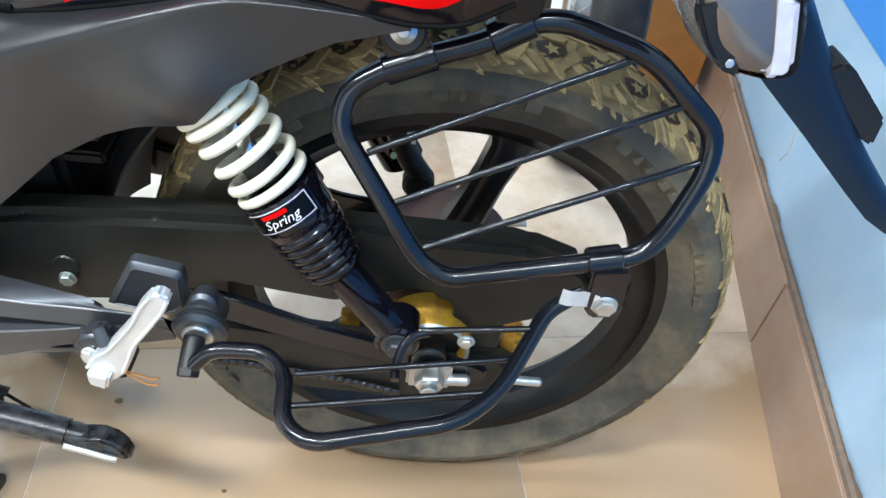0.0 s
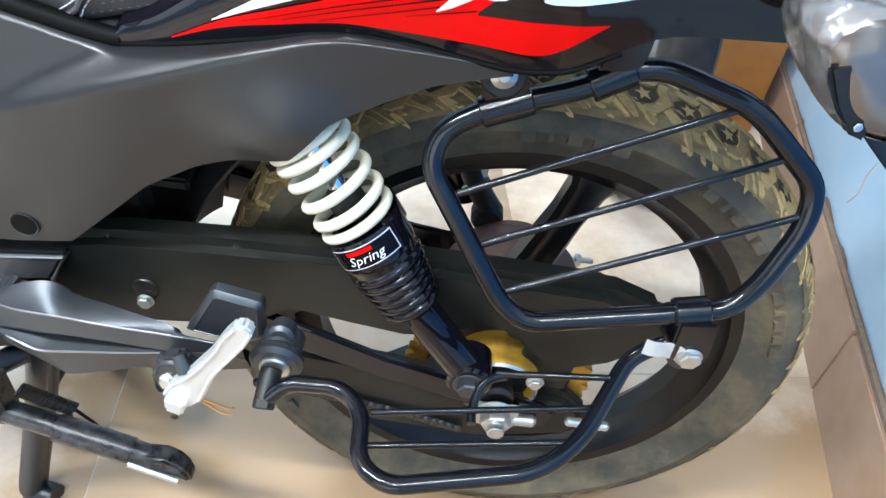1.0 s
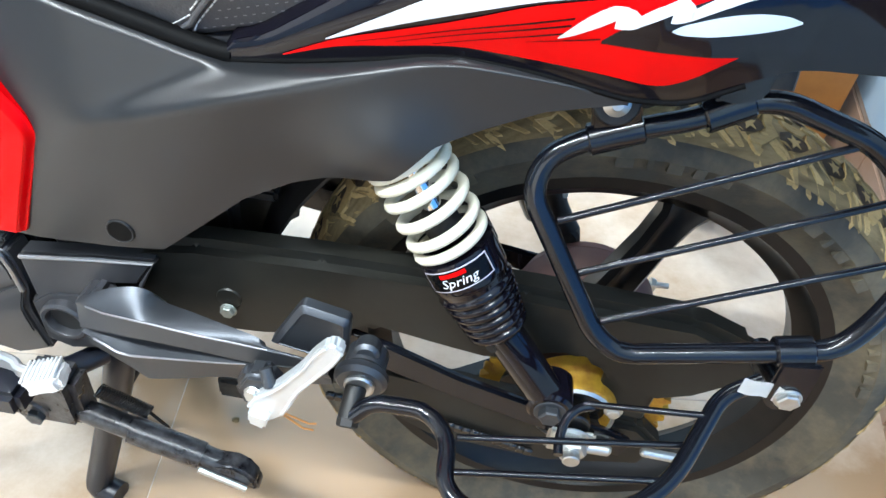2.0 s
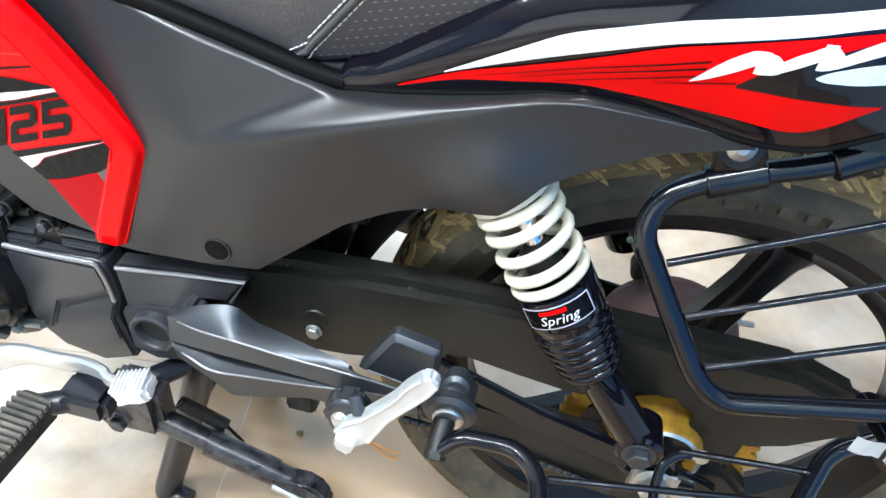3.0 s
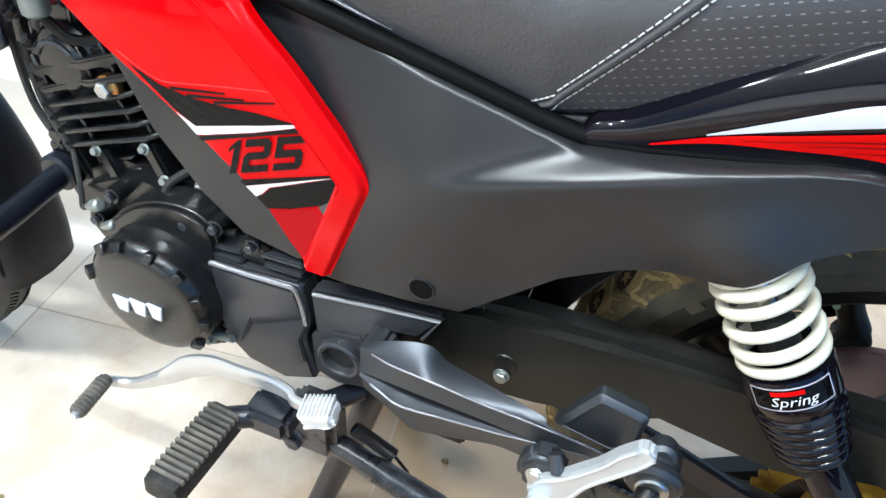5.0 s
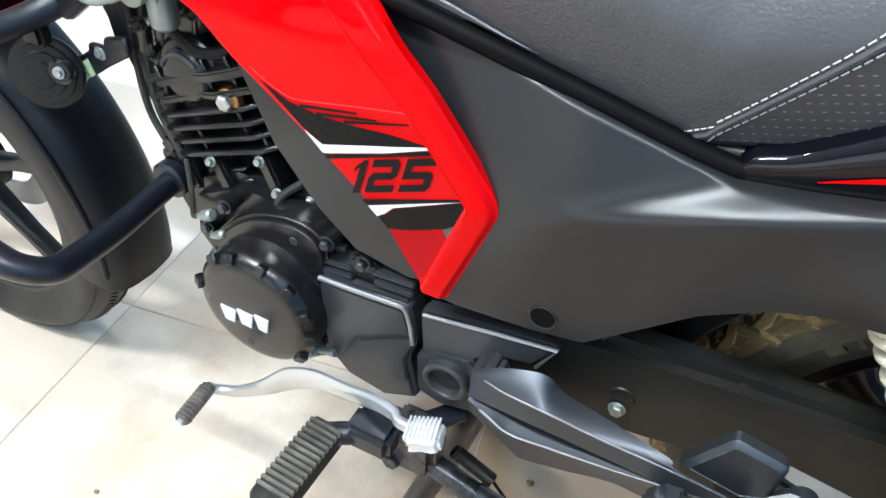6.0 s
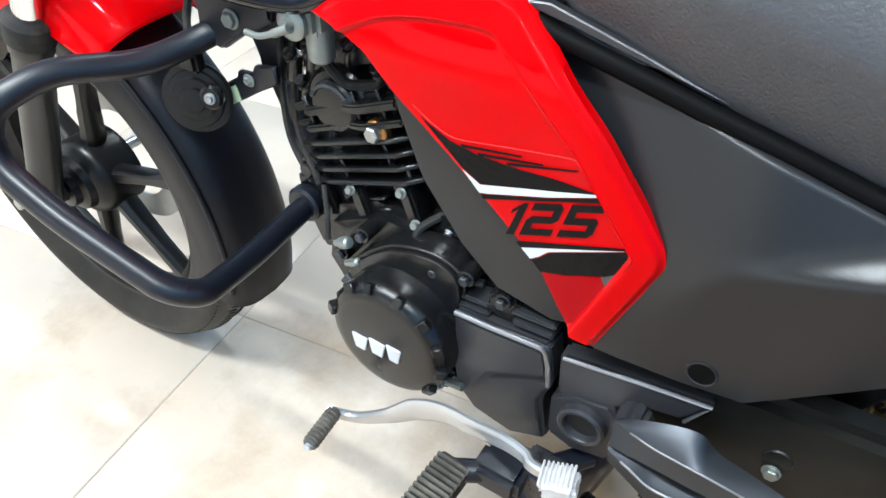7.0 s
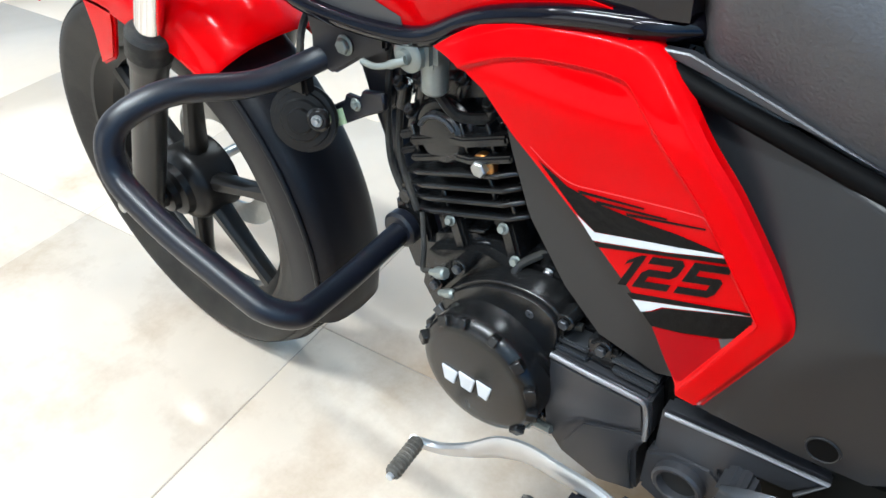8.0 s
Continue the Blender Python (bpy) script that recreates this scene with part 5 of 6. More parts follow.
def house_ring(k, y):
    return [V((HOUSE_C.x + (p.x - HOUSE_C.x) * k, y, HOUSE_C.z + (p.z - HOUSE_C.z) * k)) for p in smooth_curve([(x, 0, z) for x, z in HOUSE + HOUSE[:1]], 4)[:-1]]


block = bike_part("case_shoulder", grid([house_ring(1.0, -0.078), house_ring(1.0, -0.1015), house_ring(0.992, -0.1045), house_ring(0.975, -0.1055), house_ring(0.955, -0.1058), house_ring(0.950, -0.1095), house_ring(0.940, -0.1112), house_ring(0.80, -0.1128), house_ring(0.6, -0.1132)], True, True), M_ENGINE, "smooth black cover behind the round generator cover", case, 28)
bike_part("shoulder_rib", tube([p + V((0, -0.001, 0)) for p in house_ring(0.985, -0.1048)[12:34]], 0.0014, 8), M_ENGINE, "", case)
# lighter casting grey on the rails paints in their highlights
for k, ((x0, z0), (x1, z1)) in enumerate((((-0.616, 0.414), (-0.586, 0.416)), ((-0.565, 0.422), (-0.522, 0.424)), ((-0.617, 0.4055), (-0.584, 0.4075)), ((-0.561, 0.4135), (-0.522, 0.4150)))):
    bike_part("case_rail", prism([(x0, z0), (x1, z1), (x1 + 0.001, z1 - 0.006), (x0 + 0.001, z0 - 0.006)], -0.1075 - 0.003 * (k // 2), -0.085, 0.0015, 2), M_GREYC, "", case)
bike_part("rail_block", box((-0.588, -0.106, 0.404), (-0.558, -0.08, 0.428), 0.003), M_ENGINE, "", case)
for p in ((-0.6425, -0.108, 0.4275), (-0.573, -0.108, 0.4255), (-0.728, -0.104, 0.428), (-0.756, -0.104, 0.392), (-0.622, -0.112, 0.300), (-0.760, -0.106, 0.330), (-0.610, -0.108, 0.434)):
    bm = rod((p[0], p[1] + 0.02, p[2]), (p[0], p[1], p[2]), 0.0085, 16)
    bike_part("bolt_boss", bm, M_ENGINE, "", case)
    bike_part("case_bolt", hexbolt(p, (0, -1, 0), 0.0050, 0.005), M_GREYC, "", case)

# cylinder, leaning forward
CYL = Matrix.Translation((-0.705, 0, 0.40)) @ Matrix.Rotation(radians(-20), 4, "Y")
cyl = bike_part("cylinder", box((-0.052, -0.058, 0.0), (0.052, 0.058, 0.125), 0.008, CYL), M_ENGINE, "finned black cylinder")
for k in range(4):
    z = 0.0775 + k * 0.0138
    bike_part("fin", prism([(-0.080 + 0.003 * k, -0.052), (-0.070, -0.078), (-0.050, -0.083), (0.046 - 0.004 * (k % 2), -0.083), (0.062, -0.074), (0.066, 0.07), (-0.072, 0.07)], 0, 0.0046, 0.0012, 1), M_ENGINE, "", cyl).data.transform(CYL @ Matrix.Translation((0, 0, z)) @ Matrix(((1, 0, 0, 0), (0, 0, 1, 0), (0, 1, 0, 0), (0, 0, 0, 1))))
for k in range(3):
    z = 0.030 + k * 0.0130
    bike_part("fin", box((-0.016, -0.074, z), (0.010 - 0.003 * k, -0.05, z + 0.0040), 0.0012, CYL, 1), M_ENGINE, "", cyl)
for x0, x1, z0, z1, y in ((-0.058, 0.060, 0.008, 0.015, -0.079), (-0.046, 0.064, -0.010, -0.004, -0.086), (-0.066, -0.044, 0.020, 0.074, -0.060), (0.012, 0.028, 0.022, 0.070, -0.066)):
    bike_part("base_flange", box((x0, y, z0), (x1, 0.04, z1), 0.0018, CYL), M_ENGINE, "", cyl)
bike_part("flange_edge", tube(smooth_curve([CYL @ V(p) for p in ((0.000, -0.080, 0.012), (0.012, -0.082, 0.002), (0.024, -0.082, 0.001), (0.036, -0.081, 0.006), (0.056, -0.079, 0.012))], 5), 0.0024, 8), M_ENGINE, "", cyl)
bike_part("inlet_stub", box((0.050, -0.070, 0.030), (0.092, -0.030, 0.044), 0.004, CYL), M_ENGINE, "", cyl)
for x in (-0.025, 0.037):
    bike_part("cylinder_lug", box((x - 0.0075, -0.081, 0.010), (x + 0.0075, -0.05, 0.076), 0.003, CYL), M_ENGINE, "", cyl)
for x, z0, z1 in ((-0.030, 0.080, 0.106), (0.030, 0.092, 0.122), (0.048, 0.078, 0.095)):
    bike_part("fin_bridge", box((x - 0.002, -0.077, z0), (x + 0.002, -0.05, z1), 0.001, CYL, 1), M_ENGINE, "", cyl)
for x, z in ((-0.027, 0.072), (0.036, 0.070), (-0.024, 0.030), (0.040, 0.036)):
    bike_part("cylinder_bolt", hexbolt(CYL @ V((x, -0.081, z)), (0, -1, 0.3), 0.0042, 0.006, 0.0055), M_TAP, "", cyl)
head = bike_part("cylinder_head", box((-0.062, -0.068, 0.127), (0.060, 0.068, 0.172), 0.010, CYL, 3), M_ENGINE, "black cylinder head with a rocker cover")
bike_part("rocker_cover", box((-0.056, -0.062, 0.172), (0.052, 0.062, 0.215), 0.014, CYL, 3), M_ENGINE, "", head)
for z, x0, th in ((0.1335, -0.086, 0.0065), (0.1495, -0.080, 0.0085)):
    plate = prism([(x0, -0.040), (x0 + 0.006, -0.070), (x0 + 0.022, -0.064), (x0 + 0.034, -0.084), (-0.006, -0.078), (0.020, -0.086), (0.062, -0.080), (0.068, 0.07), (x0, 0.07)], 0, th, 0.002, 2)
    plate.transform(CYL @ Matrix.Translation((0, 0, z)) @ Matrix(((1, 0, 0, 0), (0, 0, 1, 0), (0, 1, 0, 0), (0, 0, 0, 1))))
    bike_part("head_fin", plate, M_ENGINE, "", head)
cp = V((-0.771, -0.071, 0.540))
bike_part("cam_cap", revolve([(0.026, 0.02), (0.026, -0.004), (0.022, -0.008), (0.0, -0.009)], cp, seg=32), M_ENGINE, "", head)
# lighter arc painted as the highlight on the cap's upper rim
bike_part("cap_highlight", tube([cp + V((0.0225 * math.cos(radians(a)), -0.0085, 0.0225 * math.sin(radians(a)))) for a in range(40, 165, 8)], 0.0022, 6), M_GREYC, "", head)
bike_part("cap_housing", revolve([(0.036, 0.03), (0.036, 0.006), (0.032, 0.001), (0.026, 0.0)], cp, seg=36), M_ENGINE, "", head)
for dx, dz, hgt in ((-0.046, -0.004, 0.030), (-0.034, 0.030, 0.036), (0.012, 0.046, 0.030), (0.042, 0.026, 0.044), (0.034, -0.016, 0.026), (-0.058, 0.020, 0.030)):
    c = cp + V((dx, 0.006, dz))
    bike_part("head_pillar", rod(c + V((-0.006, 0.01, -hgt * 0.6)), c + V((0.004, 0.006, hgt * 0.4)), 0.0075, 12, 0.002), M_ENGINE, "", head)
    bike_part("head_bolt", hexbolt(c + V((0.004, 0.0, hgt * 0.4)), (-0.2, -0.7, 0.7), 0.0062, 0.008, 0.008), M_ENGINE, "", head)
for k in range(4):
    x = -0.05 + 0.030 * k
    bike_part("rib", box((x, -0.076, 0.130), (x + 0.004, -0.05, 0.168), 0.0012, CYL, 1), M_ENGINE, "", head)
eb = V((-0.722, -0.077, 0.5320))
bike_part("banjo_washer", rod(eb + V((0, 0.006, 0)), eb + V((0, -0.004, 0)), 0.0118, 24), M_COPPER, "heat tinted copper washer", head)
bike_part("banjo_bolt", hexbolt(eb + V((0, -0.003, 0)), (0, -1, 0), 0.0078, 0.008), M_ZINC, "", head)

# inlet side and small fittings
carb = bike_part("carburettor", box((-0.672, -0.060, 0.455), (-0.610, 0.02, 0.520), 0.008, Matrix.Translation((-0.641, 0, 0.487)) @ Matrix.Rotation(radians(-18), 4, "Y") @ Matrix.Translation((0.641, 0, -0.487))), M_GREYC, "dark carburettor behind the cylinder")
bike_part("float_bowl", box((-0.668, -0.070, 0.425), (-0.622, 0.0, 0.462), 0.008), M_ENGINE, "", carb)
bike_part("carb_cap", rod((-0.640, -0.058, 0.500), (-0.640, -0.074, 0.500), 0.017, 20, 0.003), M_ENGINE, "", carb)
for p in ((-0.660, -0.062, 0.482), (-0.628, -0.062, 0.467), (-0.650, -0.071, 0.443)):
    bike_part("carb_screw", hexbolt(p, (0, -1, 0), 0.0040, 0.004, 0.0055), M_ZINC, "", carb)
bike_part("throttle_hose", tube(smooth_curve([(-0.655, -0.06, 0.46), (-0.675, -0.085, 0.445), (-0.665, -0.095, 0.425), (-0.640, -0.095, 0.415), (-0.600, -0.09, 0.42)], 6), 0.0042, 8), M_RUBBER, "", carb)
for k, (p, q) in enumerate((((-0.752, -0.108, 0.412), (-0.738, -0.110, 0.420)), ((-0.741, -0.108, 0.391), (-0.728, -0.110, 0.399)))):
    clip = rod(p, q, 0.0062 - 0.0012 * k, 8, 0.002)
    merge(clip, rod(V(p) - (V(q) - V(p)) * 0.5, p, 0.0035, 8))
    bike_part("wire_plug", clip, M_TAP, "pale grey wire plug", case)
bike_part("neutral_wire", tube(smooth_curve([(-0.760, -0.104, 0.408), (-0.775, -0.100, 0.398), (-0.782, -0.090, 0.412), (-0.800, -0.070, 0.440)], 5), 0.0028, 8), M_RUBBER, "", case)
bike_part("case_tab", prism([(-0.752, 0.366), (-0.744, 0.378), (-0.734, 0.370), (-0.738, 0.358)], -0.1145, -0.104, 0.001, 1), M_GREYC, "", case)
for a, z0 in ((0.016, 0.010), (-0.020, 0.016), (0.042, 0.022)):
    bike_part("case_rib", box((a - 0.002, -0.066, -0.012), (a + 0.002, -0.04, z0 + 0.01), 0.001, CYL, 1), M_ENGINE, "", cyl)
bm = tube([(-0.632, -0.118, 0.296), (-0.600, -0.122, 0.306)], 0.0045, 8)
merge(bm, hexbolt((-0.628, -0.124, 0.297), (0, -1, 0), 0.006, 0.006, 0.008))
bike_part("gear_linkage", bm, M_TAP, "zinc gear linkage below the engine cover")

# fuel tap
tap = rod((-0.757, -0.086, 0.628), (-0.757, -0.086, 0.590), 0.0118, 24, 0.003)
merge(tap, box((-0.773, -0.102, 0.616), (-0.745, -0.080, 0.642), 0.005))
tapo = bike_part("fuel_tap", tap, M_TAP, "grey zinc fuel tap with its lever")
bm = revolve([(0.0145, 0.004), (0.0145, -0.003), (0.012, -0.005), (0.007, -0.006), (0.006, -0.010), (0, -0.010)], (-0.768, -0.104, 0.627), seg=28)
bike_part("tap_face", bm, M_TAP, "", tapo)
bike_part("tap_lever", tube(smooth_curve([(-0.762, -0.116, 0.628), (-0.775, -0.120, 0.622), (-0.790, -0.122, 0.617), (-0.806, -0.120, 0.616)], 5), [0.0038] * 6 + [0.0028] * 10, 10), M_TAP, "", tapo)
bike_part("fuel_hose", tube(smooth_curve([(-0.757, -0.084, 0.590), (-0.742, -0.070, 0.565), (-0.70, -0.055, 0.575), (-0.67, -0.04, 0.60)], 6), 0.005, 8), M_RUBBER, "", tapo)

tapo.location.x = -0.012

# frame, downtube and brackets
frame_bm = tube([(-1.02, 0, 0.82), (-0.955, 0, 0.66), (-0.90, 0, 0.50), (-0.845, 0, 0.36), (-0.80, 0, 0.30)], 0.019, 14)
tube(fillet([(-0.955, 0.0, 0.68), (-0.80, -0.035, 0.66), (-0.55, -0.07, 0.63), (-0.30, -0.085, 0.61), (-0.05, -0.08, 0.68)], 0.05), 0.014, 12, bm=frame_bm)
tube(fillet([(-0.60, -0.06, 0.62), (-0.50, -0.075, 0.50), (-0.47, -0.08, 0.36), (-0.49, -0.08, 0.27)], 0.05), 0.016, 12, bm=frame_bm)
frame_o = bike_part("frame", frame_bm, M_BAR, "black tubular frame")
bike_part("frame_bracket", prism([(-0.934, 0.625), (-0.928, 0.596), (-0.931, 0.566), (-0.902, 0.562), (-0.868, 0.586), (-0.832, 0.605), (-0.832, 0.628)], -0.078, -0.066, 0.003, 2), M_BAR, "", frame_o)
bike_part("frame_gusset", prism([(-0.905, 0.60), (-0.845, 0.60), (-0.838, 0.546), (-0.873, 0.512), (-0.899, 0.514)], -0.036, -0.020, 0.003, 2), M_BAR, "", frame_o)
bike_part("bracket_bolt", hexbolt((-0.881, -0.078, 0.598), (0, -1, 0), 0.0075, 0.007, 0.010), M_TAP, "", frame_o)
bike_part("horn_bracket", prism([(-0.928, 0.513), (-0.921, 0.491), (-0.880, 0.517), (-0.850, 0.534), (-0.852, 0.552), (-0.880, 0.546), (-0.884, 0.536), (-0.904, 0.535), (-0.906, 0.527)], -0.064, -0.056, 0.002, 1), M_BAR, "", frame_o)
bike_part("bracket_bolt", hexbolt((-0.888, -0.064, 0.529), (0, -1, 0), 0.0045, 0.005, 0.007), M_TAP, "", frame_o)
horn_c, horn_d = V((-0.941, -0.088, 0.506)), V((0.45, -0.86, 0.22)).normalized()
horn = bike_part("horn", revolve([(0.0, -0.016), (0.024, -0.016), (0.027, -0.006), (0.035, -0.004), (0.0368, 0.002), (0.035, 0.006), (0.030, 0.0065), (0.029, 0.009), (0.023, 0.0095), (0.021, 0.012), (0.014, 0.0125), (0.012, 0.015), (0.0, 0.016)], horn_c, horn_d, 40), M_BLACKP, "round black horn with a paint dab")
bike_part("horn_nut", hexbolt(horn_c + horn_d * 0.019 + V((0.020, 0.008, 0.006)), horn_d, 0.0040, 0.006, 0.006), M_ZINC, "", horn)
bike_part("paint_dab", rod(horn_c + horn_d * 0.009 + V((-0.012, 0, -0.018)), horn_c + horn_d * 0.0165 + V((-0.012, 0, -0.018)), 0.0085, 14), M_GREEN, "", horn)
bike_part("horn_cap", rod(horn_c + horn_d * 0.008 + V((0.020, 0.008, 0.006)), horn_c + horn_d * 0.019 + V((0.020, 0.008, 0.006)), 0.0125, 20, 0.003), M_ENGINE, "", horn)
bike_part("horn_terminal", box((-0.955, -0.094, 0.534), (-0.928, -0.078, 0.558), 0.004), M_BLACKP, "", horn)
bike_part("horn_sticker", prism([(-0.925, 0.509), (-0.908, 0.519), (-0.903, 0.503), (-0.919, 0.493)], -0.0665, -0.0650, 0), M_GREEN, "small green sticker", horn)
for path in ([(-0.94, -0.086, 0.555), (-0.945, -0.07, 0.60), (-0.93, -0.03, 0.66)], [(-0.93, -0.082, 0.555), (-0.92, -0.06, 0.60), (-0.90, -0.03, 0.64)],
             [(-0.865, -0.03, 0.60), (-0.862, -0.045, 0.54), (-0.858, -0.05, 0.47), (-0.83, -0.055, 0.425)], [(-0.85, -0.03, 0.60), (-0.845, -0.045, 0.545), (-0.845, -0.05, 0.48), (-0.815, -0.06, 0.43)]):
    bike_part("cable", tube(smooth_curve(path, 6), 0.0038, 8), M_RUBBER, "")
mount = prism([(-0.85, 0.43), (-0.815, 0.44), (-0.80, 0.40), (-0.80, 0.345), (-0.825, 0.345), (-0.845, 0.39)], -0.058, -0.040, 0.004, 2)
bike_part("engine_mount", mount, M_ENGINE, "")

# crash bar
BAR = [(-0.908, -0.055, 0.581), (-0.930, -0.090, 0.567), (-0.946, -0.135, 0.560), (-0.982, -0.210, 0.573), (-0.999, -0.262, 0.553), (-0.995, -0.272, 0.508), (-0.930, -0.270, 0.475), (-0.824, -0.256, 0.430), (-0.806, -0.236, 0.417), (-0.823, -0.16, 0.398), (-0.832, -0.060, 0.400)]
bar = bike_part("crash_bar", tube(smooth_curve(fillet(BAR, 0.03, 3), 3), 0.0128, 16), M_BAR, "satin black tubular crash bar")
bike_part("bar_flange", rod((-0.832, -0.074, 0.402), (-0.832, -0.058, 0.402), 0.021, 24, 0.003), M_BAR, "", bar)
bike_part("bar_bolt", hexbolt((-0.832, -0.052, 0.440), (0, -1, 0), 0.009, 0.009, 0.013), M_ENGINE, "", bar)

# tank
rows = []
K_BOT = [(-1.0, 0.66), (-0.90, 0.645), (-0.83, 0.640), (-0.766, 0.648), (-0.708, 0.680), (-0.642, 0.697), (-0.59, 0.700), (-0.55, 0.705)]
TANK_H = [(-1.0, 0.22), (-0.76, 0.20), (-0.71, 0.034), (-0.668, 0.015), (-0.602, 0.004)]


def tank_pt(x, up):
    v = up / 0.22
    return V((x, (-0.104 - 0.03 * math.sin(v * math.pi / 2)) * ease(-1.12, -0.9, x) + (0.10 * max(0, v - 0.4) ** 1.4), curve_at(K_BOT, x) + up))


for x in np.linspace(-1.0, -0.602, 44):
    top = curve_at(TANK_H, x)
    rows.append([tank_pt(x, top * j / 15) for j in range(16)])
tank = bike_part("fuel_tank", shell(rows, (0, 0.05, 0)), M_RED, "gloss red fuel tank with a grey side decal", sharp=70)
rows = []
for x in np.linspace(-0.76, -0.565, 26):
    low = curve_at(TANK_H, x)
    rows.append([tank_pt(x, low + (0.22 - low) * j / 15) + V((0, 0.002, 0)) for j in range(16)])
bike_part("tank_top", shell(rows, (0, 0.05, 0)), M_GLOSS, "gloss black rear of the tank", tank, 70)
bike_part("tank_trim", tube(smooth_curve([V((x, -0.104 * ease(-1.12, -0.9, x) - 0.002 + 0.05 * ease(-0.60, -0.53, x), curve_at(K_BOT, x) - 0.003)) for x in (-0.99, -0.92, -0.86, -0.80, -0.76, -0.72, -0.68, -0.63, -0.58, -0.53)], 4), 0.0085, 10), M_GLOSS, "gloss black rubber trim", tank)
rows = []
for x in np.linspace(-0.885, -0.785, 14):
    zb = curve_at(K_BOT, x)
    top = float(np.interp(x, [-0.885, -0.87, -0.785], [0.052, 0.05, 0.012])) / 0.22
    rows.append([V((x, (-0.104 - 0.03 * math.sin(v * math.pi / 2)) * ease(-1.12, -0.9, x) - 0.0012, zb + 0.22 * v)) for v in (0.02 + (top - 0.02) * j / 6 for j in range(7))])
bike_part("tank_decal", grid(rows), M_GREYV, "", tank)

bike_part("tank_tail", box((-0.64, -0.088, 0.672), (-0.555, 0.085, 0.80), 0.012), M_GLOSS, "", tank)

# front wheel, fork and mudguard
FRONT = V((-1.248, -0.052, 0.283))
fw = bike_part("front_wheel", revolve([(0.199, -0.018), (0.205, -0.028), (0.224, -0.030), (0.226, -0.025), (0.214, -0.020), (0.197, 0.0), (0.214, 0.020), (0.226, 0.025), (0.224, 0.030), (0.205, 0.028), (0.199, 0.018), (0.186, 0.010), (0.186, -0.010), (0.199, -0.018)], FRONT, seg=80), M_RIM, "black cast alloy front wheel")
bike_part("tyre", revolve(tyre_profile(0.215, 0.281, 0.045), FRONT, seg=80), M_FTYRE, "black front tyre with ribbed shoulders", fw)
bm = bmesh.new()
for k in range(160):
    for s in (-1, 1):
        ring = [polar(FRONT, r, k * 2.25 + d, s * y) for d, r, y in ((0, 0.2840, 0.010), (1.2, 0.2840, 0.010), (1.9, 0.268, 0.0395), (0.7, 0.268, 0.0395))]
        lo = [polar(FRONT, r, k * 2.25 + d, s * y) for d, r, y in ((0, 0.274, 0.010), (1.2, 0.274, 0.010), (1.9, 0.257, 0.037), (0.7, 0.257, 0.037))]
        a = [bm.verts.new(p) for p in ring]
        b = [bm.verts.new(p) for p in lo]
        bm.faces.new(a)
        for q in range(4):
            bm.faces.new((b[q], b[(q + 1) % 4], a[(q + 1) % 4], a[q]))
tagged(bike_part("tread", bm, M_FTYRE, "", fw), "fine ribbed front tread", kind="stuff")
for base in (-103, -45, 15, 75, 135, 195):
    a = radians(base)
    p0 = FRONT + V((0.045 * math.cos(a), 0, 0.045 * math.sin(a)))
    p1 = FRONT + V((0.192 * math.cos(a), 0, 0.192 * math.sin(a)))
    d = (p1 - p0).normalized()
    s = d.cross(V((0, 1, 0)))
    rows = [[p + s * w * u2 * 0.5 + V((0, t * v2, 0)) for u2, v2 in ((-1, -0.5), (-0.5, -1), (0.5, -1), (1, -0.5), (1, 0.5), (0.5, 1), (-0.5, 1), (-1, 0.5))] for p, w, t in ((p0, 0.026, 0.016), (p0.lerp(p1, 0.6), 0.019, 0.013), (p1, 0.030, 0.012))]
    bike_part("spoke", grid(rows, True, True), M_RIM, "", fw)
bike_part("hub", revolve([(0, -0.072), (0.014, -0.072), (0.016, -0.062), (0.026, -0.060), (0.028, -0.050), (0.038, -0.046), (0.041, -0.036), (0.052, -0.030), (0.058, -0.018), (0.058, 0.03), (0, 0.03)], FRONT, seg=40), M_RIM, "", fw)
bm = revolve([(0.070, 0.050), (0.108, 0.050), (0.108, 0.054), (0.070, 0.054), (0.070, 0.050)], FRONT, seg=60)
disc = bike_part("brake_disc", bm, M_ZINC, "steel brake disc", fw)
for s in (-1, 1):
    a, b = V((-1.096, -0.036 + s * 0.099, 0.612)), V((-1.240, -0.036 + s * 0.099, 0.300))
    d = (b - a).normalized()
    leg = bike_part("fork_leg", revolve([(0.0, 0.062), (0.0225, 0.062), (0.0230, 0.070), (0.0230, 0.092), (0.0208, 0.096), (0.0208, 0.30), (0.020, 0.36), (0.018, 0.37), (0.0, 0.372)], a, d, 28), M_FORK, "dark grey fork leg with a chrome inner tube")
    bike_part("inner_tube", rod(a - d * 0.25, a + d * 0.07, 0.0155, 24), M_CHROME, "", leg)
    bike_part("dust_seal", rod(a + d * 0.048, a + d * 0.082, 0.0255, 24, 0.004), M_RUBBER, "", leg)
bike_part("front_axle", rod(FRONT + V((-0.02, -0.115, 0.0)), FRONT + V((-0.02, 0.115, 0.0)), 0.008, 16), M_ZINC, "")


def guard_sheet(c, r, a0, a1, half, drop, n=30):
    rows = []
    for k in range(n + 1):
        dg = a0 + (a1 - a0) * k / n
        row = []
        for j in range(13):
            u2 = -1 + 2 * j / 12
            row.append(polar(c, r - drop * abs(u2) ** 2.4, dg, half * u2))
        rows.append(row)
    return rows


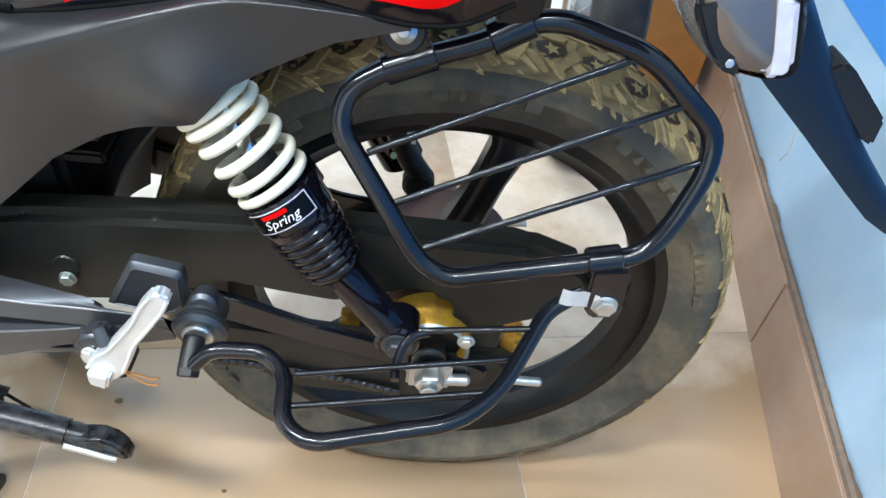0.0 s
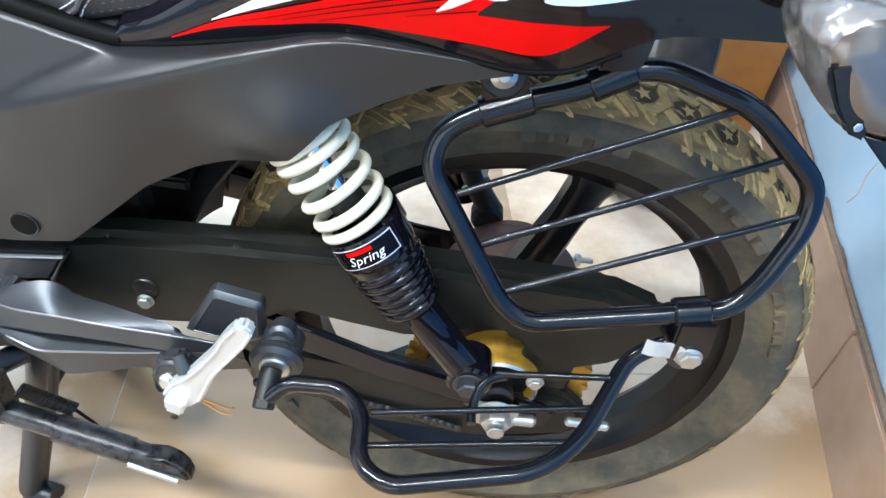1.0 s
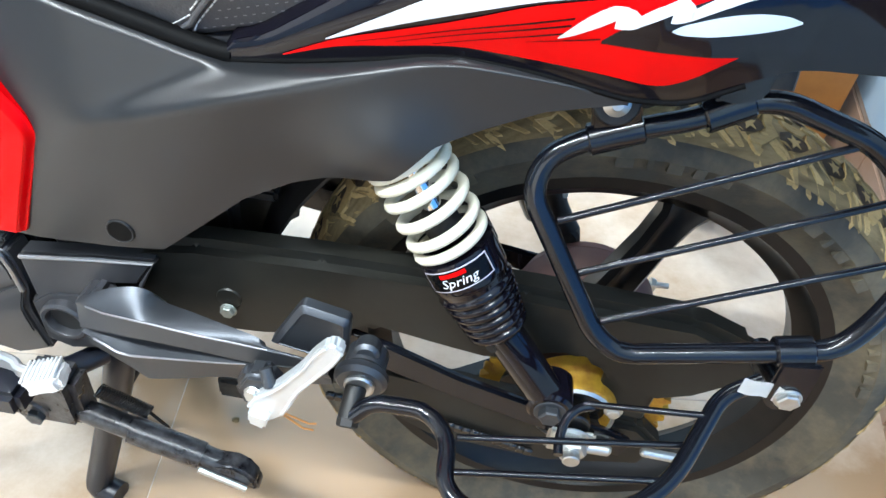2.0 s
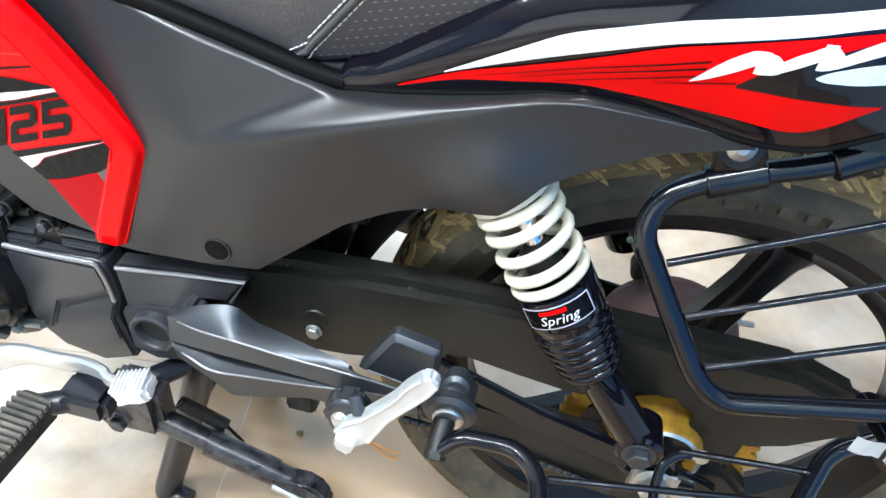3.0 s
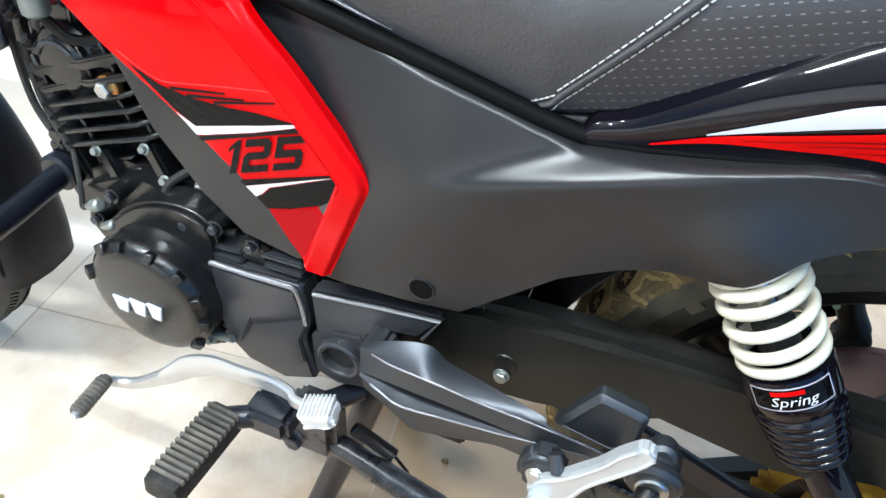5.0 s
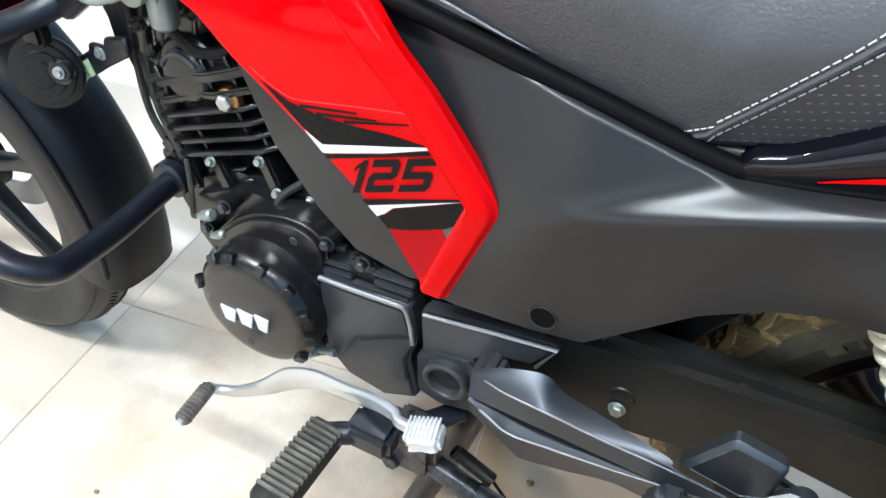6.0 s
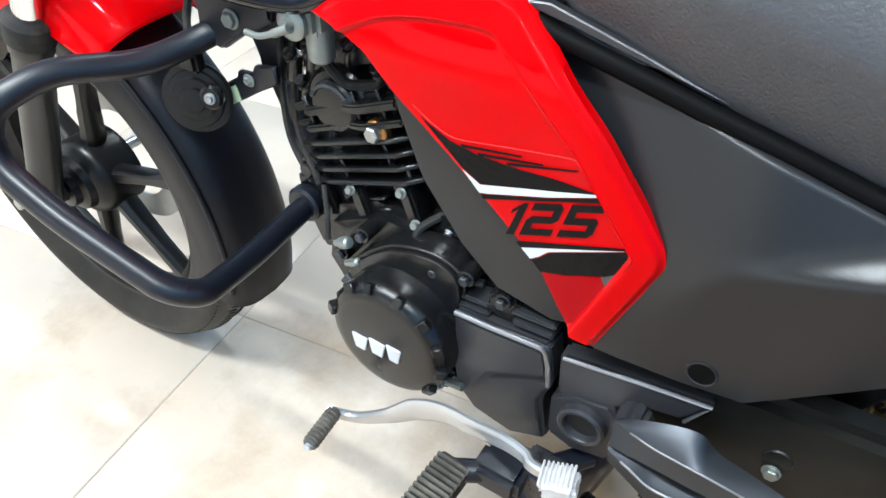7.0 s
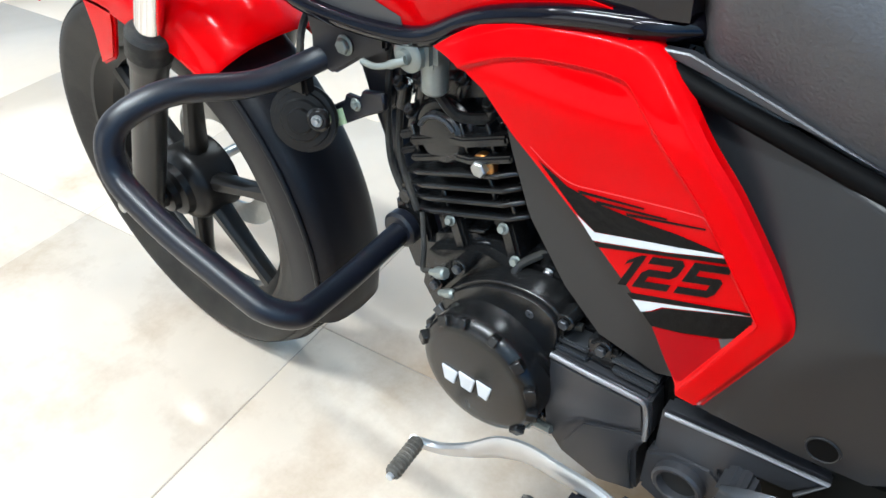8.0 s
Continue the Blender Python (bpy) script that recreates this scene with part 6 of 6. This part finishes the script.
def channel(c, section, a0, a1, n=34, lift=0.0):
    """A guard of one section, (place along the axle, radius), swept round an axle; lift cuts its sides shorter at the first end."""
    half = smooth_curve([(y, r, 0) for y, r in section], 4)
    full = [(p.x, p.y) for p in half] + [(-p.x, p.y) for p in reversed(half[:-1])]
    low = section[0][1]
    return [[polar(c, max(r, low + lift * max(0.0, 1 - 2.6 * k / n)), a0 + (a1 - a0) * k / n, y) for y, r in full] for k in range(n + 1)]


fender = bike_part("front_mudguard", shell(channel(FRONT, [(-0.078, 0.288), (-0.077, 0.318), (-0.066, 0.346), (-0.038, 0.366), (0, 0.371)], 50, 117, lift=0.034), (0, 0, -0.004)), M_RED, "gloss red front mudguard with a black rear flap", sharp=70)
bike_part("rear_flap", shell(channel(FRONT, [(-0.056, 0.262), (-0.057, 0.290), (-0.051, 0.312), (-0.034, 0.324), (0, 0.328)], -12, 56), (0, 0, -0.004)), M_FLAP, "matte black plastic flap", fender)
bike_part("flap_rib", tube([polar(FRONT, 0.309, a, -0.0545) for a in range(-8, 50, 4)], 0.0035, 8), M_FLAP, "", fender)
bike_part("guard_side", prism([(-1.262, 0.600), (-1.188, 0.600), (-1.205, 0.545), (-1.226, 0.502), (-1.262, 0.484), (-1.256, 0.530)], -0.130, -0.122, 0.003, 2), M_RED, "", fender)
bm = rod((-1.105, -0.098, 0.560), (-1.105, -0.116, 0.558), 0.013, 18, 0.003)
bike_part("stay_bolt", bm, M_BLACKP, "", fender)

# battery box, and an added block that hides the bright floor beyond the frame
bike_part("frame_filler", box((-0.60, -0.092, 0.47), (-0.34, 0.092, 0.655), 0.012), M_BLACKP, "black filler block inside the frame that hides the floor beyond")
inner_box = bike_part("battery_box", box((-0.47, -0.060, 0.37), (-0.335, 0.085, 0.56), 0.008), M_BLACKP, "black battery box ahead of the rear wheel")
for k, z in enumerate((0.455, 0.478, 0.50)):
    bike_part("box_rib", box((-0.336, -0.055, z), (-0.300, 0.06, z + 0.012), 0.003), M_BLACKP, "", inner_box)
bike_part("box_rod", rod((-0.335, -0.03, 0.448), (-0.292, -0.02, 0.452), 0.003, 8), M_ZINC, "", inner_box)
bike_part("side_rib", box((-0.40, -0.075, 0.40), (-0.375, -0.058, 0.52), 0.004), M_BLACKP, "", inner_box)

# rear inner guard behind the tyre
ig = guard_sheet(REAR, 0.345, 92, 172, 0.070, 0.02)
bike_part("inner_mudguard", shell(ig, (0, 0, 0.004)), M_BLACKP, "black inner mudguard above the rear tyre")

# rear mudguard, plate holder and turn signal
GUARD_LOW = ((0.165, 0.640), (0.212, 0.600), (0.257, 0.563), (0.317, 0.512), (0.349, 0.486), (0.374, 0.472), (0.392, 0.470))
GUARD_UP = ((0.195, 0.678), (0.233, 0.643), (0.266, 0.604), (0.318, 0.545), (0.349, 0.515), (0.378, 0.489), (0.394, 0.476))
rows = []
for t in np.linspace(0, 1, 25):
    k = np.linspace(0, 1, 7)
    lo = [float(np.interp(t, k, [q[i] for q in GUARD_LOW])) for i in (0, 1)]
    hi = [float(np.interp(t, k, [q[i] for q in GUARD_UP])) for i in (0, 1)]
    half = []
    for u2, y in ((0.0, -0.074), (0.3, -0.0735), (0.65, -0.072), (0.9, -0.067), (1.05, -0.055), (1.16, -0.035), (1.2, 0.0)):
        half.append(V((lo[0] + (hi[0] - lo[0]) * u2, y, lo[1] + (hi[1] - lo[1]) * u2)))
    rows.append(half + [V((q.x, -q.y, q.z)) for q in reversed(half[:-1])])
mud = bike_part("rear_mudguard", shell(rows, (-0.003, 0, -0.003)), M_NAVY, "blue-black plastic rear mudguard", sharp=70)
bike_part("reflector_block", prism([(0.250, 0.606), (0.266, 0.616), (0.275, 0.612), (0.320, 0.572), (0.322, 0.548), (0.304, 0.556)], -0.066, -0.030, 0.003, 2), M_BLACKP, "", mud)
SIG_OUT = [(0.072, 0.720), (0.079, 0.703), (0.085, 0.690), (0.096, 0.6775), (0.112, 0.6700), (0.131, 0.6672), (0.142, 0.669), (0.146, 0.675), (0.142, 0.688), (0.135, 0.708), (0.129, 0.722), (0.100, 0.735)]
for _ in range(2):
    SIG_OUT = [(a[0] * s + b[0] * (1 - s), a[1] * s + b[1] * (1 - s)) for a, b in zip(SIG_OUT, SIG_OUT[1:] + SIG_OUT[:1]) for s in (0.75, 0.25)]
SIG_C = V((0.115, 0, 0.690))


def signal_ring(y, k, shift=(0.0, 0.0)):
    return [V((SIG_C.x + (x - SIG_C.x) * k + shift[0], y, SIG_C.z + (z - SIG_C.z) * k + shift[1])) for x, z in SIG_OUT]


sig = bike_part("turn_signal", grid([signal_ring(-0.120, 0.45, (0.004, 0.012)), signal_ring(-0.142, 0.75, (0.002, 0.006)), signal_ring(-0.170, 0.95), signal_ring(-0.190, 1.0), signal_ring(-0.203, 0.95), signal_ring(-0.209, 0.84), signal_ring(-0.2125, 0.55), signal_ring(-0.2140, 0.2)], True, True), M_SMOKEG,
                "smoked turn signal wrapped in clear plastic film", sharp=35)
bike_part("signal_side", prism([(0.082, 0.704), (0.093, 0.686), (0.106, 0.6715), (0.118, 0.668), (0.112, 0.682), (0.092, 0.709)], -0.2125, -0.190, 0.002, 2), M_BLACKP, "", sig)
bike_part("signal_lens", prism([(0.114, 0.716), (0.1185, 0.702), (0.125, 0.684), (0.1285, 0.6695), (0.1395, 0.6700), (0.1435, 0.6760), (0.1395, 0.688), (0.131, 0.712)], -0.2140, -0.182, 0.004, 3), M_LENS, "pale clear lens edge", sig)
bike_part("signal_screw", hexbolt((0.1090, -0.2125, 0.6765), (0, -1, 0.2), 0.0024, 0.0015), M_ZINC, "", sig)
bike_part("stalk", tube([(0.116, -0.125, 0.702), (0.114, -0.05, 0.712)], 0.013, 12), M_RUBBER, "", sig)
film = grid([signal_ring(-0.112, 0.62, (0.004, 0.012)), signal_ring(-0.140, 0.90), signal_ring(-0.168, 1.02), signal_ring(-0.192, 1.05), signal_ring(-0.206, 1.03), signal_ring(-0.2150, 0.93, (0, 0.002))], True)
for _ in range(2):
    bmesh.ops.subdivide_edges(film, edges=list(film.edges), cuts=1, use_grid_fill=True)
for v in film.verts:
    g = 0.15 + 1.0 * ease(0.690, 0.712, v.co.z)
    v.co += (noise.noise_vector(v.co * 70) * 0.0030 + noise.noise_vector(v.co * 200) * 0.0012) * g
bike_part("wrapping_film", film, M_FILM, "crinkled clear plastic film", sig, 180)

# upper guard rail with its clips
def tilt_y(z):
    return -0.32 + 0.35 * z


LOOP = [(-0.003, 0.622), (-0.062, 0.603), (-0.092, 0.585), (-0.097, 0.560), (-0.034, 0.470), (-0.012, 0.457), (0.093, 0.478), (0.133, 0.487), (0.150, 0.510), (0.167, 0.553), (0.165, 0.580), (0.110, 0.624), (0.046, 0.640), (0.022, 0.636)]
pts = [V((x, tilt_y(z), z)) for x, z in LOOP]
loop = []
n = len(pts)
for i in range(n):
    a, b, c = pts[i - 1], pts[i], pts[(i + 1) % n]
    d = min(0.018, (a - b).length * 0.48, (c - b).length * 0.48)
    p, q = b + (a - b).normalized() * d, b + (c - b).normalized() * d
    for k in range(6):
        t = k / 5
        loop.append(p.lerp(b, t).lerp(b.lerp(q, t), t))
rail_g = bike_part("leg_guard", tube(loop, 0.0078, 14, closed=True), M_TUBE, "gloss black tubular leg guard over the rear wheel")
for (x0, z0), (x1, z1) in (((-0.076, 0.545), (0.098, 0.621)), ((-0.054, 0.512), (0.139, 0.595)), ((-0.031, 0.480), (0.163, 0.560))):
    bike_part("guard_bar", rod((x0, tilt_y(z0) - 0.001, z0), (x1, tilt_y(z1) - 0.001, z1), 0.0027, 10), M_TUBE, "", rail_g)


def sleeve(a, b, r, name="clip"):
    a, b = V((a[0], tilt_y(a[1]), a[1])), V((b[0], tilt_y(b[1]), b[1]))
    return bike_part(name, rod(a, b, r, 16, 0.001), M_TUBE, "", rail_g)


sleeve((-0.068, 0.599), (-0.035, 0.612), 0.0108)
sleeve((0.000, 0.624), (0.026, 0.638), 0.0118)
sleeve((0.093, 0.479), (0.118, 0.484), 0.0112)
bike_part("bracket", prism([(-0.073, 0.632), (-0.068, 0.608), (-0.045, 0.606), (-0.038, 0.622), (-0.046, 0.640), (-0.062, 0.646)], -0.114, -0.108, 0.002, 2), M_TUBE, "", rail_g)
bike_part("bracket_bolt", revolve([(0.0090, 0.0), (0.0088, 0.0012), (0.0070, 0.0028), (0.0045, 0.0040), (0.0035, 0.0052), (0.0, 0.0055)], (-0.057, -0.114, 0.630), (0, -0.98, 0.2), 24), M_ZINC, "", rail_g)
bike_part("bracket", prism([(0.000, 0.638), (0.010, 0.668), (0.032, 0.676), (0.030, 0.646), (0.020, 0.636)], -0.108, -0.100, 0.002, 2), M_TUBE, "", rail_g)
bike_part("bracket", prism([(0.096, 0.480), (0.098, 0.440), (0.106, 0.430), (0.122, 0.432), (0.128, 0.446), (0.124, 0.484)], -0.165, -0.160, 0.002, 2), M_TUBE, "", rail_g)
bike_part("bracket_disc", rod((-0.057, -0.110, 0.629), (-0.057, -0.1145, 0.630), 0.015, 24, 0.002), M_BLACKP, "", rail_g)
bike_part("bracket_bolt", hexbolt((0.113, -0.165, 0.447), (0, -1, 0), 0.0085, 0.006, 0.0100), M_ZINC, "", rail_g)
bike_part("spacer", rod((0.113, -0.160, 0.447), (0.113, -0.100, 0.43), 0.009, 14), M_TUBE, "", rail_g)

# lower side step
STEP_P = [(-0.199, -0.207, 0.388), (-0.184, -0.200, 0.403), (-0.143, -0.199, 0.404), (-0.124, -0.219, 0.404), (-0.122, -0.256, 0.399), (-0.100, -0.272, 0.398), (0.003, -0.256, 0.412), (0.034, -0.228, 0.416), (0.072, -0.160, 0.432), (0.098, -0.152, 0.446)]
step = bike_part("side_step", tube(fillet(STEP_P, 0.02), 0.0066, 14), M_TUBE, "gloss black tubular side step with thin rods")
for a, b in (((-0.118, -0.216, 0.401), (0.046, -0.198, 0.415)), ((-0.118, -0.243, 0.399), (0.031, -0.232, 0.418)), ((-0.028, -0.176, 0.414), (0.056, -0.181, 0.431))):
    bike_part("step_bar", rod(a, b, 0.0026, 10), M_TUBE, "", step)
bike_part("step_stay", tube(smooth_curve([(-0.020, -0.176, 0.413), (-0.031, -0.180, 0.412), (-0.040, -0.190, 0.409), (-0.044, -0.206, 0.404), (-0.044, -0.216, 0.402)], 5), 0.0036, 10), M_TUBE, "", step)
bm = grid([[V((0.077 + 0.030 * i / 5, -0.166 - 0.002 * math.sin(i * 1.3), 0.446 + 0.016 * j / 2 - 0.004 * i / 5 + 0.001 * math.sin(i))) for j in range(3)] for i in range(6)])
bmesh.ops.solidify(bm, geom=list(bm.faces), thickness=0.0008)
bike_part("paper_tag", bm, M_PAPER, "torn white paper tag", step)

# front footrest, gear lever, stands
PA, PB = V((-0.573, -0.180, 0.270)), V((-0.575, -0.276, 0.277))
pd = (PB - PA).normalized()
pu = V((0.10, 0, 1)) - pd * pd.z
pu.normalize()
ps = pd.cross(pu)
rows = []
for t, w2, h2 in ((0.0, 0.0145, 0.011), (0.03, 0.0170, 0.0125), (0.93, 0.0180, 0.0125), (0.985, 0.0170, 0.0115), (1.0, 0.013, 0.008)):
    c = PA.lerp(PB, t)
    rows.append([c + ps * w2 * a + pu * h2 * b for a, b in ((-1, -0.9), (-0.8, -1.2), (0.8, -1.2), (1, -0.9), (1, 0.6), (0.85, 1), (-0.85, 1), (-1, 0.6))])
peg = bike_part("footrest", grid(rows, True, True), M_RUBBER, "ribbed black rubber rider footrest with dusty ribs")
for k in range(13):
    c = PA.lerp(PB, 0.07 + k * 0.068) + pu * 0.0125
    rows = [[c + ps * 0.0168 * s + pd * 0.0022 * a + pu * b for a, b in ((-1, -0.004), (-0.6, 0.0024), (0.6, 0.0024), (1, -0.004))] for s in (-1, -0.85, 0.85, 1)]
    bike_part("rib", grid(rows, False, True), M_PEG, "", peg)
bm = tube(fillet([(-0.47, -0.10, 0.268), (-0.50, -0.140, 0.272), (-0.535, -0.166, 0.272), (-0.574, -0.186, 0.270)], 0.02), 0.0115, 12)
merge(bm, box((-0.556, -0.182, 0.258), (-0.508, -0.146, 0.288), 0.006))
bike_part("footrest_stem", bm, M_BAR, "", peg)
LEV = smooth_curve([(-0.466, -0.168, 0.312), (-0.502, -0.166, 0.31), (-0.512, -0.161, 0.311), (-0.534, -0.156, 0.308), (-0.569, -0.151, 0.297), (-0.606, -0.148, 0.29), (-0.636, -0.15, 0.276), (-0.664, -0.158, 0.255), (-0.695, -0.168, 0.24), (-0.718, -0.18, 0.245), (-0.716, -0.19, 0.263)], 6)
rows = []
for i, p in enumerate(LEV):
    t = i / (len(LEV) - 1)
    hh = float(np.interp(t, [0, 0.2, 0.45, 0.60, 0.72, 0.85, 1], [0.0055, 0.0085, 0.0125, 0.0145, 0.0095, 0.0062, 0.0044]))
    th = 0.004
    d = (LEV[min(i + 1, len(LEV) - 1)] - LEV[max(i - 1, 0)]).normalized()
    s = d.cross(V((0, 0, 1))).normalized()
    up = s.cross(d)
    rows.append([p + s * th * a + up * hh * b for a, b in ((-1, -0.7), (-0.4, -1), (0.4, -1), (1, -0.7), (1, 0.7), (0.4, 1), (-0.4, 1), (-1, 0.7))])
lever = bike_part("gear_lever", grid(rows, True, True), M_POLISH, "polished aluminium gear lever with a rubber toe piece")
toe = bike_part("toe_rubber", rod((-0.711, -0.188, 0.263), (-0.705, -0.236, 0.266), 0.0078, 16, 0.002), M_PEG, "", lever)
for k in range(8):
    t = 0.12 + k * 0.105
    c = V((-0.711, -0.188, 0.263)).lerp(V((-0.705, -0.236, 0.266)), t)
    bike_part("toe_rib", rod(c, c + V((0.0004, -0.0028, 0.0002)), 0.0086, 14), M_PEG, "", lever)
bike_part("toe_pin", rod((-0.705, -0.234, 0.266), (-0.7046, -0.240, 0.2663), 0.004, 10), M_ALU, "", lever)
PADM = Matrix.Translation((-0.475, -0.172, 0.319)) @ Matrix.Rotation(radians(-14), 4, "Y") @ Matrix.Rotation(radians(12), 4, "Z") @ Matrix.Diagonal((0.86, 0.92, 0.72, 1.0))
bm = box((-0.019, -0.015, -0.016), (0.019, 0.015, 0.010), 0.005, segs=3)
bmesh.ops.subdivide_edges(bm, edges=list(bm.edges), cuts=4, use_grid_fill=True)
for v in bm.verts:
    v.co += noise.noise_vector(v.co * 190) * 0.0022
bm.transform(PADM)
pad = bike_part("heel_pad", bm, M_FOIL, "heel pad wrapped in crumpled silver tape", lever, 30)
for k in range(8):
    bike_part("pad_ridge", box((-0.018 + k * 0.0046, -0.014, 0.009), (-0.0155 + k * 0.0046, 0.014, 0.0125), 0.0008, PADM, 1), M_FOIL, "", lever)

stand_bm = tube(fillet([(-0.505, -0.140, 0.232), (-0.46, -0.145, 0.225), (-0.40, -0.148, 0.208), (-0.325, -0.150, 0.182)], 0.03), 0.0115, 14)
stand = bike_part("side_stand", stand_bm, M_SCUFF, "scuffed black side stand, folded up")
bike_part("stand_collar", tube([(-0.43, -0.1475, 0.2165), (-0.36, -0.1495, 0.1945)], 0.0135, 14), M_SCUFF, "", stand)
bike_part("stand_foot", prism([(-0.350, 0.198), (-0.325, 0.200), (-0.311, 0.191), (-0.303, 0.176), (-0.302, 0.160), (-0.308, 0.164), (-0.320, 0.172), (-0.350, 0.180)], -0.160, -0.140, 0.006, 3), M_SCUFF, "", stand)
bm = rod((-0.36, -0.162, 0.190), (-0.312, -0.164, 0.172), 0.0035, 8)
bike_part("foot_rod", bm, M_ZINC, "", stand)
bm = box((-0.525, -0.158, 0.215), (-0.472, -0.122, 0.285), 0.008)
merge(bm, rod((-0.520, -0.160, 0.235), (-0.520, -0.120, 0.235), 0.016, 16))
bike_part("stand_mount", bm, M_SCUFF, "", stand)
bike_part("stand_bolt", hexbolt((-0.515, -0.158, 0.232), (0, -1, 0), 0.009, 0.008), M_GREYC, "", stand)
pts = []
for k in range(22 * 10 + 1):
    t = k / 220
    c = V((-0.458, -0.140, 0.262)).lerp(V((-0.420, -0.128, 0.220)), t)
    a = 2 * math.pi * 22 * t
    pts.append(c + V((0, -0.0065 * math.cos(a), 0)) + V((0.66, 0, 0.75)) * 0.0065 * math.sin(a))
bike_part("stand_spring", tube(pts, 0.0012, 5), M_ENGINE, "", stand)
bike_part("spring_hook", tube([(-0.420, -0.128, 0.220), (-0.405, -0.128, 0.200), (-0.400, -0.130, 0.190)], 0.0018, 6), M_ENGINE, "", stand)
cs = bmesh.new()
for s in (-1, 1):
    tube(fillet([(-0.445, s * 0.085, 0.325), (-0.475, s * 0.095, 0.20), (-0.530, s * 0.110, 0.012), (-0.500, s * 0.116, 0.010)], 0.02), 0.0155, 14, bm=cs)
tube([(-0.475, -0.095, 0.20), (-0.475, 0.095, 0.20)], 0.012, 12, bm=cs)
cstand = bike_part("centre_stand", cs, M_BAR, "black tubular centre stand, down")
bike_part("stand_tang", box((-0.60, 0.10, 0.0), (-0.50, 0.135, 0.03), 0.006), M_BAR, "", cstand)
bike_part("stand_stop", box((-0.425, 0.02, 0.05), (-0.385, 0.07, 0.085), 0.004), M_RUBBER, "", cstand)

# brake side of the rear wheel
bk = revolve([(0, 0.066), (0.066, 0.066), (0.070, 0.072), (0.068, 0.082), (0.03, 0.088), (0.0, 0.09)], REAR, seg=40)
brake = bike_part("brake_plate", bk, M_RUST, "rusty brown drum brake plate")
bm = tube(fillet([(-0.030, 0.092, 0.365), (-0.045, 0.095, 0.385), (-0.065, 0.095, 0.43), (-0.075, 0.095, 0.46)], 0.02), 0.013, 12)
bike_part("brake_arm", bm, M_BLACKP, "", brake)
bike_part("brake_tag", box((-0.066, 0.088, 0.408), (-0.040, 0.092, 0.426), 0.001), M_PAPER, "small white tag", brake)
bike_part("brake_dab", rod((-0.062, 0.084, 0.396), (-0.062, 0.080, 0.396), 0.0035, 10), M_GREEN, "", brake)
bike_part("brake_knob", rod((-0.033, 0.080, 0.357), (-0.033, 0.105, 0.357), 0.018, 18, 0.004), M_RUBBER, "", brake)
SB2, ST2 = V((-0.052, 0.140, 0.352)), V((-0.184, 0.122, 0.600))
shock_r = bike_part("shock_absorber", rod(SB2, SB2 + (ST2 - SB2) * 0.62, 0.026, 20), M_GLOSS, "black shock absorber on the far side")

# added plate, blocks the bright floor seen past the battery box
bike_part("gap_plate", box((-0.345, 0.092, 0.362), (-0.275, 0.104, 0.425), 0.006), M_BLACKP, "black plate added on the far side to hide the floor")

# board leaning in the corner behind the bike
board = part("wooden_cabinet", box((0.10, 1.0, 0.0), (0.640, 1.30, 0.85), 0.004), M_WOOD)
tagged(board, "orange-brown wooden cabinet standing in the corner behind the wheel", "cabinet")
SPARE = V((0.272, 0.78, 0.292))
spare_rows = revolve([(0.215, -0.030), (0.235, -0.044), (0.262, -0.047), (0.283, -0.036), (0.290, -0.015), (0.290, 0.015), (0.283, 0.036), (0.262, 0.047), (0.235, 0.044), (0.215, 0.030), (0.215, -0.030)], SPARE, (1, 0, 0), 72)
spare = part("spoked_wheel", spare_rows, M_FTYRE)
tagged(spare, "wire-spoked wheel with a black tyre and pale rim beside the cabinet", "wheel")
part("rim", revolve([(0.216, -0.028), (0.200, -0.030), (0.196, 0.0), (0.200, 0.030), (0.216, 0.028)], SPARE, (1, 0, 0), 60), M_PAPER, spare)

for k in range(18):
    a = radians(20 * k + 5)
    hubp = SPARE + V((0.03 * (-1) ** k, 0.03 * math.cos(a + 1.2), 0.03 * math.sin(a + 1.2)))
    part("spoke", rod(hubp, SPARE + V((0, 0.200 * math.cos(a), 0.200 * math.sin(a))), 0.0018, 6), M_ZINC, spare)
part("hub", rod(SPARE + V((-0.04, 0, 0)), SPARE + V((0.04, 0, 0)), 0.032, 20, 0.004), M_ZINC, spare)

# hairline crack in the plaster and crumbs on the tiles
crack = part("wall_crack", tube([WALL_M @ V((-0.0006, y, z)) for y, z in ((0.449, 0.282), (0.455, 0.262), (0.458, 0.250), (0.452, 0.236), (0.451, 0.219), (0.466, 0.192))], 0.0009, 5), M_GROUT)
tagged(crack, "thin dark crack in the blue wall plaster", "trim", kind="structure")
for k, (x, y, r) in enumerate(((-0.185, -0.114, 0.006), (-0.407, 0.02, 0.004), (-0.24, -0.10, 0.0025), (-0.9, -0.25, 0.003))):
    bm = bmesh.new()
    bmesh.ops.create_icosphere(bm, subdivisions=2, radius=r)
    for v in bm.verts:
        v.co = Vector((v.co.x * 1.3, v.co.y, v.co.z * 0.55)) * (1 + 0.5 * noise.noise(v.co * 300)) + V((x, y, r * 0.4))
    tagged(part("dirt_crumb", bm, M_MUD), "small brown crumb of dried mud on the floor", "dirt", group="mud crumbs")
